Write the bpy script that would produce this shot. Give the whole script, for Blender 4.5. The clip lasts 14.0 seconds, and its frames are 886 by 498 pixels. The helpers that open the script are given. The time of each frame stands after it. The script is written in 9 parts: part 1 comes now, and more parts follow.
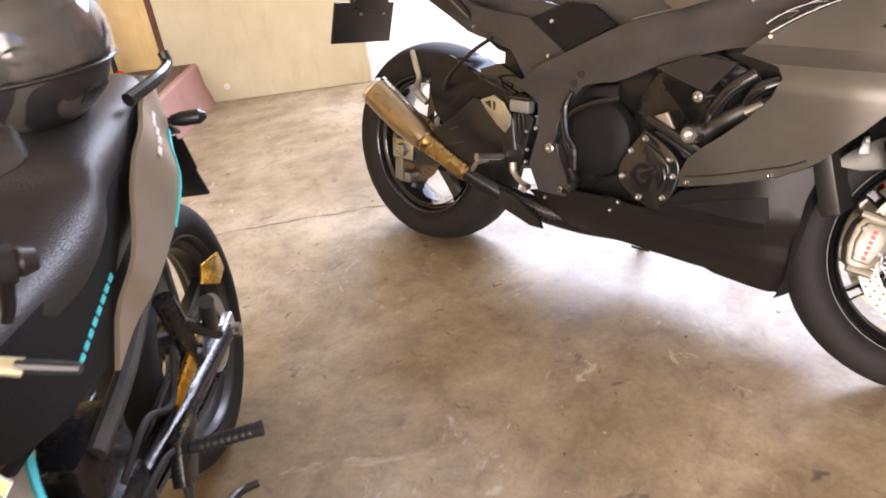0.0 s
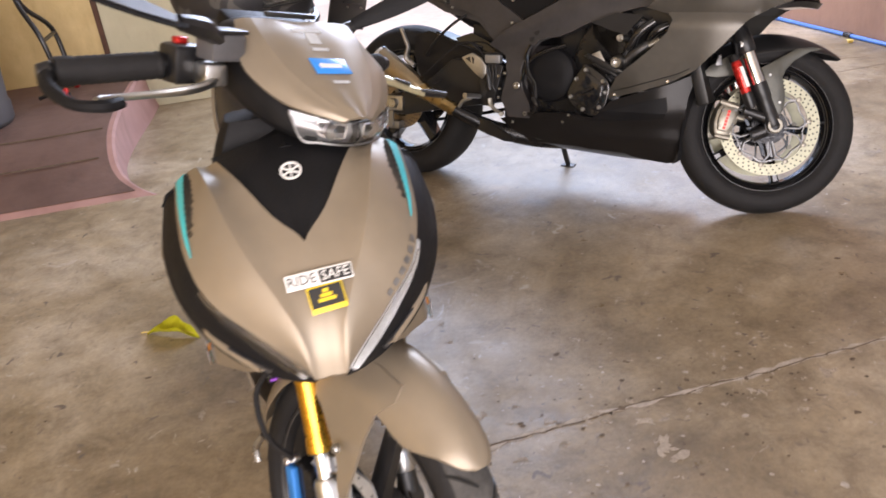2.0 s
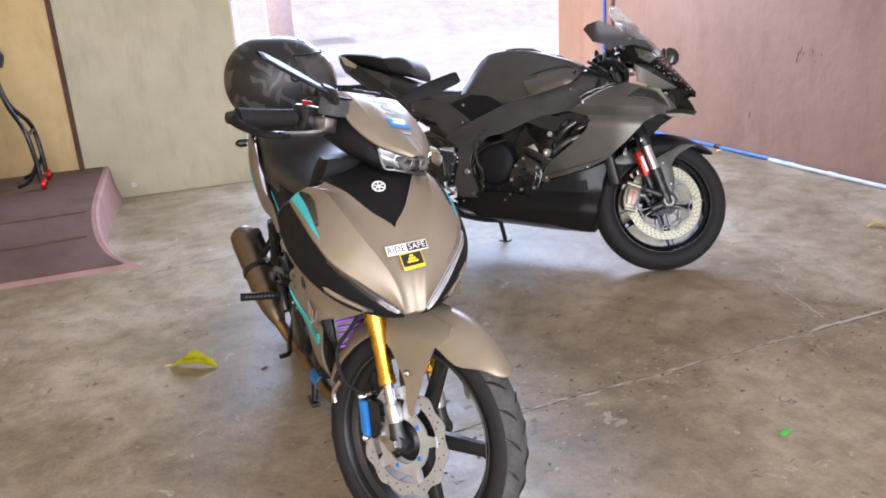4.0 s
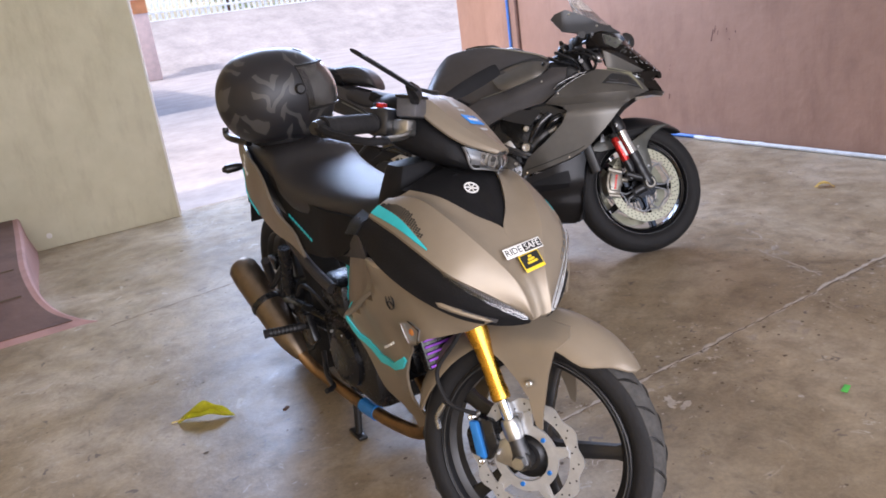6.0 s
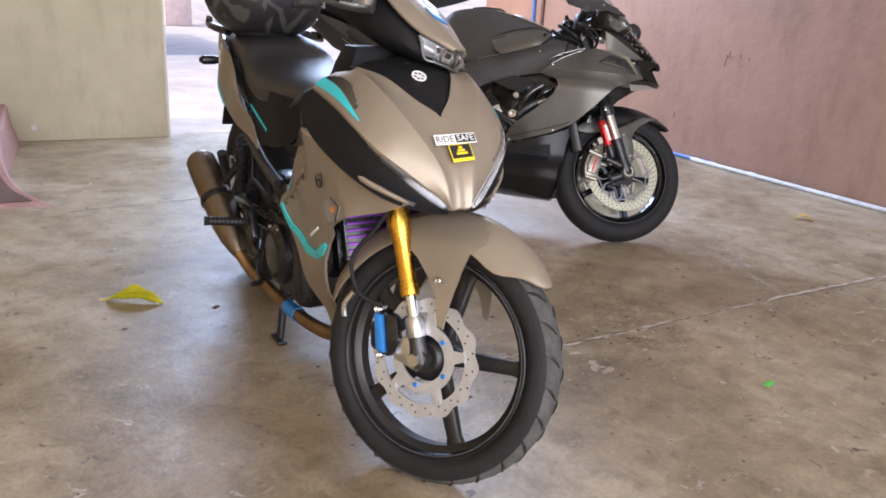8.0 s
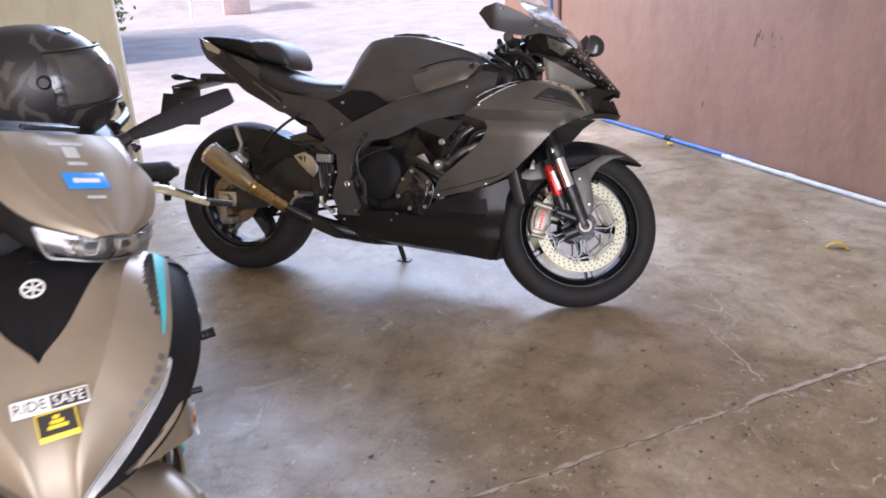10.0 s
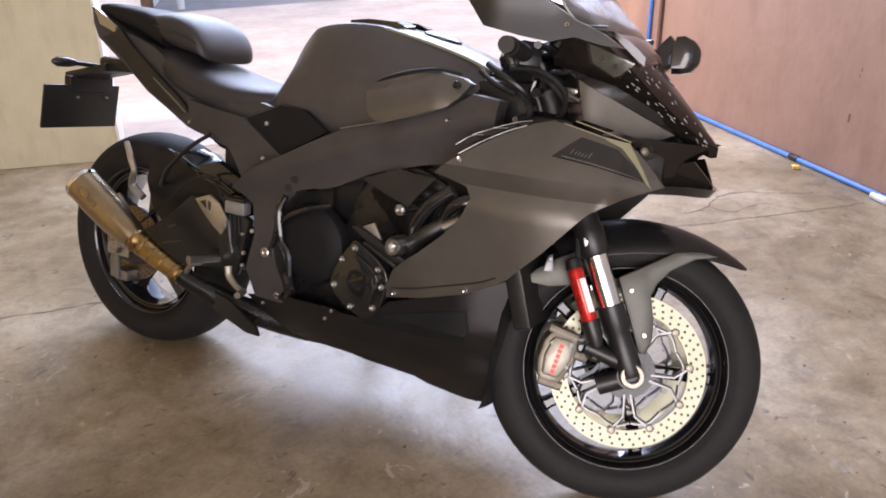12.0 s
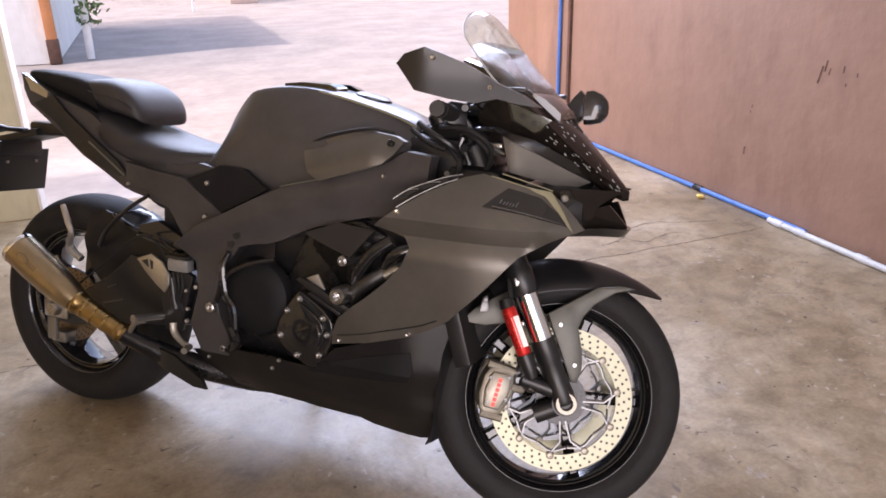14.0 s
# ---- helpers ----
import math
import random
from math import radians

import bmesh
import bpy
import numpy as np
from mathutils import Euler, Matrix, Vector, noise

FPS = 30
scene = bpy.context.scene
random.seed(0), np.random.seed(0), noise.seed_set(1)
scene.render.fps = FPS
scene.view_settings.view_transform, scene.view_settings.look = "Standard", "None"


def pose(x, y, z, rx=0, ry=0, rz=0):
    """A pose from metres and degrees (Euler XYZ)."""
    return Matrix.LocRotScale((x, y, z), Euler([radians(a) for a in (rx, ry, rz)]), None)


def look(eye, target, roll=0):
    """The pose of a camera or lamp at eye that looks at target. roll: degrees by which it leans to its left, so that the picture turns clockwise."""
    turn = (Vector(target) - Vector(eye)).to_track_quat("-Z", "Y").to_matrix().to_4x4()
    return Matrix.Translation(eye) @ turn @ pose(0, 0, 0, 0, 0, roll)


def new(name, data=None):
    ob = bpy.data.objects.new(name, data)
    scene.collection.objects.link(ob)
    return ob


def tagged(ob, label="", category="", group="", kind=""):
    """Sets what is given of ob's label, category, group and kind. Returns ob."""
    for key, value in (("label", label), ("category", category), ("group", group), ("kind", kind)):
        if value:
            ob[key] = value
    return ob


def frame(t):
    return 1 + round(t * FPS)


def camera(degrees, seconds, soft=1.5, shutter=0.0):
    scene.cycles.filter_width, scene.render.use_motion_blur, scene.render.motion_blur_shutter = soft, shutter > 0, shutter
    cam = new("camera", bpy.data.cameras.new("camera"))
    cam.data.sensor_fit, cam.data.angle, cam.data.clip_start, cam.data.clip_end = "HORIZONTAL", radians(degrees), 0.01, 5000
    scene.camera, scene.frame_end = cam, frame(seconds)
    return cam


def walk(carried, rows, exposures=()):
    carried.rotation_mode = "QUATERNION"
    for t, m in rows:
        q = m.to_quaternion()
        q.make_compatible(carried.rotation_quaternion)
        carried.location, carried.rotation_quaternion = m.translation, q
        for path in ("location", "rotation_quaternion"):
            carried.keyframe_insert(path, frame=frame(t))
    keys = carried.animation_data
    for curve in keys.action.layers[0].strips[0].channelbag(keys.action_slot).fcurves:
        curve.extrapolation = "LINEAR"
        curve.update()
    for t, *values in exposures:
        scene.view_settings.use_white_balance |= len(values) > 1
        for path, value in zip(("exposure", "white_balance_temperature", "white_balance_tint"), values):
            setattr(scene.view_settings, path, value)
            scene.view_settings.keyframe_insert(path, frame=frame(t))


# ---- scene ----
cam = camera(60.1, 14.0, soft=1.7, shutter=0.3)
PATH = [
    (0, (-0.384, -1.775, 1.178), (-0.482, -0.016, 0.232), -8.6),
    (0.5, (-0.439, -2.04, 1.218), (-0.482, -0.299, 0.234), -9.5),
    (1, (-0.532, -2.322, 1.22), (-0.419, -0.553, 0.294), -13.5),
    (1.5, (-0.742, -2.504, 1.236), (-0.399, -0.737, 0.365), -9.4),
    (2, (-1.059, -2.642, 1.207), (-0.712, -0.887, 0.313), -6.3),
    (2.5, (-1.176, -2.836, 1.206), (-0.74, -1.016, 0.499), -5.8),
    (3, (-1.279, -2.962, 1.207), (-0.793, -1.183, 0.432), -6.2),
    (3.5, (-1.434, -3.078, 1.227), (-0.853, -1.3, 0.52), -4.5),
    (4, (-1.491, -3.17, 1.232), (-0.844, -1.386, 0.6), -3.4),
    (4.2, (-1.487, -3.181, 1.228), (-0.811, -1.399, 0.621), -3.4),
    (6.3, (-1.888, -2.851, 1.212), (-0.902, -1.222, 0.6), -7.9),
    (6.5, (-1.891, -2.872, 1.158), (-0.849, -1.267, 0.575), -7.1),
    (7, (-1.869, -2.946, 0.96), (-0.853, -1.325, 0.376), 1.6),
    (7.2, (-1.863, -2.986, 0.913), (-0.87, -1.338, 0.366), 4.8),
    (9.3, (-1.273, -2.933, 1.179), (-0.499, -1.245, 0.438), -1.2),
    (9.5, (-1.158, -2.868, 1.196), (-0.407, -1.162, 0.473), -1.2),
    (10, (-0.892, -2.695, 1.242), (-0.202, -0.96, 0.527), -2.6),
    (10.5, (-0.645, -2.494, 1.25), (-0.083, -0.718, 0.52), -1.8),
    (11, (-0.492, -2.21, 1.23), (0.008, -0.439, 0.448), -1.4),
    (11.5, (-0.345, -1.954, 1.226), (0.141, -0.207, 0.381), -1.5),
    (12, (-0.165, -1.699, 1.209), (0.271, 0.073, 0.39), -1.0),
    (12.5, (-0.117, -1.612, 1.098), (0.335, 0.172, 0.315), -0.0),
    (13, (-0.257, -1.75, 1.103), (0.123, 0.033, 0.279), 0.3),
    (13.5, (-0.351, -1.881, 1.185), (0.109, -0.13, 0.336), -1.8),
    (13.9, (-0.229, -1.783, 1.272), (0.403, -0.037, 0.530), -1.5),
    (14, (-0.224, -1.779, 1.276), (0.415, -0.033, 0.538), -1.5),
]
walk(cam, [(t, look(eye, target, roll)) for t, eye, target, roll in PATH], [
    (0.0, 3.32, 7700, 24), (0.5, 3.02, 7800, 24), (1.0, 2.75, 7700, 23), (2.0, 2.64, 7050, 21), (3.5, 2.69, 6400, 20), (4.2, 2.59, 6250, 17), (6.5, 2.37, 6200, 20),
    (7.0, 2.42, 6350, 18), (9.5, 2.63, 6250, 20), (10.5, 2.39, 6550, 22), (11.5, 2.54, 7150, 23), (12.5, 2.54, 6800, 22), (13.0, 2.69, 7200, 21), (13.5, 2.79, 7300, 22), (14.0, 2.40, 7050, 26)])

# ---- light ----
world = bpy.data.worlds.new("world")
scene.world = world
world.use_nodes = True
_nt = world.node_tree
_sky = _nt.nodes.new("ShaderNodeTexSky")
_sky.sky_type = "NISHITA"
_sky.sun_disc = False
_sky.sun_elevation = radians(53)
_sky.sun_rotation = radians(286)
_sky.air_density, _sky.dust_density = 1.0, 2.5
_nt.nodes["Background"].inputs["Strength"].default_value = 0.09
_nt.links.new(_sky.outputs[0], _nt.nodes["Background"].inputs[0])


def sun_lamp():
    d = bpy.data.lights.new("sun", "SUN")
    d.energy, d.angle, d.color = 0.7, radians(2.0), (1.0, 0.96, 0.90)
    ob = new("sun", d)
    ob.matrix_world = look((0, 0, 0), (0.62, 0.18, -0.80))
    return ob


def opening_lamp(name, eye, target, w, h, watts, color=(1, 1, 1)):
    d = bpy.data.lights.new(name, "AREA")
    d.shape, d.size, d.size_y, d.energy, d.color = "RECTANGLE", w, h, watts, color
    ob = new(name, d)
    ob.matrix_world = look(eye, target)
    return ob


sun_lamp()
# area lamps for daylight: wide yard opening (its upper part), assumed unseen open front
opening_lamp("yard_opening_light", (0.8, 2.75, 2.35), (0.4, -0.4, 0.2), 3.2, 1.1, 41, (0.58, 0.74, 1.0))
opening_lamp("front_fill_light", (-1.5, -5.9, 1.5), (-0.9, 0.0, 0.8), 4.8, 2.6, 48, (1.0, 0.97, 0.95))

# ---- materials ----
def mat(name, color, rough=0.5, metal=0.0, vary=0.15, scale=8.0, bump=0.0, bump_scale=60.0, rough_vary=0.1,
        coat=0.0, tint=None, sheen=0.0, spec=0.5):
    """A surface with colour, gloss and relief that vary at two scales."""
    m = bpy.data.materials.new(name)
    m.use_nodes = True
    nt = m.node_tree
    N, L = nt.nodes, nt.links
    b = N["Principled BSDF"]
    tc = N.new("ShaderNodeTexCoord")
    n1 = N.new("ShaderNodeTexNoise")
    n1.inputs["Scale"].default_value, n1.inputs["Detail"].default_value, n1.inputs["Roughness"].default_value = scale, 6, 0.6
    n2 = N.new("ShaderNodeTexNoise")
    n2.inputs["Scale"].default_value, n2.inputs["Detail"].default_value = scale * 7, 3
    L.new(tc.outputs["Object"], n1.inputs["Vector"])
    L.new(tc.outputs["Object"], n2.inputs["Vector"])
    mx = N.new("ShaderNodeMath")
    mx.operation = "MULTIPLY_ADD"
    mx.inputs[1].default_value = 0.4
    L.new(n2.outputs[0], mx.inputs[0])
    L.new(n1.outputs[0], mx.inputs[2])
    ramp = N.new("ShaderNodeValToRGB")
    c2 = tint or color
    ramp.color_ramp.elements[0].position, ramp.color_ramp.elements[1].position = 0.45, 0.95
    ramp.color_ramp.elements[0].color = (*[max(0, c * (1 - vary)) for c in color], 1)
    ramp.color_ramp.elements[1].color = (*[min(1, c * (1 + vary)) for c in c2], 1)
    L.new(mx.outputs[0], ramp.inputs[0])
    L.new(ramp.outputs[0], b.inputs["Base Color"])
    mr = N.new("ShaderNodeMapRange")
    mr.inputs["From Min"].default_value, mr.inputs["From Max"].default_value = 0.3, 1.1
    mr.inputs["To Min"].default_value, mr.inputs["To Max"].default_value = max(0.02, rough - rough_vary), min(1, rough + rough_vary)
    L.new(mx.outputs[0], mr.inputs["Value"])
    L.new(mr.outputs[0], b.inputs["Roughness"])
    b.inputs["Metallic"].default_value = metal
    b.inputs["Coat Weight"].default_value = coat
    b.inputs["Coat Roughness"].default_value = 0.08
    b.inputs["Specular IOR Level"].default_value = spec
    if bump:
        n3 = N.new("ShaderNodeTexNoise")
        n3.inputs["Scale"].default_value, n3.inputs["Detail"].default_value = bump_scale, 4
        L.new(tc.outputs["Object"], n3.inputs["Vector"])
        bp = N.new("ShaderNodeBump")
        bp.inputs["Strength"].default_value, bp.inputs["Distance"].default_value = bump, 0.01
        L.new(n3.outputs[0], bp.inputs["Height"])
        L.new(bp.outputs[0], b.inputs["Normal"])
    return m


def glass(name, color=(1, 1, 1), rough=0.02, ior=1.45):
    m = bpy.data.materials.new(name)
    m.use_nodes = True
    b = m.node_tree.nodes["Principled BSDF"]
    b.inputs["Base Color"].default_value = (*color, 1)
    b.inputs["Transmission Weight"].default_value = 1.0
    b.inputs["Roughness"].default_value, b.inputs["IOR"].default_value = rough, ior
    return m


def concrete_floor():
    """Old power-trowelled concrete: tan and grey clouds, dirt, scuffs, slight sheen."""
    m = bpy.data.materials.new("concrete_floor")
    m.use_nodes = True
    nt = m.node_tree
    N, L = nt.nodes, nt.links
    b = N["Principled BSDF"]
    tc = N.new("ShaderNodeTexCoord")

    def nz(scale, detail, rough=0.6, dist=0.0):
        n = N.new("ShaderNodeTexNoise")
        n.inputs["Scale"].default_value, n.inputs["Detail"].default_value = scale, detail
        n.inputs["Roughness"].default_value, n.inputs["Distortion"].default_value = rough, dist
        L.new(tc.outputs["Object"], n.inputs["Vector"])
        return n.outputs[0]

    def rmp(src, stops):
        r = N.new("ShaderNodeValToRGB")
        e = r.color_ramp.elements
        while len(e) < len(stops):
            e.new(0.5)
        for k, (p, c) in enumerate(stops):
            e[k].position, e[k].color = p, (*c, 1)
        L.new(src, r.inputs[0])
        return r.outputs[0]

    def mix(kind, fac, a, c):
        x = N.new("ShaderNodeMix")
        x.data_type, x.blend_type = "RGBA", kind
        if isinstance(fac, float):
            x.inputs[0].default_value = fac
        else:
            L.new(fac, x.inputs[0])
        L.new(a, x.inputs[6])
        if isinstance(c, tuple):
            x.inputs[7].default_value = (*c, 1)
        else:
            L.new(c, x.inputs[7])
        return x.outputs[2]

    base = rmp(nz(1.3, 7, 0.65, 0.6), [(0.32, (0.190, 0.142, 0.086)), (0.45, (0.280, 0.217, 0.138)), (0.55, (0.355, 0.286, 0.196)), (0.70, (0.47, 0.40, 0.305))])
    spots = rmp(nz(9, 8, 0.7, 0.4), [(0.36, (0.62, 0.59, 0.56)), (0.5, (0.93, 0.92, 0.9)), (0.66, (1.15, 1.13, 1.10))])
    col = mix("MULTIPLY", 0.8, base, spots)
    fine = rmp(nz(70, 5, 0.7), [(0.3, (0.72, 0.70, 0.68)), (0.6, (1.05, 1.05, 1.05))])
    col = mix("MULTIPLY", 0.7, col, fine)
    dark = rmp(nz(22, 3, 0.5, 1.0), [(0.27, (1, 1, 1)), (0.34, (0, 0, 0))])
    col = mix("MIX", dark, col, (0.13, 0.10, 0.08))
    pale = rmp(nz(4.6, 9, 0.75, 1.4), [(0.62, (0, 0, 0)), (0.68, (1, 1, 1))])
    pf = N.new("ShaderNodeMath")
    pf.operation = "MULTIPLY"
    pf.inputs[1].default_value = 0.5
    L.new(pale, pf.inputs[0])
    col = mix("MIX", pf.outputs[0], col, (0.55, 0.50, 0.44))
    flake = rmp(nz(11, 5, 0.6, 2.2), [(0.635, (0, 0, 0)), (0.66, (1, 1, 1))])
    area = rmp(nz(1.7, 3, 0.5), [(0.50, (0, 0, 0)), (0.60, (0.55, 0.55, 0.55))])
    ff = N.new("ShaderNodeMath")
    ff.operation = "MULTIPLY"
    L.new(flake, ff.inputs[0])
    L.new(area, ff.inputs[1])
    col = mix("MIX", ff.outputs[0], col, (0.58, 0.53, 0.46))
    L.new(col, b.inputs["Base Color"])
    mr = N.new("ShaderNodeMapRange")
    mr.inputs["To Min"].default_value, mr.inputs["To Max"].default_value = 0.24, 0.54
    mr.inputs["From Min"].default_value, mr.inputs["From Max"].default_value = 0.3, 0.7
    L.new(nz(5, 8, 0.7), mr.inputs["Value"])
    L.new(mr.outputs[0], b.inputs["Roughness"])
    b.inputs["Specular IOR Level"].default_value = 0.48
    bp = N.new("ShaderNodeBump")
    bp.inputs["Strength"].default_value, bp.inputs["Distance"].default_value = 0.25, 0.01
    L.new(nz(18, 8, 0.7), bp.inputs["Height"])
    L.new(bp.outputs[0], b.inputs["Normal"])
    return m


def ribbed(m):
    """Fine moulded ribs on a lamp reflector."""
    nt = m.node_tree
    w = nt.nodes.new("ShaderNodeTexWave")
    w.inputs["Scale"].default_value = 130.0
    tc = nt.nodes.new("ShaderNodeTexCoord")
    nt.links.new(tc.outputs["Object"], w.inputs["Vector"])
    b = nt.nodes["Principled BSDF"]
    bp = nt.nodes.new("ShaderNodeBump")
    bp.inputs["Strength"].default_value, bp.inputs["Distance"].default_value = 0.45, 0.002
    nt.links.new(w.outputs["Fac"], bp.inputs["Height"])
    nt.links.new(bp.outputs[0], b.inputs["Normal"])
    return m


def plaster(name, c1, c2, stain, bump=0.25):
    """Painted plaster with clouds, trowel waves, vertical drips and rubbed stains."""
    m = mat(name, c1, 0.75, 0, 0.05, 1.1, bump, 14, 0.08, tint=c2)
    nt = m.node_tree
    N, L = nt.nodes, nt.links
    b = N["Principled BSDF"]
    src = b.inputs["Base Color"].links[0].from_socket
    tc = N.new("ShaderNodeTexCoord")
    mp = N.new("ShaderNodeMapping")
    mp.inputs["Scale"].default_value = (3.0, 3.0, 0.8)
    L.new(tc.outputs["Object"], mp.inputs[0])
    n = N.new("ShaderNodeTexNoise")
    n.inputs["Scale"].default_value, n.inputs["Detail"].default_value, n.inputs["Roughness"].default_value = 1.6, 9, 0.7
    L.new(mp.outputs[0], n.inputs["Vector"])
    r = N.new("ShaderNodeValToRGB")
    r.color_ramp.elements[0].position, r.color_ramp.elements[1].position = 0.5, 0.74
    r.color_ramp.elements[1].color = (0.7, 0.7, 0.7, 1)
    L.new(n.outputs[0], r.inputs[0])
    x = N.new("ShaderNodeMix")
    x.data_type, x.blend_type = "RGBA", "MIX"
    L.new(r.outputs[0], x.inputs[0])
    L.new(src, x.inputs[6])
    x.inputs[7].default_value = (*stain, 1)
    L.new(x.outputs[2], b.inputs["Base Color"])
    return m


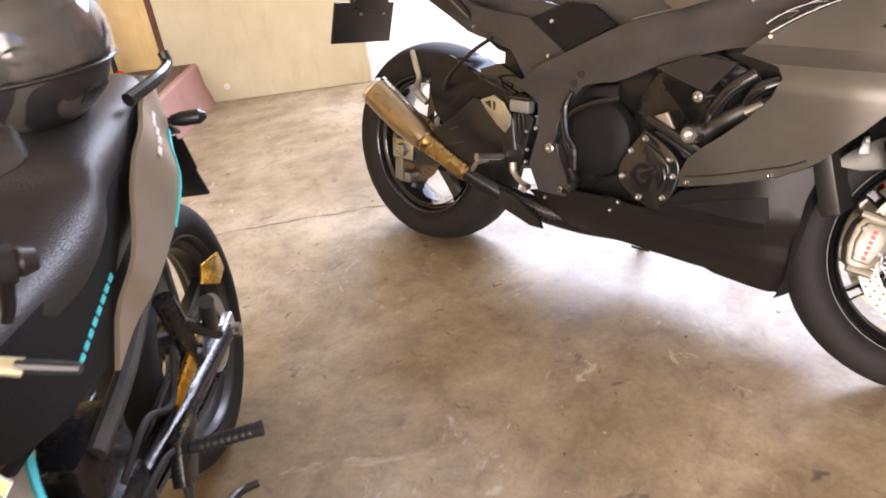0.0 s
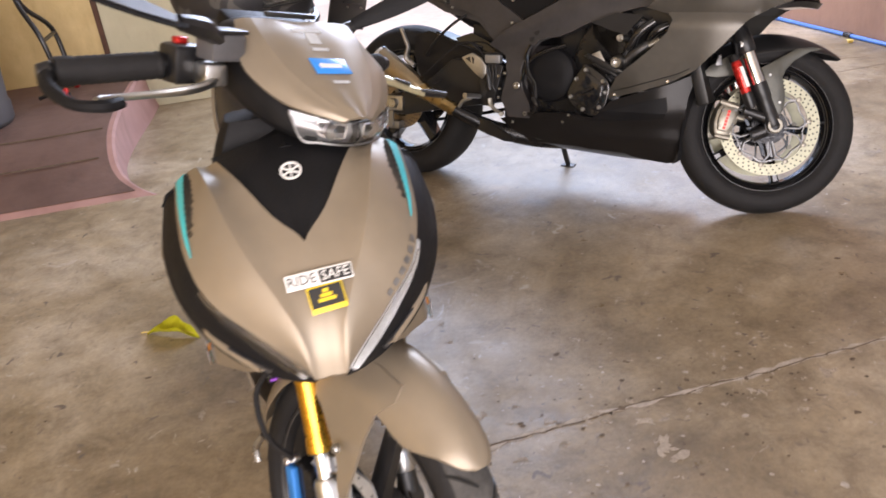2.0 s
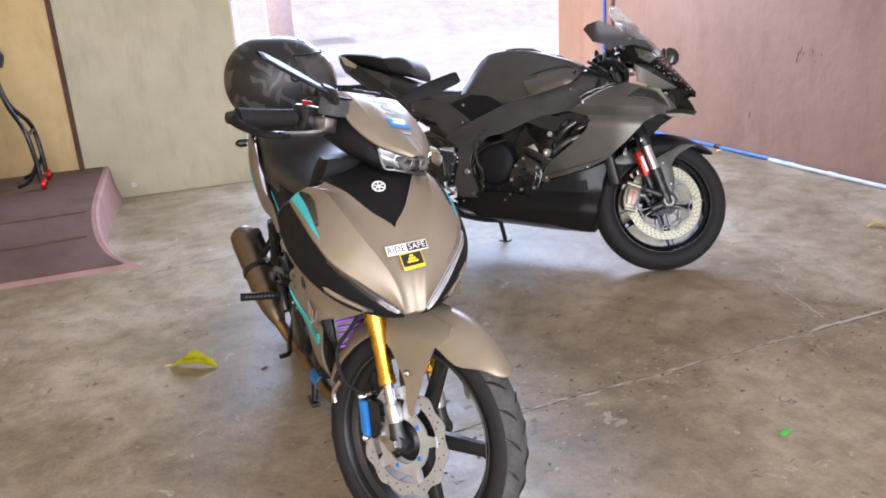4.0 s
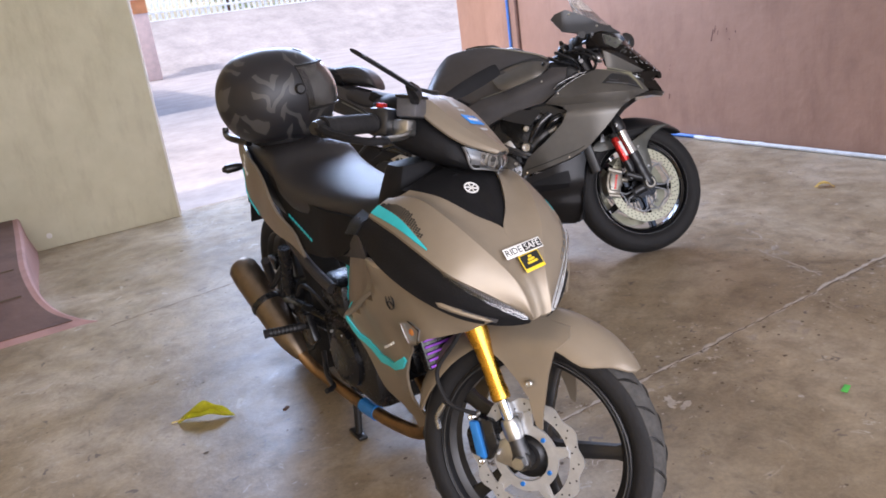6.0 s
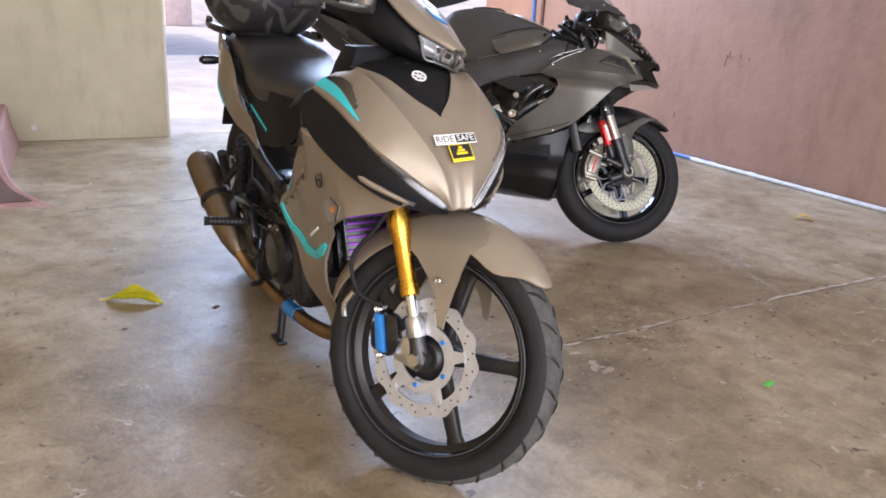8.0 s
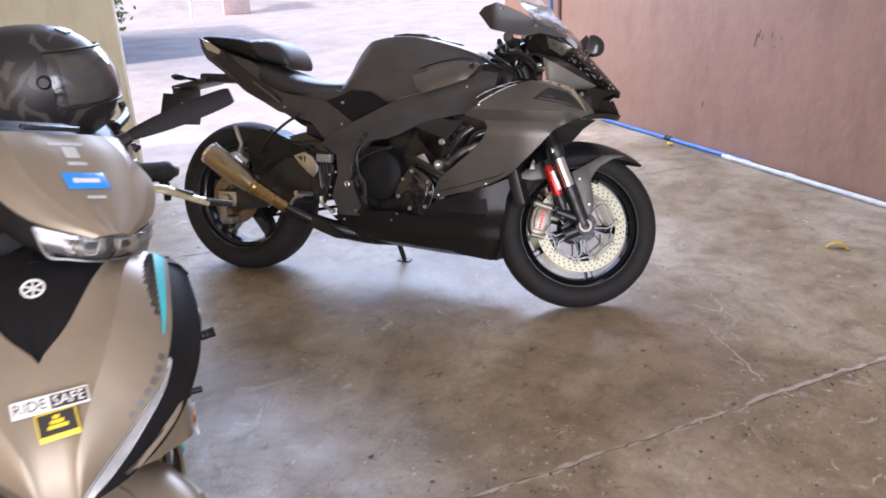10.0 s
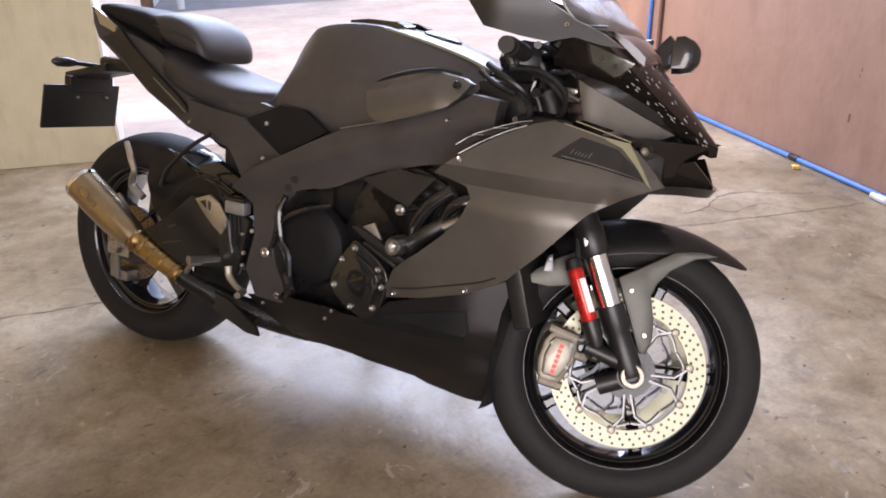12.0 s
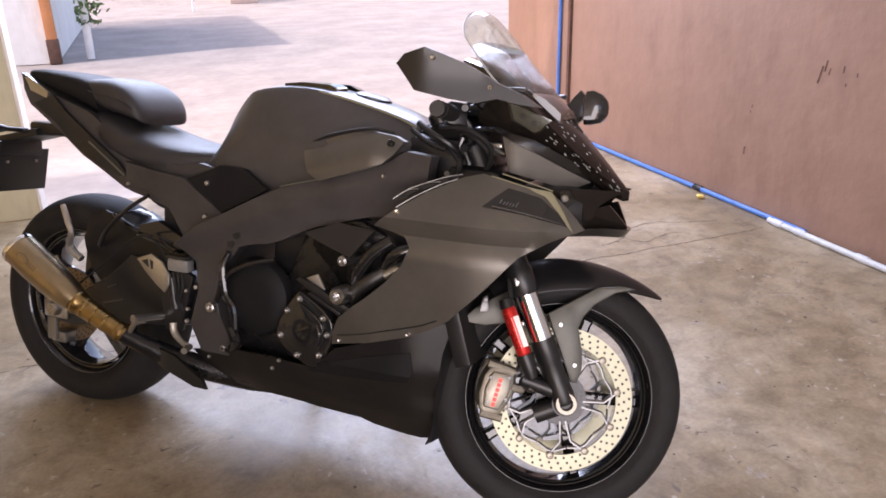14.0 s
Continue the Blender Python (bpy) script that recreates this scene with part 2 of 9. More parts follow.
M = dict(
    floor=concrete_floor(),
    wall_pink=plaster("pink_plaster", (0.232, 0.132, 0.090), (0.290, 0.170, 0.120), (0.178, 0.096, 0.063), 0.4),
    wall_green=plaster("green_plaster", (0.50, 0.475, 0.33), (0.59, 0.56, 0.42), (0.36, 0.325, 0.225), 0.35),
    wall_yellow=plaster("yellow_plaster", (0.58, 0.43, 0.19), (0.72, 0.56, 0.30), (0.44, 0.31, 0.14), 0.6),
    wall_white=plaster("white_plaster", (0.72, 0.70, 0.66), (0.80, 0.78, 0.75), (0.62, 0.58, 0.52)),
    wall_grey=plaster("grey_plaster", (0.33, 0.31, 0.29), (0.42, 0.40, 0.37), (0.26, 0.24, 0.22)),
    ramp=plaster("red_oxide_cement", (0.34, 0.185, 0.160), (0.42, 0.25, 0.22), (0.22, 0.125, 0.105)),
    yard=mat("yard_concrete", (0.33, 0.295, 0.27), 0.8, 0, 0.25, 1.5, 0.2, 20),
    ceiling=plaster("ceiling_paint", (0.62, 0.60, 0.55), (0.7, 0.68, 0.62), (0.5, 0.47, 0.42)),
    rust=mat("rusty_steel", (0.11, 0.055, 0.038), 0.8, 0.1, 0.4, 20, 0.4, 80),
    pipe_blue=mat("blue_pvc", (0.05, 0.16, 0.48), 0.4, 0, 0.2, 20),
    pipe_grey=mat("grey_pvc", (0.50, 0.52, 0.54), 0.45, 0, 0.2, 20),
    rubber=mat("tyre_rubber", (0.016, 0.0155, 0.016), 0.70, 0, 0.3, 12, 0.15, 90, 0.12, spec=0.25),
    satin_black=mat("satin_black_plastic", (0.011, 0.011, 0.012), 0.34, 0, 0.2, 10, 0.0, 60, 0.08),
    gloss_black=mat("gloss_black", (0.010, 0.010, 0.011), 0.12, 0, 0.2, 10, 0, 60, 0.05, coat=0.5),
    matt_black=mat("matt_black_plastic", (0.009, 0.009, 0.010), 0.55, 0, 0.2, 14, 0.1, 220, 0.1, spec=0.16),
    flat_grey=mat("matt_graphite_paint", (0.138, 0.131, 0.118), 0.40, 0.70, 0.12, 6, 0.02, 400, 0.05),
    frame_black=mat("frame_black_paint", (0.048, 0.045, 0.046), 0.42, 0.2, 0.2, 8, 0.05, 150, 0.08),
    alu=mat("cast_aluminium", (0.55, 0.55, 0.54), 0.35, 1, 0.15, 18, 0.05, 120),
    chrome=mat("chromed_steel", (0.75, 0.75, 0.75), 0.12, 1, 0.08, 10, 0, 60, 0.05),
    steel=mat("brushed_steel", (0.50, 0.50, 0.49), 0.30, 1, 0.15, 30),
    dark_metal=mat("dark_engine_metal", (0.010, 0.010, 0.011), 0.26, 0.1, 0.25, 14, 0.1, 90),
    titanium=mat("titanium_sleeve", (0.36, 0.285, 0.185), 0.36, 1, 0.2, 6, 0.03, 90),
    gold=mat("gold_anodised", (0.75, 0.42, 0.06), 0.28, 1, 0.15, 12),
    brass=mat("heat_blued_gold_pipe", (0.34, 0.235, 0.10), 0.30, 1, 0.3, 14),
    red=mat("red_anodised", (0.62, 0.03, 0.025), 0.3, 0.6, 0.15, 12),
    leather=mat("seat_vinyl", (0.027, 0.026, 0.028), 0.42, 0, 0.2, 10, 0.25, 350, 0.06, spec=0.4),
    bronze=mat("matt_bronze_paint", (0.285, 0.238, 0.178), 0.38, 0.4, 0.08, 5, 0.015, 500, 0.05),
    cyan=mat("cyan_decal", (0.03, 0.55, 0.62), 0.4, 0, 0.1, 10),
    lens=glass("clear_lens", (1, 1, 1), 0.03),
    screen=glass("clear_screen", (0.95, 0.95, 0.94), 0.03, 1.4),
    green=mat("green_decal", (0.085, 0.11, 0.04), 0.4, 0, 0.1, 10),
    white=mat("white_paint", (0.78, 0.78, 0.76), 0.4, 0, 0.08, 10),
    blue=mat("blue_anodised", (0.03, 0.22, 0.62), 0.35, 0.3, 0.15, 12),
    blue_sticker=mat("blue_sticker", (0.02, 0.27, 0.80), 0.3, 0, 0.1, 12),
    yellow=mat("yellow_sticker", (0.80, 0.58, 0.02), 0.35, 0, 0.1, 12),
    black_ink=mat("black_ink", (0.012, 0.012, 0.012), 0.4, 0, 0.1, 12),
    orange=mat("amber_lens", (0.9, 0.30, 0.02), 0.2, 0, 0.1, 12),
    red_lens=mat("red_lens", (0.45, 0.02, 0.02), 0.15, 0, 0.1, 12),
    # yellow of the reflected wall is put into this steel colour
    disc=mat("brake_disc_steel", (0.40, 0.39, 0.29), 0.46, 0.75, 0.12, 20),
    rim_line=mat("rim_line_paint", (0.085, 0.085, 0.085), 0.3, 0, 0.1, 10),
    edge_grey=mat("edge_highlight_paint", (0.16, 0.16, 0.13), 0.35, 0.4, 0.1, 20),
    bolt_grey=mat("dull_bolt", (0.16, 0.16, 0.16), 0.4, 1, 0.1, 20),
    nose_black=mat("gloss_nose_plastic", (0.010, 0.008, 0.007), 0.20, 0, 0.2, 20, 0.0, 60, 0.05, spec=0.35),
    lamp_dark=mat("dim_reflector", (0.095, 0.105, 0.085), 0.4, 0.5, 0.3, 60),
    s_disc=mat("grey_disc_steel", (0.50, 0.51, 0.52), 0.42, 0.6, 0.12, 30),
    header=mat("heat_browned_pipe", (0.30, 0.19, 0.10), 0.40, 1, 0.3, 14),
    titan_brown=mat("browned_titanium", (0.25, 0.20, 0.15), 0.42, 1, 0.25, 7, 0.03, 90),
    cast_grey=mat("cast_grey_alloy", (0.10, 0.10, 0.10), 0.48, 1, 0.2, 18, 0.05, 120),
    lamp_silver=mat("lamp_reflector", (0.33, 0.34, 0.35), 0.45, 0.7, 0.06, 60),
    crack=mat("crack_dirt", (0.13, 0.095, 0.065), 0.9, 0, 0.4, 40),
    crack_pale=mat("pale_cement", (0.42, 0.36, 0.30), 0.85, 0, 0.3, 40),
    flake=mat("flaked_cement", (0.36, 0.30, 0.235), 0.85, 0, 0.25, 30, 0.4, 120),
    orange_paint=mat("orange_paint", (0.62, 0.25, 0.10), 0.6, 0, 0.15, 6),
    pink_paint=mat("pink_paint", (0.62, 0.45, 0.40), 0.7, 0, 0.15, 6),
    foliage=mat("foliage", (0.07, 0.13, 0.03), 0.6, 0, 0.4, 3, tint=(0.10, 0.16, 0.04)),
    fork_grey=mat("fork_casting", (0.27, 0.27, 0.27), 0.42, 0.9, 0.15, 20, 0.05, 120),
    box_grey=mat("grey_plastic", (0.075, 0.075, 0.08), 0.5, 0, 0.15, 20),
    lamp_ribbed=ribbed(mat("ribbed_reflector", (0.13, 0.132, 0.14), 0.34, 0.7, 0.06, 60)),
    ramp_dark=plaster("worn_red_oxide", (0.092, 0.050, 0.039), (0.165, 0.100, 0.080), (0.055, 0.034, 0.028), 0.5),
    violet=mat("violet_anodised", (0.16, 0.03, 0.30), 0.35, 0.5, 0.15, 12),
    belly_black=mat("lower_fairing_plastic", (0.011, 0.010, 0.010), 0.30, 0, 0.2, 8, 0, 60, 0.06, spec=0.28),
    worn_tread=mat("worn_tread_rubber", (0.075, 0.072, 0.068), 0.8, 0, 0.45, 16, 0.3, 60, 0.1, spec=0.25),
    lining_grey=mat("helmet_lining", (0.10, 0.098, 0.095), 0.9, 0, 0.3, 30, 0.1, 200, 0.1),
    leaf=mat("yellow_leaf", (0.66, 0.60, 0.02), 0.5, 0, 0.25, 20, 0.3, 60, tint=(0.62, 0.60, 0.03)),
    chip=mat("green_chip", (0.10, 0.5, 0.08), 0.5, 0, 0.1, 12),
    tank_black=mat("tank_satin_black", (0.058, 0.055, 0.056), 0.30, 0.15, 0.15, 6, 0.015, 300, 0.05),
    caliper=mat("nickel_caliper", (0.30, 0.28, 0.235), 0.42, 0.85, 0.2, 22, 0.05, 120),
    # olive vent edges, and the painted highlight on the tank ridge
    lip=mat("olive_edge_and_highlight", (0.27, 0.26, 0.17), 0.35, 0.2, 0.1, 20),
    lime=mat("lime_print", (0.50, 0.62, 0.12), 0.45, 0, 0.1, 12),
    lever_gold=mat("pale_gold_anodised", (0.62, 0.59, 0.40), 0.32, 0.85, 0.15, 20),
    guard_grey=mat("matt_guard_paint", (0.085, 0.085, 0.074), 0.42, 0.45, 0.15, 12, 0.02, 300, 0.05),
    peel=mat("yellow_peel", (0.75, 0.55, 0.15), 0.5, 0, 0.15, 22),
)

# ---- mesh tools ----
def part(name, bm, material, parent=None, label="", smooth=True, m=None):
    """Links a bmesh as one mesh object, under its thing if it has one; a list gives one object for each."""
    if isinstance(bm, list):
        return [part(name, b, material, parent, label, smooth, m) for b in bm][-1]
    bmesh.ops.recalc_face_normals(bm, faces=bm.faces)
    me = bpy.data.meshes.new(name)
    bm.to_mesh(me)
    bm.free()
    for mm in (material if isinstance(material, (list, tuple)) else [material]):
        me.materials.append(mm)
    if smooth:
        me.polygons.foreach_set("use_smooth", [True] * len(me.polygons))
        me.set_sharp_from_angle(angle=radians(32))
    ob = new(name, me)
    if parent is not None:
        ob.parent = parent
    if m is not None:
        ob.matrix_basis = m
    if label:
        ob["label"] = label
    return ob


def thing(name, m, label, category, group="", kind=""):
    ob = new(name)
    ob.empty_display_size = 0.1
    ob.matrix_basis = m
    return tagged(ob, label, category, group, kind)


def join(*bms):
    out = bmesh.new()
    for b in bms:
        me = bpy.data.meshes.new("tmp")
        b.to_mesh(me)
        b.free()
        out.from_mesh(me)
        bpy.data.meshes.remove(me)
    return out


def moved(bm, m):
    if isinstance(bm, list):
        return [moved(b, m) for b in bm]
    bmesh.ops.transform(bm, matrix=m, verts=bm.verts)
    return bm


def mirrored(bm):
    """The same form on the other flank (y to -y)."""
    if isinstance(bm, list):
        return [mirrored(b) for b in bm]
    bmesh.ops.transform(bm, matrix=Matrix.Diagonal((1, -1, 1, 1)), verts=bm.verts)
    bmesh.ops.reverse_faces(bm, faces=bm.faces)
    return bm


def box(x0, x1, y0, y1, z0, z1, bevel=0.0, segs=2):
    bm = bmesh.new()
    bmesh.ops.create_cube(bm, size=1.0)
    bmesh.ops.transform(bm, matrix=Matrix.LocRotScale(((x0 + x1) / 2, (y0 + y1) / 2, (z0 + z1) / 2), None, (x1 - x0, y1 - y0, z1 - z0)), verts=bm.verts)
    if bevel:
        bmesh.ops.bevel(bm, geom=bm.edges[:], offset=bevel, segments=segs, affect="EDGES", profile=0.5)
    return bm


def smooth_path(pts, n=6):
    """Catmull-Rom through the points."""
    p = [Vector(q) for q in pts]
    if len(p) < 3:
        return p
    out = []
    for i in range(len(p) - 1):
        a, b, c, d = p[max(i - 1, 0)], p[i], p[i + 1], p[min(i + 2, len(p) - 1)]
        for k in range(n):
            t = k / n
            out.append(0.5 * ((2 * b) + (c - a) * t + (2 * a - 5 * b + 4 * c - d) * t * t + (3 * b - a - 3 * c + d) * t ** 3))
    return out + [p[-1]]


def tube(pts, r, segs=10, n=5, smooth=True, caps=True, flat=1.0):
    """A round bar along points; r is a number or one for each given point."""
    raw = [Vector(q) for q in pts]
    rs = r if isinstance(r, (list, tuple)) else [r] * len(raw)
    path = smooth_path(raw, n) if smooth and len(raw) > 2 else raw
    if smooth and len(raw) > 2:
        rr = [rs[min(i // n, len(rs) - 2)] * (1 - (i % n) / n) + rs[min(i // n + 1, len(rs) - 1)] * ((i % n) / n) for i in range(len(path) - 1)] + [rs[-1]]
    else:
        rr = rs
    bm = bmesh.new()
    rings = []
    up = None
    for i, p in enumerate(path):
        d = (path[min(i + 1, len(path) - 1)] - path[max(i - 1, 0)]).normalized()
        if up is None:
            up = d.orthogonal().normalized()
        up = (up - d * up.dot(d)).normalized()
        side = d.cross(up)
        rings.append([bm.verts.new(p + rr[i] * (math.cos(a) * up + flat * math.sin(a) * side)) for a in (2 * math.pi * k / segs for k in range(segs))])
    for a, b in zip(rings, rings[1:]):
        for k in range(segs):
            bm.faces.new((a[k], a[(k + 1) % segs], b[(k + 1) % segs], b[k]))
    if caps:
        bm.faces.new(rings[0][::-1])
        bm.faces.new(rings[-1])
    return bm


def lathe(profile, segs=48, closed=False):
    """Turns (radius, y) pairs round the y axis."""
    bm = bmesh.new()
    rings = [[bm.verts.new((r * math.cos(2 * math.pi * k / segs), y, r * math.sin(2 * math.pi * k / segs))) for k in range(segs)] for r, y in profile]
    seq = list(zip(rings, rings[1:])) + ([(rings[-1], rings[0])] if closed else [])
    for a, b in seq:
        for k in range(segs):
            bm.faces.new((a[k], a[(k + 1) % segs], b[(k + 1) % segs], b[k]))
    bmesh.ops.remove_doubles(bm, verts=bm.verts, dist=1e-5)
    return bm


def along(a, b):
    """The pose that carries the y axis from a to b, with its length."""
    a, b = Vector(a), Vector(b)
    d = b - a
    return Matrix.Translation(a) @ d.to_track_quat("Y", "Z").to_matrix().to_4x4(), d.length


def turned(profile, a, b, segs=20):
    """A turned form (radius, share of the way) from a to b."""
    m, l = along(a, b)
    return moved(lathe([(0.0001, profile[0][1] * l)] + [(r, f * l) for r, f in profile] + [(0.0001, profile[-1][1] * l)], segs), m)


def rod(a, b, r, segs=12):
    return turned([(r, 0), (r, 1)], a, b, segs)


def bolt(p, n, r=0.008, h=0.006):
    p, n, r, h = Vector(p), Vector(n).normalized(), r * 0.75, h * 0.7
    return turned([(r, 0), (r, 0.8), (r * 0.8, 1.0), (r * 0.45, 1.0), (r * 0.45, 0.6)], p - n * 0.004, p + n * h, 10)


def plate(outline, y0, y1, bevel=0.003, hole=None):
    """A flat plate in the x-z plane, from y0 to y1."""
    bm = bmesh.new()
    f = bm.faces.new([bm.verts.new((x, y0, z)) for x, z in outline])
    r = bmesh.ops.extrude_face_region(bm, geom=[f])
    bmesh.ops.translate(bm, vec=(0, y1 - y0, 0), verts=[v for v in r["geom"] if isinstance(v, bmesh.types.BMVert)])
    if bevel:
        bmesh.ops.bevel(bm, geom=bm.edges[:], offset=bevel, segments=2, affect="EDGES", profile=0.5, clamp_overlap=True)
    bmesh.ops.triangulate(bm, faces=[q for q in bm.faces if len(q.verts) > 4])
    return bm


def shell(outline, yfun, thick=0.006, step=0.03, rounded=0):
    """A curved panel: an outline in x, z laid on the flank y = yfun(x, z), with thickness to the inside (to +y)."""
    pts = list(outline)
    if rounded:
        pts = [(v.x, v.z) for v in smooth_path([(x, 0, z) for x, z in pts + pts[:1]], rounded)[:-1]]
    bm = bmesh.new()
    bm.faces.new([bm.verts.new((x, 0, z)) for x, z in pts])
    xs, zs = [p[0] for p in pts], [p[1] for p in pts]
    for axis, lo, hi in ((0, min(xs), max(xs)), (2, min(zs), max(zs))):
        k = lo + step
        while k < hi - step * 0.3:
            co = [0, 0, 0]
            no = [0, 0, 0]
            co[axis], no[axis] = k, 1
            bmesh.ops.bisect_plane(bm, geom=bm.verts[:] + bm.edges[:] + bm.faces[:], plane_co=co, plane_no=no, dist=1e-6)
            k += step
    bmesh.ops.triangulate(bm, faces=[q for q in bm.faces if len(q.verts) > 4])
    for v in bm.verts:
        v.co.y = yfun(v.co.x, v.co.z)
    if thick:
        r = bmesh.ops.extrude_face_region(bm, geom=bm.faces[:])
        bmesh.ops.translate(bm, vec=(0, thick, 0), verts=[v for v in r["geom"] if isinstance(v, bmesh.types.BMVert)])
    return bm


def loft(sections, closed=True, caps=True, n=0):
    """Skins a row of rings, each a list of 3D points of one length. n: smooths the way between them."""
    if n:
        cols = [smooth_path([s[k] for s in sections], n) for k in range(len(sections[0]))]
        sections = [[c[i] for c in cols] for i in range(len(cols[0]))]
    bm = bmesh.new()
    rings = [[bm.verts.new(p) for p in s] for s in sections]
    q = len(rings[0])
    for a, b in zip(rings, rings[1:]):
        for k in range(q if closed else q - 1):
            bm.faces.new((a[k], a[(k + 1) % q], b[(k + 1) % q], b[k]))
    if caps and closed:
        bm.faces.new(rings[0][::-1])
        bm.faces.new(rings[-1])
    bmesh.ops.remove_doubles(bm, verts=bm.verts, dist=1e-5)
    return bm


def oval(x, z, w, h, power=2.4, segs=24, tilt=0.0, y=0.0):
    """A rounded ring across the bike at x; w, h are half sizes, power squares it off."""
    out = []
    for k in range(segs):
        a = 2 * math.pi * k / segs
        c, s = math.cos(a), math.sin(a)
        yy = w * math.copysign(abs(c) ** (2 / power), c)
        zz = h * math.copysign(abs(s) ** (2 / power), s)
        out.append(Vector((x + zz * math.sin(radians(tilt)), y + yy, z + zz * math.cos(radians(tilt)))))
    return out


# ---- the garage ----
WX, WY = 2.475, 2.52      # inner faces of the gate wall and of the plastered wall
CEIL = 3.0


def structure(name, bm, m, label, category, smooth=False):
    return tagged(part(name, bm, M[m], None, "", smooth), label, category, kind="structure")


structure("floor", box(-4.6, WX + 0.15, -6.2, WY + 0.16, -0.15, 0.0), "floor", "worn tan-grey trowelled concrete floor", "floor")
structure("ground", box(-60, 60, WY + 0.16, 120, -0.2, -0.006), "yard", "bright sunlit concrete yard outside the garage", "ground")
# unseen ground, added outside the assumed open front
structure("front_ground", box(-40, 40, -60, -6.2, -0.2, -0.02), "yard", "unseen concrete drive added before the assumed open front", "ground")


def wall(name, x0, x1, y0, y1, z0, z1, m, label):
    return structure(name, box(x0, x1, y0, y1, z0, z1, 0.004), m, label, "wall")


wall("wall_north", -1.990, -0.885, WY, WY + 0.16, 0, CEIL, "wall_green", "pale green plastered wall, scuffed and stained")
wall("wall_north_yellow", -4.6, -2.022, WY, WY + 0.16, 0, CEIL, "wall_yellow", "yellow plastered wall beside a rusty post")
structure("post", box(-2.022, -1.990, WY - 0.010, WY + 0.15, 0, CEIL, 0.004), "rust", "narrow rusty brown steel post between wall panels", "post")
wall("wall_north_end", -0.885, -0.868, WY + 0.002, WY + 0.158, 0, CEIL, "wall_white", "white painted wall end")
wall("wall_east", WX, WX + 0.15, -0.66, 3.95, 0, CEIL, "wall_pink", "pinkish brown plastered wall with rust marks")
wall("wall_east_column", WX - 0.02, WX + 0.2, -6.2, -0.74, 0, CEIL, "wall_grey", "grey plastered column at the end of the pink wall")
# unseen west wall, south wall and ceiling, added to enclose the room
wall("wall_west", -4.75, -4.6, -6.2, WY + 0.16, 0, CEIL, "wall_yellow", "unseen plain yellow side wall added to close the garage")
wall("wall_south_left", -4.6, -3.6, -6.2, -6.05, 0, CEIL, "wall_yellow", "unseen plain yellow wall added beside the assumed open front")
structure("ceiling", box(-4.75, WX + 0.2, -6.2, WY + 0.16, CEIL, CEIL + 0.15), "ceiling", "unseen plain off-white ceiling added to close the garage", "ceiling")

# fittings of the pink wall
structure("trim_strip", box(WX - 0.022, WX + 0.002, 2.935, 2.965, 0, CEIL, 0.003), "rust", "thin brown upright strip on the wall", "trim")


def pipe(name, pts, r, m, label):
    return tagged(part(name, tube(pts, r, 12, 4, True), M[m]), label, "pipe")


pipe("water_pipe", [(WX - 0.02, 3.90, 0.014), (WX - 0.018, 3.0, 0.014), (WX - 0.022, 2.0, 0.014), (WX - 0.018, 0.72, 0.014)], 0.0125, "pipe_blue", "blue plastic water pipe along the foot of the wall")
pipe("water_pipe", [(WX - 0.016, 3.085, 0.02), (WX - 0.014, 3.083, 1.0), (WX - 0.016, 3.08, 2.0), (WX - 0.014, 3.085, 2.98)], 0.0125, "pipe_blue", "blue plastic water pipe rising up the wall")
pipe("conduit", [(WX - 0.046, 0.92, 0.015), (WX - 0.050, 0.30, 0.015), (WX - 0.052, -0.40, 0.015), (WX - 0.050, -0.66, 0.015)], 0.014, "pipe_grey", "grey steel conduit along the foot of the wall")
for y in (1.48, 0.72, 0.86, 0.38):
    tagged(part("pipe_joint", moved(turned([(0.0165, 0), (0.0175, 0.15), (0.0175, 0.85), (0.0165, 1)], (0, -0.03, 0), (0, 0.03, 0), 14), pose(WX - (0.02 if y > 1 else 0.047), y, 0.0152)), M["dark_metal" if y > 1 else "pipe_grey"]), "short sleeve joint on the floor pipe", "pipe joint", "pipe joints on the floor")
br = tagged(part("door_bracket", join(box(WX - 0.05, WX - 0.004, -0.715, -0.665, 0.0, 0.165, 0.006), box(WX - 0.085, WX - 0.03, -0.70, -0.68, 0.0, 0.05, 0.004)), M["satin_black"]), "black steel gate bracket at the wall foot", "bracket")
part("bracket_bolt", [bolt((WX - 0.05, -0.69, 0.13), (-1, 0, 0), 0.010), bolt((WX - 0.05, -0.69, 0.06), (-1, 0, 0), 0.010)], M["steel"], br)


def streaks(name, rows, label):
    """Thin flat marks on the pink wall: (y, z, length, width, lean)."""
    bm = join(*[moved(box(-0.0006, 0.0006, -w / 2, w / 2, -l / 2, l / 2), pose(WX - 0.0012, y, z, lean, 0, 0)) for y, z, l, w, lean in rows])
    return tagged(part(name, bm, M["rust"]), label, "mark", kind="structure")


streaks("wall_marks", [(0.790, 0.715, 0.080, 0.008, 14), (0.765, 0.755, 0.050, 0.006, 8), (0.742, 0.735, 0.030, 0.005, 10), (0.670, 0.752, 0.030, 0.006, 5), (0.600, 0.738, 0.018, 0.005, 0), (0.650, 0.69, 0.014, 0.005, 0), (1.172, 0.512, 0.020, 0.005, 5), (1.178, 0.486, 0.014, 0.005, 0), (1.190, 0.290, 0.040, 0.010, 6)], "dark rust scratches on the plaster")
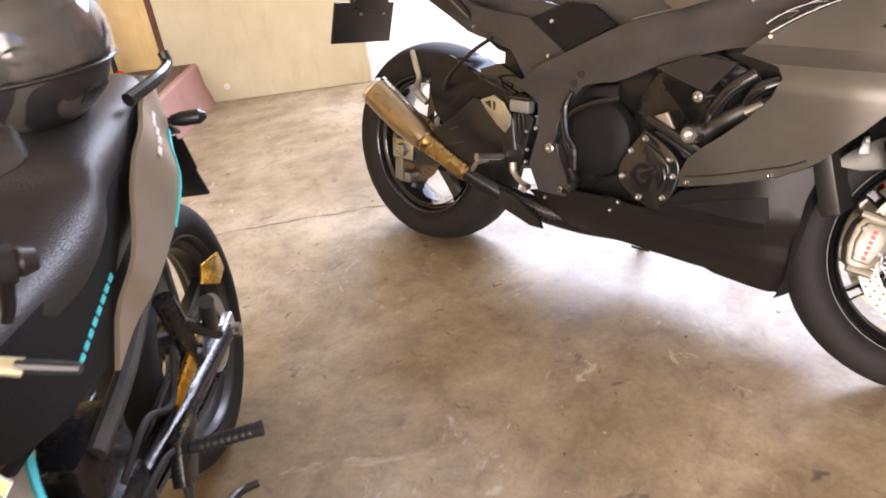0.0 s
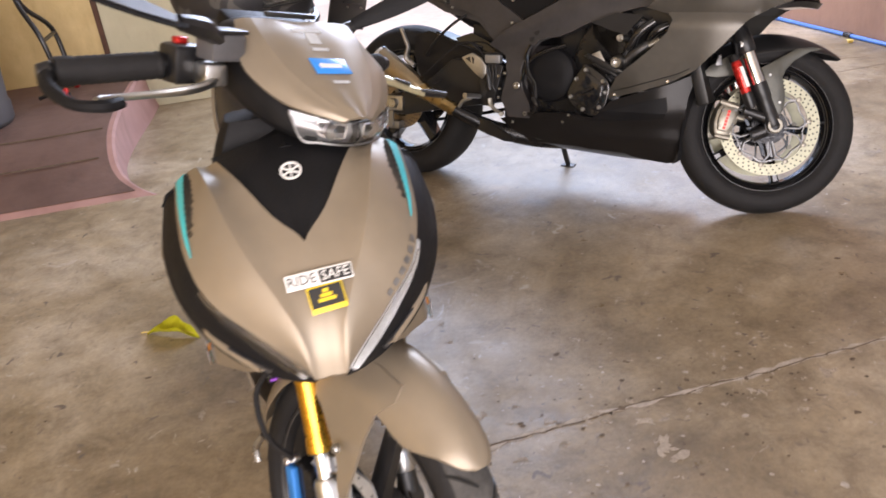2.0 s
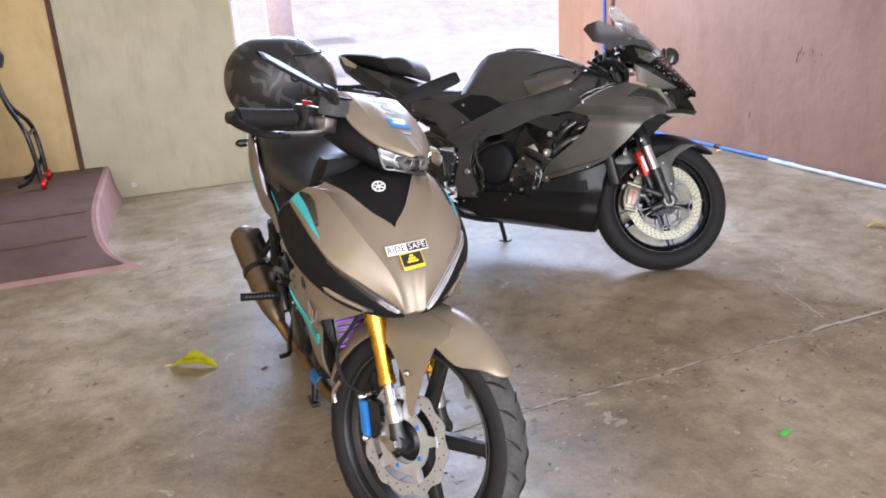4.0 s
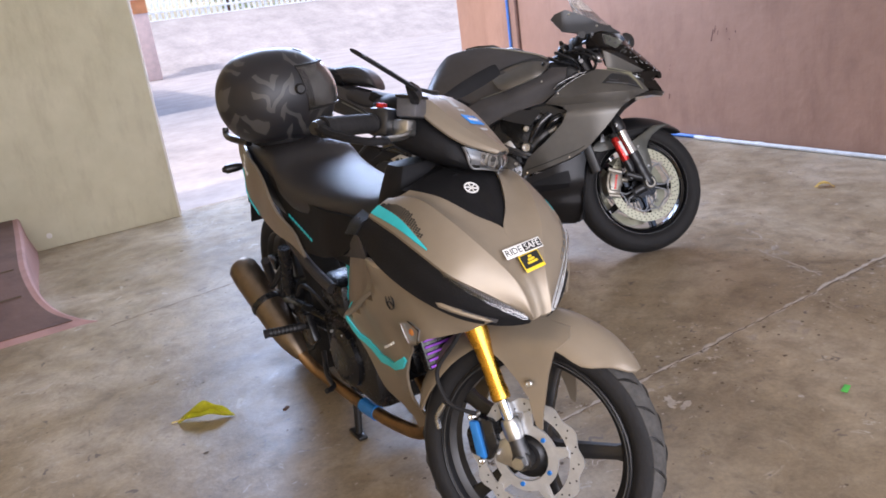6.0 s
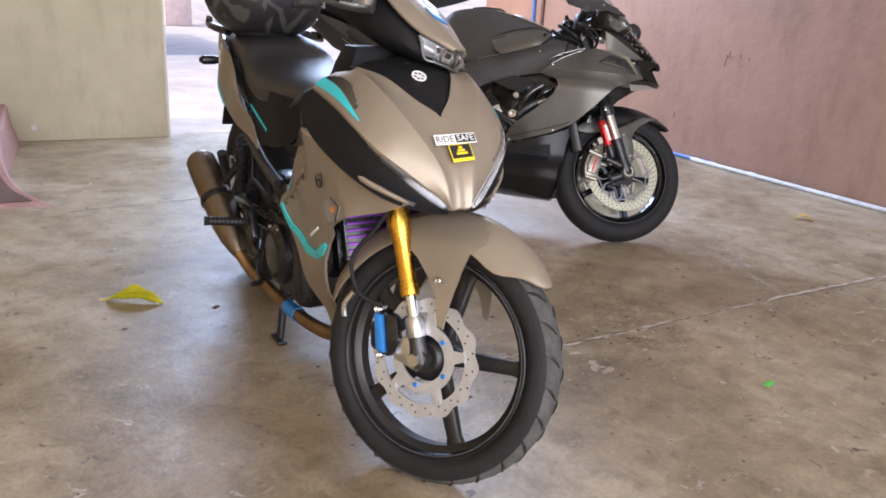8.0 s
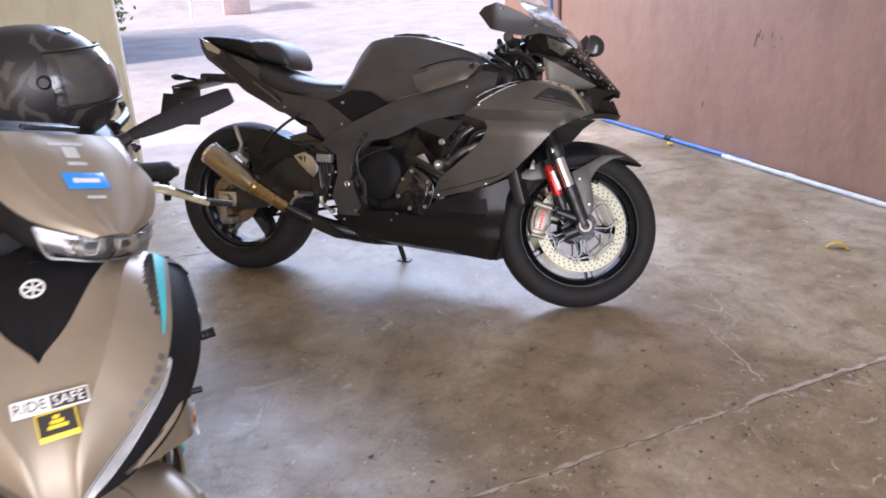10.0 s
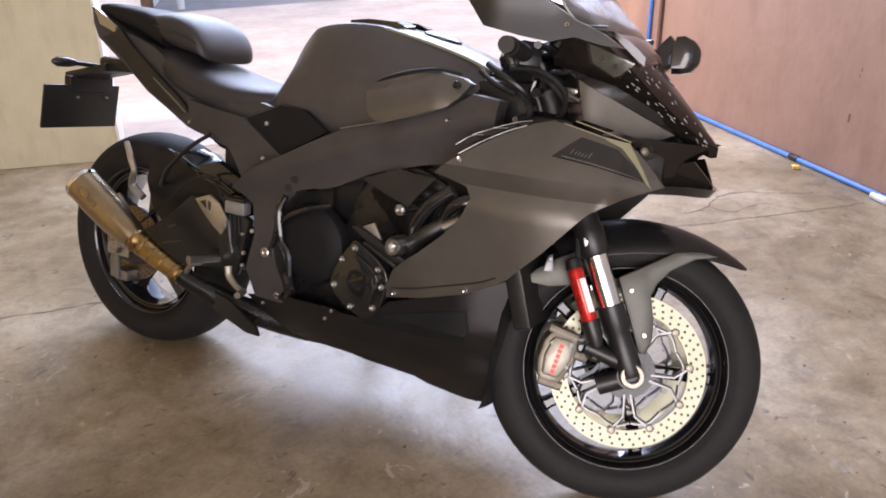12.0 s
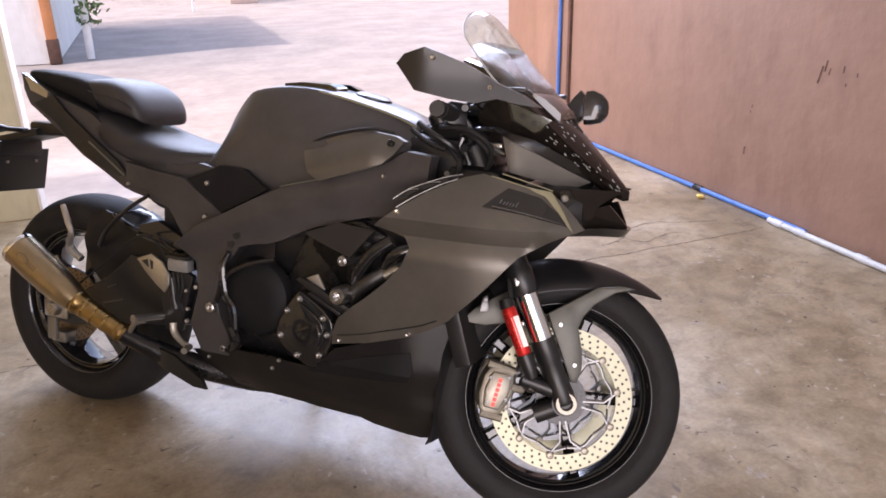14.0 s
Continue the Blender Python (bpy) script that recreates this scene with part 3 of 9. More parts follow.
dr = tagged(part("drain_stub", join(turned([(0.016, 0), (0.018, 0.6), (0.012, 0.7), (0.012, 0.3)], (-1.70, WY + 0.002, 0.085), (-1.70, WY - 0.022, 0.085), 14)), M["wall_white"]), "small white pipe stub in the green wall", "pipe")

# raised red cement ramp
def ramp():
    ys = [2.52, 2.2, 1.9, 1.6, 1.40, 1.25, 1.10, 0.98, 0.88, 0.82]
    zs = [0.232, 0.230, 0.226, 0.210, 0.180, 0.140, 0.090, 0.048, 0.016, -0.004]
    xs = [-1.835, -1.842, -1.850, -1.862, -1.868, -1.862, -1.840, -1.795, -1.720, -1.650]
    foot = [-1.790, -1.805, -1.830, -1.850, -1.852, -1.842, -1.812, -1.762, -1.700, -1.645]
    secs = []
    for y, z, x, f in zip(ys, zs, xs, foot):
        secs.append([Vector((-4.59, y, z)), Vector((-3.0, y, z)), Vector((x - 0.05, y, z)), Vector((x - 0.012, y, z + 0.004)), Vector((x, y, z * 0.96)), Vector((x + (f - x) * 0.25, y, z * 0.5)), Vector((f, y, 0.0)), Vector((f, y, -0.05)), Vector((-4.59, y, -0.05))])
    top = [[Vector((-4.58, q[0].y, q[0].z + 0.003)), Vector((-3.0, q[0].y, q[0].z + 0.003)), Vector((q[2].x + 0.012, q[0].y, q[0].z + 0.004)), Vector((q[2].x + 0.012, q[0].y, q[0].z - 0.01)), Vector((-3.0, q[0].y, q[0].z - 0.01)), Vector((-4.58, q[0].y, q[0].z - 0.01))] for q in secs[:-1]]
    structure("ramp_surface", loft(top, n=3), "ramp_dark", "worn dark red-brown top of the cement ramp", "ramp", True)
    return structure("ramp", loft(secs, n=3), "ramp", "red cement ramp with a curved pink side", "ramp", True)


ramp()
for y, z in ((1.42, 0.1905), (1.16, 0.1185)):
    tagged(part("ramp_groove", tube([(-4.5, y, z), (-3.0, y + 0.02, z), (-2.3, y - 0.01, z), (-1.93, y, z)], 0.0035, 6), M["crack"]), "dark line across the ramp", "groove", kind="structure")


# cracks and joints of the floor
def crack(name, pts, w, m, label, seed, z=0.0012):
    """A thin jagged line along points, with uneven width."""
    rnd = random.Random(seed)
    path = smooth_path([(x, y, 0) for x, y in pts], 8)
    fine = []
    for a, b in zip(path, path[1:]):
        n = max(1, int((b - a).length / 0.02))
        fine += [a.lerp(b, k / n) for k in range(n)]
    bm = bmesh.new()
    prev = None
    off = 0.0
    for i, p in enumerate(fine[:-1]):
        d = (fine[i + 1] - p).normalized()
        s = Vector((-d.y, d.x, 0))
        off = off * 0.75 + rnd.uniform(-1, 1) * 0.006
        h = w * rnd.uniform(0.25, 1.0)
        c = p + s * off
        pr = (bm.verts.new((c + s * h).to_tuple()[:2] + (z,)), bm.verts.new((c - s * h).to_tuple()[:2] + (z,)))
        if prev:
            bm.faces.new((prev[0], pr[0], pr[1], prev[1]))
        prev = pr
    return tagged(part(name, bm, M[m], None, "", False), label, "crack", kind="structure")


crack("floor_joint_near", [(-0.95, -1.325), (-0.8, -1.315), (-0.6, -1.305), (0.6, -1.266), (1.35, -1.262), (2.45, -1.25)], 0.0032, "crack", "dark joint between floor slabs", 3)
crack("floor_joint_edge", [(-0.9, -1.312), (-0.2, -1.286), (0.6, -1.258), (1.4, -1.254), (2.3, -1.244)], 0.011, "crack_pale", "pale chipped edge of the floor joint", 4, 0.0008)
crack("floor_joint_far", [(-1.62, 0.70), (-1.37, 0.737), (-1.10, 0.775), (-0.70, 0.813), (0.2, 0.83), (1.0, 0.85), (2.4, 0.87)], 0.0036, "crack", "dark joint between floor slabs", 5)
crack("floor_crack", [(1.55, 0.98), (1.69, 1.03), (1.80, 1.12), (1.947, 1.142), (2.10, 1.08), (2.27, 1.045)], 0.004, "crack", "fine dark crack in the floor", 6)
crack("floor_crack", [(1.69, 1.03), (1.77, 0.95), (1.92, 1.00), (1.98, 0.96)], 0.003, "crack", "fine dark crack in the floor", 7)
crack("floor_scratch", [(0.83, -0.80), (0.822, -0.864), (0.791, -0.964), (0.748, -1.125), (0.73, -1.20)], 0.005, "crack_pale", "pale scraped line on the floor", 8)
crack("floor_scratch", [(1.02, -0.62), (0.98, -0.72), (0.92, -0.78)], 0.004, "crack_pale", "pale scraped line on the floor", 9)
rnd = random.Random(11)
for k in range(12):
    cx, cy = rnd.uniform(-1.2, 1.4), rnd.uniform(-2.2, 0.6)
    crack("floor_scratch", [(cx, cy), (cx + rnd.uniform(-0.04, 0.04), cy + rnd.uniform(-0.05, 0.05)), (cx + rnd.uniform(-0.09, 0.09), cy + rnd.uniform(-0.09, 0.09))], 0.0018, "crack_pale", "short scratch in the concrete", 20 + k)


def chips():
    """Small chipped spots and grit along the joints."""
    r2 = random.Random(5)
    bm = bmesh.new()
    for k in range(900):
        if k < 500:
            x, y = r2.uniform(-1.2, 2.3), -1.29 + r2.gauss(0, 0.16)
        else:
            x, y = r2.uniform(-2.8, 2.35), r2.uniform(-2.6, 2.4)
        s = r2.uniform(0.0015, 0.0065) * (1.5 if r2.random() < 0.12 else 1.0)
        n = r2.randint(5, 7)
        vs = [bm.verts.new((x + s * r2.uniform(0.6, 1.4) * math.cos(6.283 * i / n), y + s * r2.uniform(0.5, 1.2) * math.sin(6.283 * i / n), 0.0016)) for i in range(n)]
        f = bm.faces.new(vs)
        f.material_index = r2.randint(0, 1)
    return tagged(part("floor_grit", bm, [M["crack"], M["crack_pale"]], None, "", False), "small chips and grit on the floor", "grit", kind="stuff")


chips()


def flakes():
    """Thin pale patches where the floor skin has come away, most of them beside the joint."""
    r5 = random.Random(17)
    spots = [(-0.48, -1.289, 0.026), (-0.346, -1.354, 0.030), (-0.37, -1.475, 0.050), (0.128, -1.335, 0.032), (0.274, -1.406, 0.046), (0.82, -0.933, 0.040), (0.753, -1.059, 0.034), (0.976, -1.315, 0.050), (0.571, -1.369, 0.022), (1.236, -0.191, 0.034), (1.44, 0.20, 0.030), (0.86, -0.86, 0.040), (1.064, -0.549, 0.036)]
    for k in range(150):
        near = r5.random() < 0.5
        spots.append((r5.uniform(-0.9, 1.6), -1.34 + r5.gauss(0, 0.10) if near else r5.uniform(-2.6, 0.4), r5.uniform(0.004, 0.016)))
    bm = bmesh.new()
    bits = [(x + r5.gauss(0, 0.55 * s), y + r5.gauss(0, 0.35 * s), s * r5.uniform(0.12, 0.5)) for x, y, s in spots for k in range(5)]
    for x, y, s in bits:
        turn, n = r5.uniform(0, 6.28), r5.randint(9, 15)
        ring = []
        for i in range(n):
            a = 6.283 * i / n
            rad = s * r5.uniform(0.45, 1.25)
            px, py = rad * math.cos(a) * 1.5, rad * math.sin(a) * 0.7
            ring.append(bm.verts.new((x + px * math.cos(turn) - py * math.sin(turn), y + px * math.sin(turn) + py * math.cos(turn), 0.0011)))
        c = bm.verts.new((x, y, 0.0014))
        for i in range(n):
            bm.faces.new((ring[i], ring[(i + 1) % n], c))
    return tagged(part("floor_flakes", bm, M["flake"], None, "", False), "pale flaked patches on the concrete floor", "flakes", kind="stuff")


flakes()


# loose things on the floor
def leaf(at, label):
    bm = bmesh.new()
    rows = []
    for i in range(15):
        f = i / 14
        w = 0.030 * math.sin(math.pi * f ** 0.7) ** 0.8 * (1 + 0.22 * math.sin(17 * f)) + 0.0008
        lift = 0.003 + 0.010 * math.sin(math.pi * f) ** 2 * (1 + 0.3 * math.sin(9 * f))
        rows.append([bm.verts.new((-0.095 + 0.19 * f, w * v + 0.008 * math.sin(4 * f), lift + 0.034 * abs(v) ** 1.3 * math.sin(math.pi * f) + 0.003 * math.sin(14 * f + 2 * v))) for v in (-1, -0.66, -0.33, 0, 0.33, 0.66, 1)])
    for a, b in zip(rows, rows[1:]):
        for k in range(6):
            bm.faces.new((a[k], a[k + 1], b[k + 1], b[k]))
    bmesh.ops.solidify(bm, geom=bm.faces[:], thickness=0.0008)
    ob = part("fallen_leaf", bm, M["leaf"], m=at)
    part("midrib", tube([(-0.115, 0.002, 0.003), (-0.05, 0.003, 0.013), (0.02, 0.004, 0.020), (0.09, 0.004, 0.007)], [0.0022, 0.0016, 0.0012, 0.0006], 6), M["peel"], ob)
    return tagged(ob, label, "leaf")


leaf(pose(-1.50, -0.490, 0, 0, 0, -28), "curled yellow-green fallen leaf lying on the floor")
tagged(part("paper_chip", moved(box(-0.022, 0.022, -0.009, 0.009, 0, 0.002, 0.0008), pose(0.030, -1.727, 0.001, 0, 0, 20)), M["chip"]), "small bright green paper scrap on the floor", "scrap")
pe = bmesh.new()
rows = [[pe.verts.new((0.05 * math.cos(a) * (1 - 0.3 * abs(v)), 0.022 * v + 0.018 * math.sin(a), 0.004 + 0.014 * math.sin(a) ** 2 + 0.006 * v * v)) for v in (-1, -0.5, 0, 0.5, 1)] for a in [math.pi * k / 10 for k in range(11)]]
for a, b in zip(rows, rows[1:]):
    for k in range(4):
        pe.faces.new((a[k], a[k + 1], b[k + 1], b[k]))
bmesh.ops.solidify(pe, geom=pe.faces[:], thickness=0.002)
tagged(part("fruit_peel", pe, M["peel"], m=pose(1.79, -0.50, 0, 0, 0, -50)), "curled pale yellow fruit peel on the floor", "peel")
stn = bmesh.new()
bmesh.ops.create_icosphere(stn, subdivisions=3, radius=0.022)
for v in stn.verts:
    v.co *= 0.8 + 0.4 * noise.noise(v.co * 60 + Vector((3, 1, 2)))
    v.co.z = v.co.z * 0.7 + 0.012
tagged(part("stone", stn, M["peel"], m=pose(2.377, 1.362, 0)), "small tan stone near the pink wall", "stone")
tagged(part("dry_leaf", moved(box(-0.012, 0.012, -0.007, 0.007, 0, 0.002, 0.0008), pose(-1.27, -0.62, 0.001, 0, 0, 40)), M["rust"]), "tiny dark dry leaf on the floor", "leaf")


# paddock stand leaning at the yellow wall, and a covered bin beside it
def paddock_stand():
    P = thing("paddock_stand", pose(-2.30, 2.02, 0.232, 0, 0, 0), "black tubular motorcycle paddock stand with red wheels leaning on the wall", "stand")
    for s in (0, 1):
        y = 0.30 * s - 0.02
        part("side_tube", tube([(-0.045 + 0.09 * 0, 0.10 + 0.03 * s, 0.74), (0.0, 0.06 + 0.05 * s, 0.52), (0.075, y, 0.36), (0.10, y, 0.16), (0.10, y, 0.05)], 0.014, 10), M["satin_black"], P)
        part("foot", tube([(0.10, y, 0.16), (0.04, y, 0.06), (-0.03, y, 0.03)], 0.012, 8), M["satin_black"], P)
        w = part("wheel", moved(lathe([(0.012, -0.014), (0.030, -0.014), (0.034, -0.008), (0.034, 0.008), (0.030, 0.014), (0.012, 0.014)], 24), pose(0.115, y, 0.035, 0, 0, 90)), M["red"], P, "red plastic wheel")
        part("wheel_cap", turned([(0.012, 0), (0.010, 1)], (0.130, y, 0.035), (0.136, y, 0.035), 12), M["satin_black"], P)
    part("handle", tube([(-0.045, 0.10, 0.73), (-0.065, 0.10, 0.80), (-0.03, 0.115, 0.86), (0.02, 0.13, 0.80), (-0.0, 0.13, 0.73)], 0.014, 10), M["satin_black"], P)
    part("cross_bar", rod((0.08, -0.02, 0.33), (0.08, 0.28, 0.33), 0.011), M["satin_black"], P)
    return P


paddock_stand()
bin_ = thing("storage_drum", pose(-2.66, 1.72, 0.224), "grey plastic drum standing on the red ramp", "drum")
part("drum_body", moved(lathe([(0.0001, 0), (0.24, 0), (0.255, 0.02), (0.26, 0.10), (0.252, 0.12), (0.265, 0.30), (0.255, 0.32), (0.262, 0.55), (0.25, 0.60), (0.24, 0.61)], 40), pose(0, 0, 0, 90, 0, 0)), M["box_grey"], bin_)
part("drum_lid", moved(lathe([(0.262, 0.58), (0.268, 0.60), (0.265, 0.64), (0.22, 0.655), (0.0001, 0.66)], 40), pose(0, 0, 0, 90, 0, 0)), M["dark_metal"], bin_)

# ---- wheels ----
def tyre_mesh(R, w, bead, segs=64):
    prof = []
    for k in range(13):
        a = math.pi * (k / 12 - 0.5)
        y = w * math.sin(a)
        r = bead + 0.35 * (R - bead) + 0.65 * (R - bead) * math.cos(a) ** 0.75 if abs(math.cos(a)) > 1e-6 else bead + 0.35 * (R - bead)
        prof.append((r, y))
    prof = [(bead, -w * 0.72), (bead + 0.006, -w * 0.78), (bead + 0.2 * (R - bead), -w * 0.93)] + prof + [(bead + 0.2 * (R - bead), w * 0.93), (bead + 0.006, w * 0.78), (bead, w * 0.72)]
    return lathe(prof, segs, True)


def rim_mesh(bead, w, segs=64):
    b, h = bead, w * 0.74
    return lathe([(b + 0.004, -h), (b + 0.003, -h - 0.005), (b + 0.0005, -h - 0.006), (b - 0.004, -h - 0.001), (b - 0.008, -h + 0.012), (b - 0.012, -h + 0.014), (b - 0.022, -h * 0.4), (b - 0.022, h * 0.4),
                  (b - 0.012, h - 0.014), (b - 0.008, h - 0.012), (b - 0.004, h + 0.001), (b + 0.0005, h + 0.006), (b + 0.003, h + 0.005), (b + 0.004, h), (b - 0.008, h * 0.5), (b - 0.008, -h * 0.5)], segs, True)


def spoke_mesh(r0, r1, w0, w1, d0, d1, bend=0.0):
    """One spoke along x, tapered, with bevelled edges."""
    secs = []
    for f in (0.0, 0.12, 0.5, 0.88, 1.0):
        x = r0 + (r1 - r0) * f
        flare = 1.0 + 0.5 * max(0, 0.12 - f) / 0.12 + 0.45 * max(0, f - 0.88) / 0.12
        w, d = (w0 + (w1 - w0) * f) * flare, d0 + (d1 - d0) * f
        z = bend * math.sin(math.pi * f)
        secs.append([Vector((x, d * cy, z + w * cz)) for cy, cz in ((-1, -0.55), (-0.7, -1), (0.7, -1), (1, -0.55), (1, 0.55), (0.7, 1), (-0.7, 1), (-1, 0.55))])
    return loft(secs)


def annulus(r0, r1, y0, y1, segs=64, waves=0, amp=0.0):
    bm = bmesh.new()
    rings = []
    for r, y in ((r0, y0), (r1, y0), (r1, y1), (r0, y1)):
        rings.append([bm.verts.new(((r + (amp * math.sin(waves * 2 * math.pi * k / segs) if r == r1 else 0)) * math.cos(2 * math.pi * k / segs), y,
                                    (r + (amp * math.sin(waves * 2 * math.pi * k / segs) if r == r1 else 0)) * math.sin(2 * math.pi * k / segs))) for k in range(segs)])
    for a, b in zip(rings, rings[1:] + rings[:1]):
        for k in range(segs):
            bm.faces.new((a[k], a[(k + 1) % segs], b[(k + 1) % segs], b[k]))
    return bm


def disc_holes(rows, n, y, r=0.0032):
    out = []
    for j, rad in enumerate(rows):
        for k in range(n):
            a = 2 * math.pi * (k + 0.33 * j) / n
            p = Vector((rad * math.cos(a), y, rad * math.sin(a)))
            out.append(turned([(r, 0), (r, 1)], p, p + Vector((0, -0.0006 if y < 0 else 0.0006, 0)), 6))
    return join(*out)


def holes(name, bm, m, parent):
    ob = part(name, bm, m, parent)
    ob["kind"] = "stuff"
    return ob


def wheel(parent, name, m, R, w, bead, n_spokes, hub_r, hub_w, spoke, rim_mat, label, stripe=None, phase=0.0):
    """tyre > rim, stripe, hub, spokes."""
    t = part(name, tyre_mesh(R, w, bead), M["rubber"], parent, label, m=m)
    part("rim", rim_mesh(bead, w), rim_mat, t)
    if stripe:
        part("rim_well", lathe([(bead - 0.024, -w * 0.25), (bead - 0.017, -w * 0.62), (bead - 0.021, -w * 0.58), (bead - 0.027, -w * 0.25)], 64, True), rim_mat, t)
        for sgn in (-1, 1):
            part("rim_stripe", annulus(bead + 0.0008, bead + 0.0020, sgn * (w * 0.74 + 0.0062), sgn * (w * 0.74 + 0.0072)), stripe, t)
    part("hub", lathe([(0.012, -hub_w), (hub_r * 0.8, -hub_w), (hub_r, -hub_w * 0.8), (hub_r * 0.85, 0), (hub_r, hub_w * 0.8), (hub_r * 0.8, hub_w), (0.012, hub_w)], 32), rim_mat, t)
    for k in range(n_spokes):
        for off in spoke.get("pair", (0.0,)):
            sp = spoke_mesh(hub_r * 0.85, bead - 0.016, spoke["w0"], spoke["w1"], spoke["d0"], spoke["d1"], spoke.get("bend", 0))
            part("spoke", moved(sp, pose(0, 0, 0, 0, -(360 * k / n_spokes + phase + off), 0)), rim_mat, t)
    return t

# ---- the sport motorcycle ----
K = thing("sport_motorcycle", pose(0.010, 0.008, 0, -12.5, 0, -44.0),
          "matt graphite full-faired sport motorcycle leaning on its side stand", "motorcycle")
KAX = Vector((-math.sin(radians(25)), 0, math.cos(radians(25))))
KST = Matrix.Translation((0.785, 0, 0)) @ Matrix.Rotation(radians(27), 4, KAX) @ Matrix.Translation((-0.785, 0, 0))
KF = Vector((0.68, 0, 0.295))     # front axle, wheels straight
KR = Vector((-0.74, 0, 0.315))    # rear axle


def kp(name, bm, m="satin_black", label="", parent=None, at=None, smooth=True):
    return part(name, bm, M[m], parent or K, label, smooth, at)


def both(name, make, m="satin_black", label="", at=None, parent=None):
    kp(name, make(), m, label, parent, at)
    return kp(name, mirrored(make()), m, label, parent, at)


def clamp(v, a=0.0, b=1.0):
    return max(a, min(b, v))


# front wheel with its discs, turned to the left on the stand
k_front = wheel(K, "front_wheel", KST @ Matrix.Translation(KF), 0.295, 0.060, 0.214, 5, 0.048, 0.055,
                dict(w0=0.015, w1=0.012, d0=0.024, d1=0.016), M["gloss_black"], "worn sport tyre on a gloss black cast wheel", M["rim_line"])
for sgn in (-1, 1):
    dsc = part("brake_disc", annulus(0.126, 0.163, sgn * 0.068, sgn * 0.0735), M["disc"], k_front, "drilled steel brake disc")
    holes("disc_drilling", disc_holes((0.133, 0.1445, 0.156), 44, sgn * 0.0736), M["black_ink"], k_front)
    part("disc_carrier", annulus(0.030, 0.058, sgn * 0.066, sgn * 0.074, 40), M["dark_metal"], k_front, "black disc carrier")
    for k in range(10):
        a, c = radians(36 * k + 12), radians(36 * (k + (0.30 if k % 2 else -0.30)) + 12)
        bar = tube([(0.050 * math.cos(c), sgn * 0.070, 0.050 * math.sin(c)), (0.098 * math.cos(c), sgn * 0.070, 0.098 * math.sin(c)), (0.127 * math.cos(a), sgn * 0.070, 0.127 * math.sin(a))], [0.0062, 0.0046, 0.0070], 6, smooth=False, flat=0.55)
        part("carrier_arm", bar, M["fork_grey"], k_front)
        part("carrier_web", tube([(0.110 * math.cos(a - 0.30), sgn * 0.070, 0.110 * math.sin(a - 0.30)), (0.118 * math.cos(a), sgn * 0.070, 0.118 * math.sin(a)), (0.110 * math.cos(a + 0.30), sgn * 0.070, 0.110 * math.sin(a + 0.30))], 0.0042, 6, 3, flat=0.6), M["fork_grey"], k_front)
        part("disc_bobbin", turned([(0.0085, 0), (0.0085, 0.9), (0.0055, 1), (0.0030, 1), (0.0030, 0.85)], (0.129 * math.cos(a), sgn * 0.064, 0.129 * math.sin(a)), (0.129 * math.cos(a), sgn * 0.0785, 0.129 * math.sin(a)), 12), M["caliper"], k_front)
part("axle_nut", join(turned([(0.026, 0), (0.026, 0.8), (0.023, 1), (0.015, 1), (0.014, 0.4)], (0, -0.10, 0), (0, -0.136, 0), 28)), M["caliper"], k_front, "bright hollow axle end")
part("axle", rod((0, -0.11, 0), (0, 0.13, 0), 0.016, 16), M["dark_metal"], k_front)
part("valve", rod((0.19, -0.012, 0.03), (0.165, -0.03, 0.028), 0.004, 8), M["alu"], k_front)

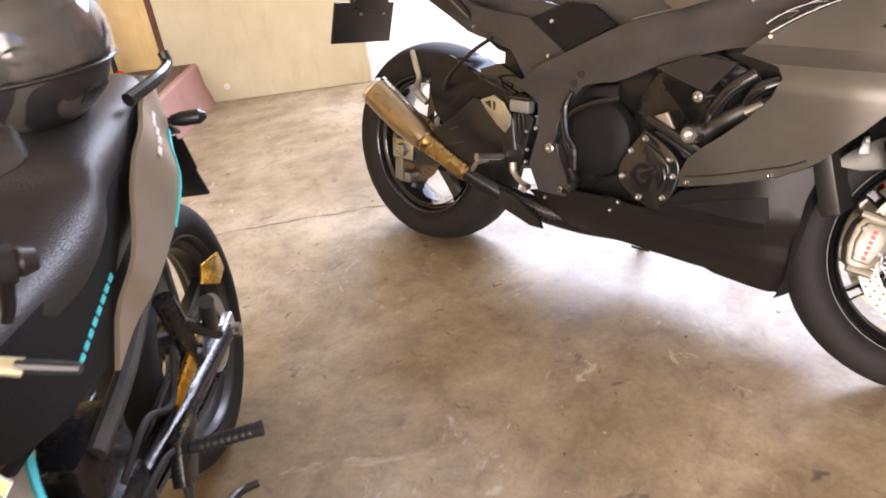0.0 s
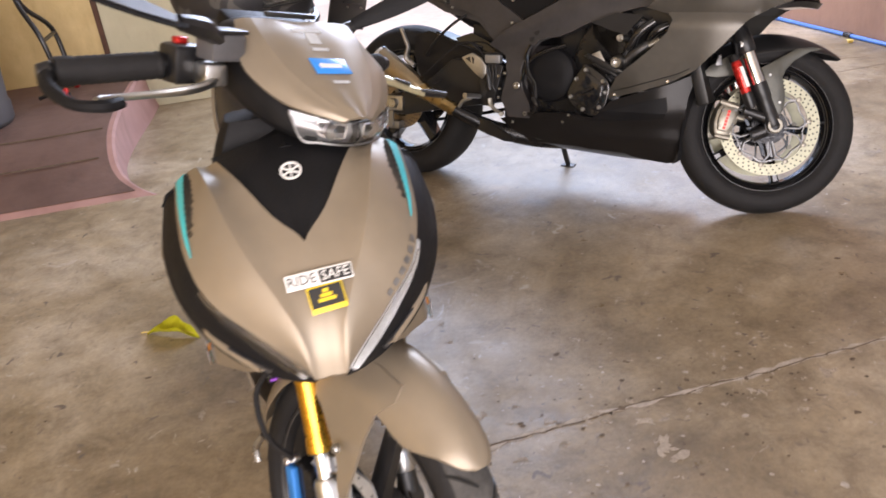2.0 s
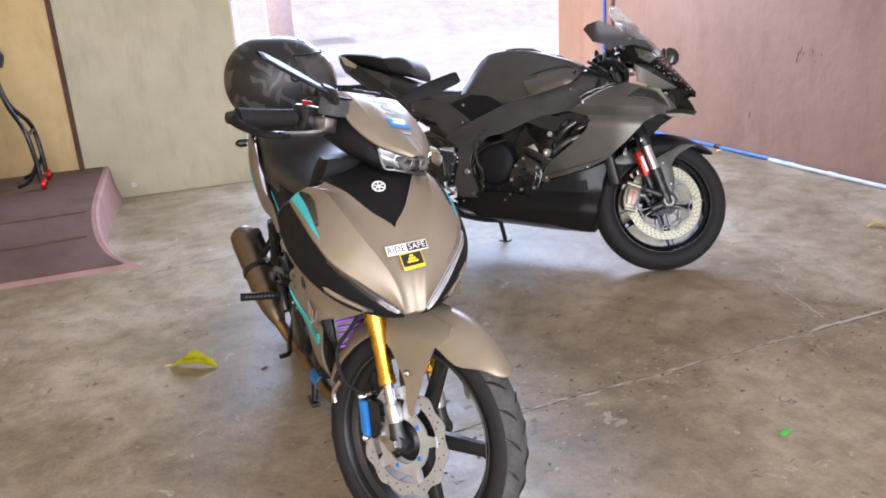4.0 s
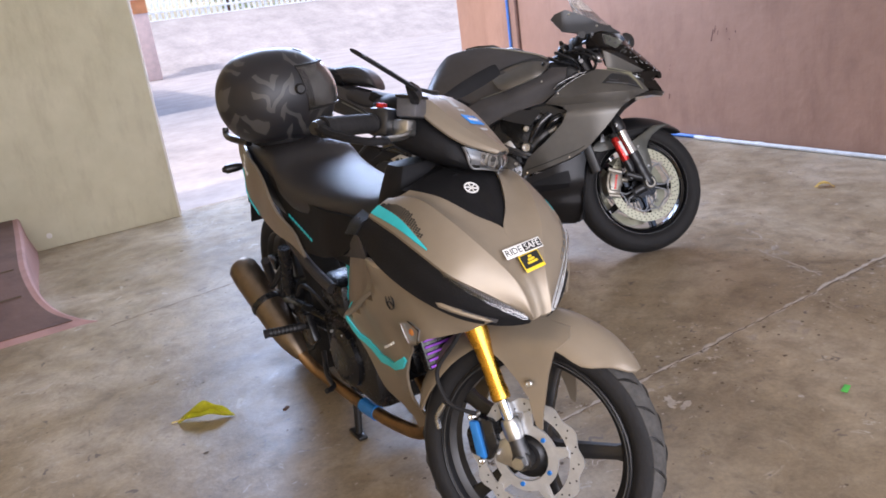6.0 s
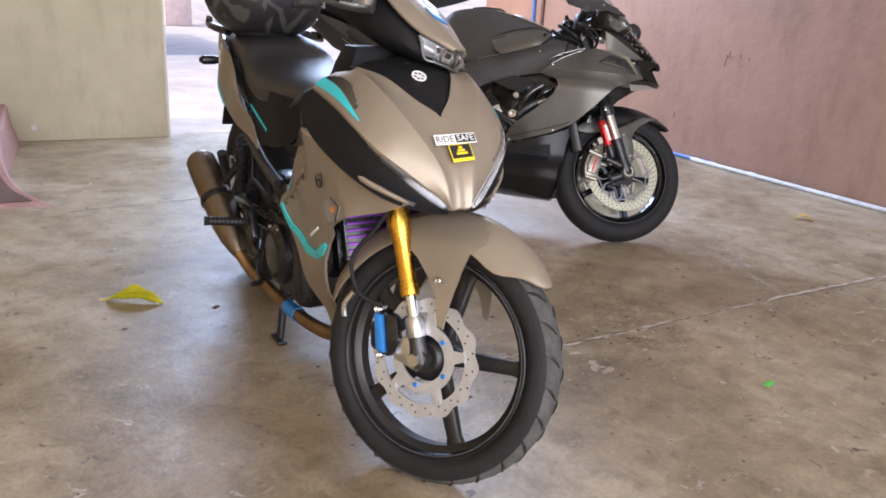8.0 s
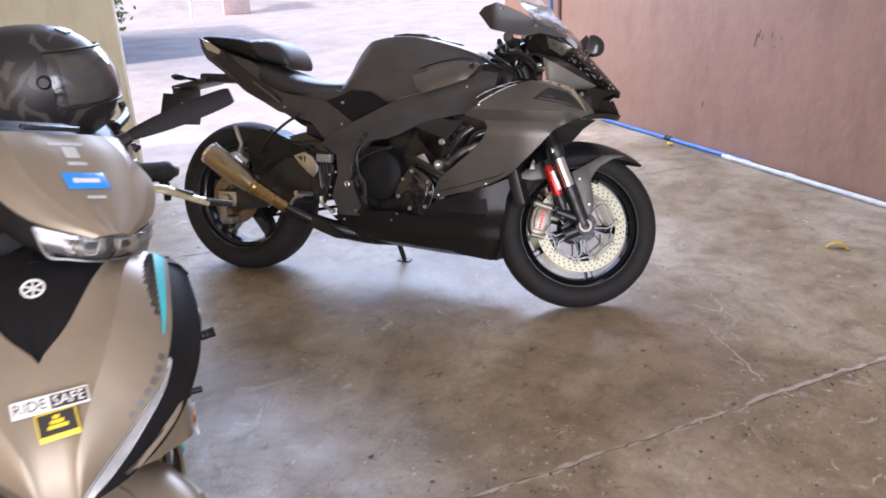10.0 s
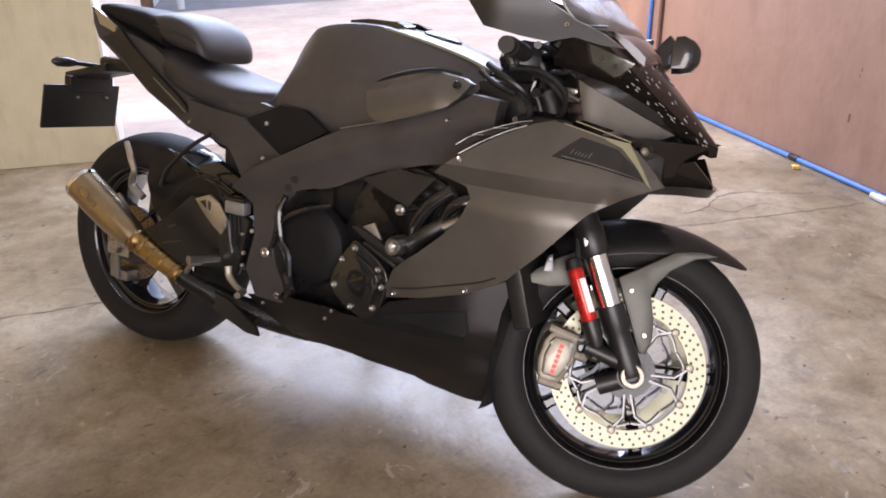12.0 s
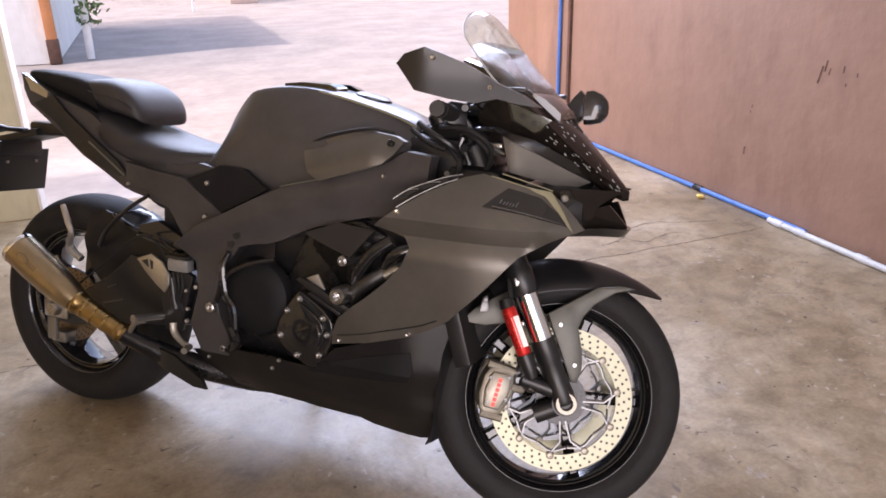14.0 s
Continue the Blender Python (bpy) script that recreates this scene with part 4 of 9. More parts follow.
# fork, red damper reservoirs, calipers, mudguard
FD = KAX
for sgn in (-1, 1):
    foot = KF + Vector((0, sgn * 0.112, 0))
    kp("fork_lower", join(turned([(0.024, -0.02), (0.028, 0.05), (0.0255, 0.3), (0.0245, 0.62), (0.0275, 0.66), (0.0275, 1.0)], foot, foot + FD * 0.150, 24),
                          rod(foot + Vector((0, 0.012 * sgn, 0)), foot - Vector((0, 0.024 * sgn, 0)), 0.030, 20),
                          rod(foot + FD * 0.02, foot + FD * 0.06 + Vector((-0.075, 0, -0.01)), 0.017, 12)), "satin_black", at=KST)
    kp("fork_slider", rod(foot + FD * 0.148, foot + FD * 0.26, 0.0245, 24), "chrome", "chromed fork slider", at=KST)
    kp("fork_upper", turned([(0.027, 0), (0.031, 0.02), (0.031, 0.16), (0.028, 0.18), (0.028, 0.30), (0.031, 0.31), (0.031, 1.0)], foot + FD * 0.255, foot + FD * 0.60, 24), "satin_black", at=KST)
    r0 = foot + FD * 0.075 + Vector((-0.055, sgn * 0.018, 0))
    kp("fork_reservoir", join(turned([(0.012, 0), (0.0165, 0.08), (0.0165, 0.92), (0.013, 1)], r0 + FD * 0.03, r0 + FD * 0.145, 20)), "red", "red anodised fork reservoir", at=KST)
    kp("reservoir_cap", [turned([(0.012, 0), (0.018, 0.4), (0.018, 1)], r0 - FD * 0.02, r0 + FD * 0.035, 16), turned([(0.018, 0), (0.014, 1)], r0 + FD * 0.145, r0 + FD * 0.165, 16)], "satin_black", at=KST)
    kp("reservoir_sticker", moved(box(-0.008, 0.008, -0.0012, 0.0012, 0.0, 0.07), Matrix.Translation(r0 + FD * 0.055 + Vector((0.006, sgn * 0.0150, 0))) @ Matrix.Rotation(radians(-25), 4, "Y")), "white", at=KST)
    # radial caliper behind the leg
    cal = join(plate([(0.492, 0.262), (0.505, 0.248), (0.540, 0.252), (0.566, 0.300), (0.570, 0.345), (0.556, 0.360), (0.512, 0.362), (0.497, 0.340), (0.488, 0.300)], sgn * 0.045, sgn * 0.108, 0.009),
               plate([(0.500, 0.270), (0.535, 0.264), (0.556, 0.305), (0.558, 0.345), (0.515, 0.350), (0.500, 0.310)], sgn * 0.106, sgn * 0.120, 0.006))
    c = kp("brake_caliper", cal, "caliper", "nickel radial brake caliper", at=KST)
    part("caliper_lug", [rod((0.505, sgn * 0.100, 0.366), (0.565, sgn * 0.100, 0.350), 0.010, 10), rod((0.497, sgn * 0.100, 0.255), (0.545, sgn * 0.100, 0.246), 0.010, 10), turned([(0.011, 0), (0.011, 0.7), (0.007, 1)], (0.562, sgn * 0.100, 0.318), (0.590, sgn * 0.100, 0.312), 10)], M["caliper"], c)
    part("bleed_nipple", turned([(0.013, 0), (0.015, 0.2), (0.013, 0.4), (0.015, 0.6), (0.013, 0.8), (0.010, 1)], (0.588, sgn * 0.104, 0.330), (0.612, sgn * 0.112, 0.318), 12), M["bolt_grey"], c, "ribbed adjuster on the caliper")
    marks = [box(-0.004, 0.004, -0.001, 0.001, 0.011 * k, 0.011 * k + 0.008) for k in range(6)]
    part("maker_mark", moved(join(*marks), Matrix.Translation((0.520, sgn * 0.1212, 0.274)) @ Matrix.Rotation(radians(12), 4, "Y")), M["red"], c)
    part("caliper_bolt", [*[bolt((x, sgn * 0.116, z), (0, sgn, 0), 0.007) for x, z in ((0.548, 0.290), (0.552, 0.338), (0.508, 0.284), (0.512, 0.336))]], M["bolt_grey"], c)
    kp("caliper_bracket", rod((0.62, sgn * 0.09, 0.26), (0.67, sgn * 0.10, 0.285), 0.022, 12), "satin_black", at=KST)
    kp("brake_hose", tube([(0.575, sgn * 0.10, 0.365), (0.560, sgn * 0.12, 0.42), (0.540, sgn * 0.13, 0.50), (0.530, sgn * 0.12, 0.56), (0.53, sgn * 0.08, 0.62)], 0.0055, 8), "rubber", at=KST)
    kp("hose_clamp", join(moved(box(-0.016, 0.016, -0.010, 0.010, -0.010, 0.010, 0.003), pose(0.556, sgn * 0.13, 0.555, 0, -20, 0)), bolt((0.546, sgn * 0.14, 0.55), (0, sgn, 0), 0.006)), "alu", at=KST)


def guard_section(a, w, drop, r):
    """A ring across the mudguard at angle a (degrees from straight up, forwards)."""
    out = []
    for k in range(13):
        v = k / 6 - 1
        rad = r - drop * abs(v) ** 2.2
        out.append(Vector((KF.x + rad * math.sin(radians(a)), w * v, KF.z + rad * math.cos(radians(a)))))
    return out + [p - Vector((math.sin(radians(a)), 0, math.cos(radians(a)))) * 0.004 for p in reversed(out)]


kp("mudguard", loft([guard_section(*q) for q in ((-38, 0.055, 0.05, 0.318), (-25, 0.068, 0.065, 0.318), (-8, 0.072, 0.07, 0.320), (8, 0.072, 0.062, 0.322), (20, 0.066, 0.050, 0.326), (30, 0.054, 0.033, 0.331), (38, 0.035, 0.016, 0.337), (43, 0.010, 0.004, 0.341))], n=3), "satin_black", "black front mudguard", at=KST)
for sgn in (-1, 1):
    arm = plate([(0.642, 0.492), (0.690, 0.522), (0.750, 0.561), (0.805, 0.568), (0.838, 0.564), (0.792, 0.552), (0.745, 0.520), (0.722, 0.489), (0.714, 0.465), (0.728, 0.410), (0.730, 0.372), (0.722, 0.342), (0.706, 0.342), (0.684, 0.395), (0.660, 0.448)], sgn * 0.079, sgn * 0.087, 0.003)
    g = kp("mudguard_stay", moved(arm, Matrix.Translation((-0.012, 0, -0.005))), "guard_grey", "matt grey mudguard stay", at=KST)
    kp("guard_flap", plate([(0.434, 0.451), (0.463, 0.482), (0.500, 0.508), (0.535, 0.528), (0.560, 0.500), (0.557, 0.462), (0.529, 0.454), (0.490, 0.446)], sgn * 0.078, sgn * 0.085, 0.003), "guard_grey", "matt grey rear mudguard flap", at=KST)
    kp("hose_bracket", join(plate([(0.470, 0.478), (0.476, 0.512), (0.486, 0.516), (0.492, 0.480)], sgn * 0.122, sgn * 0.130, 0.002), bolt((0.482, sgn * 0.130, 0.505), (0, sgn, 0), 0.007)), "bolt_grey", "small hose bracket", at=KST)
    part("stay_bolt", [*[bolt((x, sgn * 0.087, z), (0, sgn, 0), 0.007) for x, z in ((0.660, 0.464), (0.700, 0.376))]], M["steel"], g)


# rear wheel, swingarm
k_rear = wheel(K, "rear_wheel", Matrix.Translation(KR), 0.315, 0.094, 0.214, 5, 0.055, 0.085,
               dict(w0=0.030, w1=0.024, d0=0.045, d1=0.030), M["gloss_black"], "wide worn sport tyre on a gloss black cast wheel", M["rim_line"], phase=18)
part("brake_disc", annulus(0.060, 0.108, -0.105, -0.100), M["titan_brown"], k_rear, "steel rear brake disc")
holes("disc_drilling", disc_holes((0.083, 0.092, 0.101), 30, -0.1052), M["black_ink"], k_rear)
part("disc_carrier_arm", [*[moved(spoke_mesh(0.04, 0.078, 0.010, 0.008, 0.003, 0.003), pose(0, -0.101, 0, 0, 60 * k, 0)) for k in range(6)]], M["bolt_grey"], k_rear)
part("sprocket", annulus(0.06, 0.098, 0.108, 0.114, 40, 40, 0.004), M["dark_metal"], k_rear)


def swing_side():
    return plate([(-0.80, 0.345), (-0.79, 0.275), (-0.70, 0.268), (-0.52, 0.300), (-0.33, 0.330), (-0.20, 0.350), (-0.17, 0.40), (-0.20, 0.44), (-0.30, 0.455), (-0.40, 0.50), (-0.47, 0.505), (-0.56, 0.430), (-0.66, 0.372)], -0.150, -0.112, 0.010)


both("swingarm", swing_side, "satin_black", "black swingarm")
kp("swingarm_bridge", box(-0.42, -0.22, -0.13, 0.13, 0.37, 0.44, 0.02), "frame_black")
kp("rear_axle_nut", join(turned([(0.022, 0), (0.022, 0.8), (0.018, 1)], KR + Vector((0, -0.148, 0)), KR + Vector((0, -0.178, 0)), 6), box(-0.79, -0.70, -0.158, -0.150, 0.285, 0.345, 0.006)), "steel", "steel axle nut and adjuster block")
kp("rear_caliper", join(box(-0.785, -0.725, -0.145, -0.098, 0.205, 0.240, 0.010), box(-0.785, -0.750, -0.155, -0.142, 0.215, 0.285, 0.006)), "fork_grey", "silver rear brake caliper")
HUG = [0.330 - 0.004 * k for k in range(2)]


def hugger_ring(a, w):
    """A ring across the tyre hugger at angle a, forwards of straight up, flattened on its crown."""
    s, c = math.sin(radians(a)), math.cos(radians(a))
    out = [[Vector((KR.x + (r - 0.050 * abs(v) ** 3) * s, w * v, KR.z + (r - 0.050 * abs(v) ** 3) * c)) for v in [k / 5 - 1 for k in range(11)]] for r in HUG]
    return out[0] + out[1][::-1]


kp("rear_hugger", loft([hugger_ring(*q) for q in ((32, 0.085), (38, 0.104), (52, 0.106), (66, 0.104), (78, 0.100))], n=2), "gloss_black", "glossy black rear tyre hugger")
kp("hugger_side", shell([(-0.662, 0.585), (-0.600, 0.606), (-0.554, 0.594), (-0.479, 0.564), (-0.400, 0.556), (-0.340, 0.524), (-0.345, 0.465), (-0.420, 0.420), (-0.590, 0.395), (-0.640, 0.440), (-0.668, 0.520)], lambda x, z: -0.110 - 0.015 * clamp((0.56 - z) / 0.05), 0.008, 0.025), "belly_black", "black side of the hugger over the swingarm")
kp("hugger_deck", loft([[Vector((x, -0.118, z)), Vector((x, -0.020, z + 0.006)), Vector((x, -0.020, z - 0.004)), Vector((x, -0.118, z - 0.010))] for x, z in ((-0.560, 0.600), (-0.520, 0.586), (-0.479, 0.570), (-0.420, 0.566), (-0.388, 0.560))]), "gloss_black", "shiny black deck of the hugger")
# round gloss tubes, shaped to catch the reflected streaks on the hugger
kp("hugger_edge", [tube(q, 0.0055, 8) for q in (((-0.560, -0.120, 0.600), (-0.479, -0.120, 0.567), (-0.400, -0.122, 0.560), (-0.350, -0.125, 0.545)), ((-0.470, -0.124, 0.556), (-0.410, -0.126, 0.545), (-0.345, -0.126, 0.522)), ((-0.400, -0.126, 0.562), (-0.365, -0.128, 0.540), (-0.335, -0.128, 0.527)))], "gloss_black", "shiny rounded hugger edge, added to catch streaks of reflected light")
kp("swingarm_groove", [tube(q, 0.0022, 6) for q in (((-0.568, -0.154, 0.356), (-0.492, -0.154, 0.377)), ((-0.549, -0.154, 0.402), (-0.515, -0.154, 0.416)))], "bolt_grey", "pale line on the swingarm")
kp("hugger_stay", join(tube([(-0.704, -0.160, 0.614), (-0.680, -0.165, 0.570), (-0.668, -0.165, 0.540), (-0.679, -0.16, 0.497), (-0.640, -0.158, 0.470)], [0.007, 0.009, 0.008, 0.012, 0.010], 8),
                       plate([(-0.80, 0.44), (-0.73, 0.47), (-0.70, 0.44), (-0.69, 0.40), (-0.75, 0.41)], -0.165, -0.155, 0.003)), "alu", "bare aluminium bracket")

# exhaust
can_a, can_b = Vector((-0.735, -0.276, 0.506)), Vector((-0.545, -0.262, 0.385))
kp("exhaust_can", turned([(0.030, 0.0), (0.040, 0.0), (0.045, 0.02), (0.046, 0.30), (0.044, 0.62), (0.038, 0.88), (0.030, 1.0)], can_a, can_b, 28), "titanium", "short brushed titanium exhaust can")
kp("can_mouth", turned([(0.026, 0), (0.026, 1)], can_a - (can_b - can_a) * 0.01, can_a + (can_b - can_a) * 0.02, 20), "black_ink")
gold_b = Vector((-0.405, -0.235, 0.310))
gd = gold_b - can_b
kp("exhaust_neck", turned([(0.031, 0), (0.0325, 0.03), (0.0325, 0.06), (0.0295, 0.09), (0.0280, 0.16), (0.0288, 0.17), (0.0288, 0.22), (0.0276, 0.23), (0.0268, 0.36), (0.0276, 0.37), (0.0276, 0.41), (0.0262, 0.42), (0.0252, 0.58), (0.0260, 0.59), (0.0260, 0.63), (0.0248, 0.64), (0.0240, 0.84), (0.0262, 0.86), (0.0262, 0.93), (0.0225, 0.96), (0.0225, 1.0)], can_b, gold_b, 28), "brass", "gold heat-tinted exhaust neck with beaded rings")
cu = (can_b - can_a).normalized()
cs = cu.cross(Vector((0, 0, 1))).normalized()
if cs.y > 0:
    cs = -cs
cv = cs.cross(cu)
kp("can_rim", turned([(0.0405, 0), (0.0465, 0.2), (0.0475, 0.6), (0.0460, 1.0)], can_a - cu * 0.004, can_a + cu * 0.010, 28), "chrome", "bright rolled rim of the exhaust can")
kp("can_mark", [tube([can_a + cu * (0.055 + 0.018 * math.cos(radians(a))) + (cs * 0.92 + cv * 0.38).normalized() * 0.0462 + (cv * 0.92 - cs * 0.38).normalized() * 0.011 * math.sin(radians(a)) - (cs * 0.92 + cv * 0.38).normalized() * 0.0013 * math.sin(radians(a)) ** 2 for a in range(0, 361, 30)], 0.0009, 5),
                *[rod(can_a + cu * (0.078 + 0.008 * k) + (cs * 0.92 + cv * 0.38).normalized() * 0.0455 - (cv * 0.92 - cs * 0.38).normalized() * 0.007, can_a + cu * (0.078 + 0.008 * k) + (cs * 0.92 + cv * 0.38).normalized() * 0.0455 + (cv * 0.92 - cs * 0.38).normalized() * 0.007, 0.0011, 5) for k in range(4)]], "titan_brown", "stamped mark on the exhaust can")
kp("exhaust_pipe", tube([gold_b - gd * 0.05, (-0.34, -0.20, 0.275), (-0.25, -0.15, 0.235), (-0.12, -0.09, 0.21), (0.02, -0.05, 0.21)], [0.022, 0.026, 0.032, 0.036, 0.036], 14), "dark_metal", "dark exhaust link pipe")
kp("exhaust_shield", shell([(-0.45, 0.285), (-0.38, 0.30), (-0.26, 0.275), (-0.17, 0.225), (-0.16, 0.205), (-0.20, 0.205), (-0.30, 0.235)], lambda x, z: -0.215 - 0.3 * min(0, x + 0.3), 0.008, 0.03), "satin_black", "black exhaust heat shield")


# frame spars
def spar_y(x, z):
    return -0.176 - 0.010 * clamp((0.55 - z) / 0.2) - 0.012 * clamp(1 - abs((z - 0.64 - 0.34 * (x + 0.1)) / 0.05))


def spar():
    o = [(-0.290, 0.560), (-0.221, 0.615), (-0.158, 0.645), (-0.052, 0.699), (0.026, 0.733), (0.101, 0.753), (0.201, 0.778), (0.297, 0.811), (0.345, 0.842), (0.41, 0.835), (0.40, 0.77), (0.353, 0.735), (0.300, 0.694),
         (0.270, 0.690), (0.228, 0.680), (0.185, 0.667), (0.140, 0.655), (0.100, 0.641), (0.065, 0.625), (0.033, 0.609), (-0.009, 0.593), (-0.060, 0.586), (-0.098, 0.573), (-0.118, 0.555), (-0.134, 0.531), (-0.150, 0.504), (-0.158, 0.478), (-0.160, 0.450), (-0.157, 0.428), (-0.142, 0.390), (-0.118, 0.350), (-0.104, 0.315), (-0.115, 0.295), (-0.200, 0.295), (-0.235, 0.36), (-0.215, 0.45), (-0.225, 0.52)]
    return shell(o, spar_y, 0.045, 0.018)


both("frame_spar", spar, "frame_black", "black painted alloy frame spar")
both("spar_hole", lambda: [turned([(0.010, 0), (0.011, 1)], (x, -0.17, z), (x, spar_y(x, z) - 0.0012, z), 16) for x, z in ((-0.100, 0.605), (-0.120, 0.551 + 0.03))], "black_ink", "dark hole in the frame spar")
both("spar_rim", lambda: tube([(x, spar_y(x, z) + 0.003, z) for x, z in ((-0.150, 0.400), (-0.158, 0.440), (-0.158, 0.478), (-0.135, 0.531), (-0.098, 0.573))], 0.0045, 8), "frame_black", "rounded inner edge of the spar")
both("frame_bolt", lambda: [bolt((-0.17, -0.188, 0.413), (0, -1, 0), 0.018, 0.010), bolt((-0.133, -0.185, 0.311), (0, -1, 0), 0.011), bolt((-0.215, -0.178, 0.40), (0, -1, 0), 0.008), bolt((-0.225, -0.178, 0.455), (0, -1, 0), 0.008),
                                 bolt((0.30, -0.19, 0.785), (0, -1, 0), 0.006)], "steel", "steel frame bolt")
kp("pivot_plate", box(-0.24, -0.14, -0.15, 0.15, 0.28, 0.56, 0.015), "frame_black")

# engine
eng = kp("engine_block", box(-0.13, 0.22, -0.150, 0.150, 0.235, 0.46, 0.03), "dark_metal", "dark cast engine block")
part("cylinder_block", moved(box(-0.10, 0.12, -0.150, 0.150, 0.0, 0.24, 0.02), pose(0.10, 0, 0.43, 0, 22, 0)), M["dark_metal"], eng)
part("sump", box(0.0, 0.20, -0.10, 0.10, 0.19, 0.26, 0.03), M["dark_metal"], eng)
part("clutch_cover", turned([(0.098, 0), (0.098, 0.30), (0.092, 0.62), (0.076, 0.85), (0.050, 0.97), (0.020, 1.0)], (-0.045, -0.150, 0.455), (-0.045, -0.192, 0.455), 40), M["matt_black"], eng, "domed black clutch cover")
TIMING = [(p.x, p.z) for p in smooth_path([(x, 0, z) for x, z in ((0.099, 0.500), (0.161, 0.466), (0.190, 0.433), (0.189, 0.391), (0.168, 0.333), (0.132, 0.319), (0.067, 0.350), (0.038, 0.390), (0.064, 0.452), (0.099, 0.500))], 4)[:-1]]
part("timing_cover", plate(TIMING, -0.203, -0.145, 0.008), M["gloss_black"], eng, "glossy black engine side cover")
part("cover_face", [plate([(x * 0.70 + 0.118 * 0.30, z * 0.70 + 0.408 * 0.30) for x, z in TIMING], -0.209, -0.200, 0.005), rod((0.098, -0.205, 0.400), (0.140, -0.212, 0.420), 0.006, 8), tube([(0.150, -0.206, 0.365), (0.165, -0.210, 0.395), (0.158, -0.208, 0.420)], 0.004, 8)], M["gloss_black"], eng)
part("cover_bolt", [bolt((x, -0.203, z), (0, -1, 0), 0.010, 0.008) for x, z in ((0.103, 0.480), (0.070, 0.447), (0.168, 0.443), (0.052, 0.384), (0.100, 0.342), (0.160, 0.352), (0.180, 0.405))], M["steel"], eng, "bright cover bolt")
part("hanger", [plate([(0.095, 0.528), (0.112, 0.536), (0.245, 0.480), (0.238, 0.466), (0.200, 0.470)], -0.216, -0.196, 0.004), plate([(0.130, 0.500), (0.140, 0.505), (0.225, 0.466), (0.218, 0.458)], -0.220, -0.200, 0.003)], M["satin_black"], eng, "black engine hanger bar")
part("hanger_plate", plate([(0.112, 0.530), (0.150, 0.546), (0.178, 0.500), (0.150, 0.508)], -0.205, -0.198, 0.002), M["alu"], eng, "bare metal hanger plate")
part("crank_edge", tube([(-0.118, -0.186, 0.560), (-0.132, -0.190, 0.520), (-0.120, -0.192, 0.455), (-0.098, -0.190, 0.420), (-0.092, -0.190, 0.345)], [0.008, 0.010, 0.010, 0.012, 0.010], 10), M["gloss_black"], eng, "glossy casting edge behind the frame")
part("water_pump", join(turned([(0.035, 0), (0.035, 0.7), (0.02, 1)], (0.22, -0.12, 0.47), (0.22, -0.175, 0.48), 20), tube([(0.22, -0.17, 0.47), (0.25, -0.19, 0.52), (0.30, -0.19, 0.56), (0.36, -0.15, 0.60)], 0.018, 12)), M["cast_grey"], eng, "grey water pump and hose union")
part("cylinder_cover", moved(box(-0.09, 0.10, -0.165, 0.165, 0.0, 0.06, 0.015), pose(0.19, 0, 0.63, 0, 22, 0)), M["dark_metal"], eng)
kp("mounting_bolt", [turned([(0.022, 0), (0.022, 0.8), (0.017, 1), (0.010, 1), (0.010, 0.6)], (0.220, -0.19, 0.509), (0.220, -0.238, 0.509), 18), bolt((0.225, -0.226, 0.590), (0, -1, 0), 0.011, 0.010), rod((0.225, -0.12, 0.590), (0.225, -0.226, 0.590), 0.012)], "steel", "steel engine mounting bolt")
# dark box added to block the view through the engine gap
kp("gap_filler", box(-0.04, 0.36, -0.125, 0.125, 0.50, 0.73, 0.03), "satin_black")
kp("radiator", moved(box(-0.02, 0.02, -0.17, 0.17, -0.16, 0.16, 0.006), pose(0.46, 0, 0.53, 0, -18, 0)), "black_ink")
kp("engine_hose", [tube([(0.02, -0.19, 0.56), (-0.05, -0.20, 0.54), (-0.12, -0.19, 0.50), (-0.15, -0.19, 0.43)], 0.007, 8), tube([(-0.1, -0.19, 0.37), (-0.08, -0.20, 0.345), (-0.10, -0.19, 0.32)], 0.012, 8), tube([(0.235, -0.17, 0.515), (0.250, -0.195, 0.560), (0.285, -0.200, 0.610), (0.330, -0.190, 0.645)], 0.016, 12), tube([(0.300, -0.17, 0.560), (0.335, -0.19, 0.610), (0.375, -0.18, 0.630)], 0.018, 12)], "gloss_black")
kp("hose_union", [rod((0.318, -0.196, 0.565), (0.350, -0.186, 0.585), 0.012, 12), rod((0.385, -0.185, 0.610), (0.395, -0.180, 0.640), 0.011, 12)], "caliper", "bright hose union in the fairing opening")
kp("inner_panel", shell([(0.10, 0.655), (0.31, 0.685), (0.41, 0.65), (0.36, 0.56), (0.24, 0.46), (0.20, 0.50), (0.10, 0.60)], lambda x, z: -0.150, 0.01, 0.05), "satin_black")
kp("inner_cover", shell([(0.115, 0.64), (0.20, 0.672), (0.295, 0.665), (0.262, 0.625), (0.245, 0.60), (0.19, 0.615)], lambda x, z: -0.215 + 0.25 * (z - 0.64), 0.006, 0.03), "satin_black", "small black inner duct panel")


# fairing
def flank(x, z):
    w = 0.272 - 0.62 * max(0.0, z - 0.705) - 0.17 * max(0.0, 0.66 - z)
    w -= 0.020 * math.exp(-((z - 0.672) / 0.022) ** 2)
    w -= 1.55 * max(0.0, x - 0.50) ** 2 + 0.5 * max(0.0, x - 0.66)
    w -= 0.25 * max(0.0, 0.30 - x) * clamp((0.5 - z) / 0.1)
    return -w


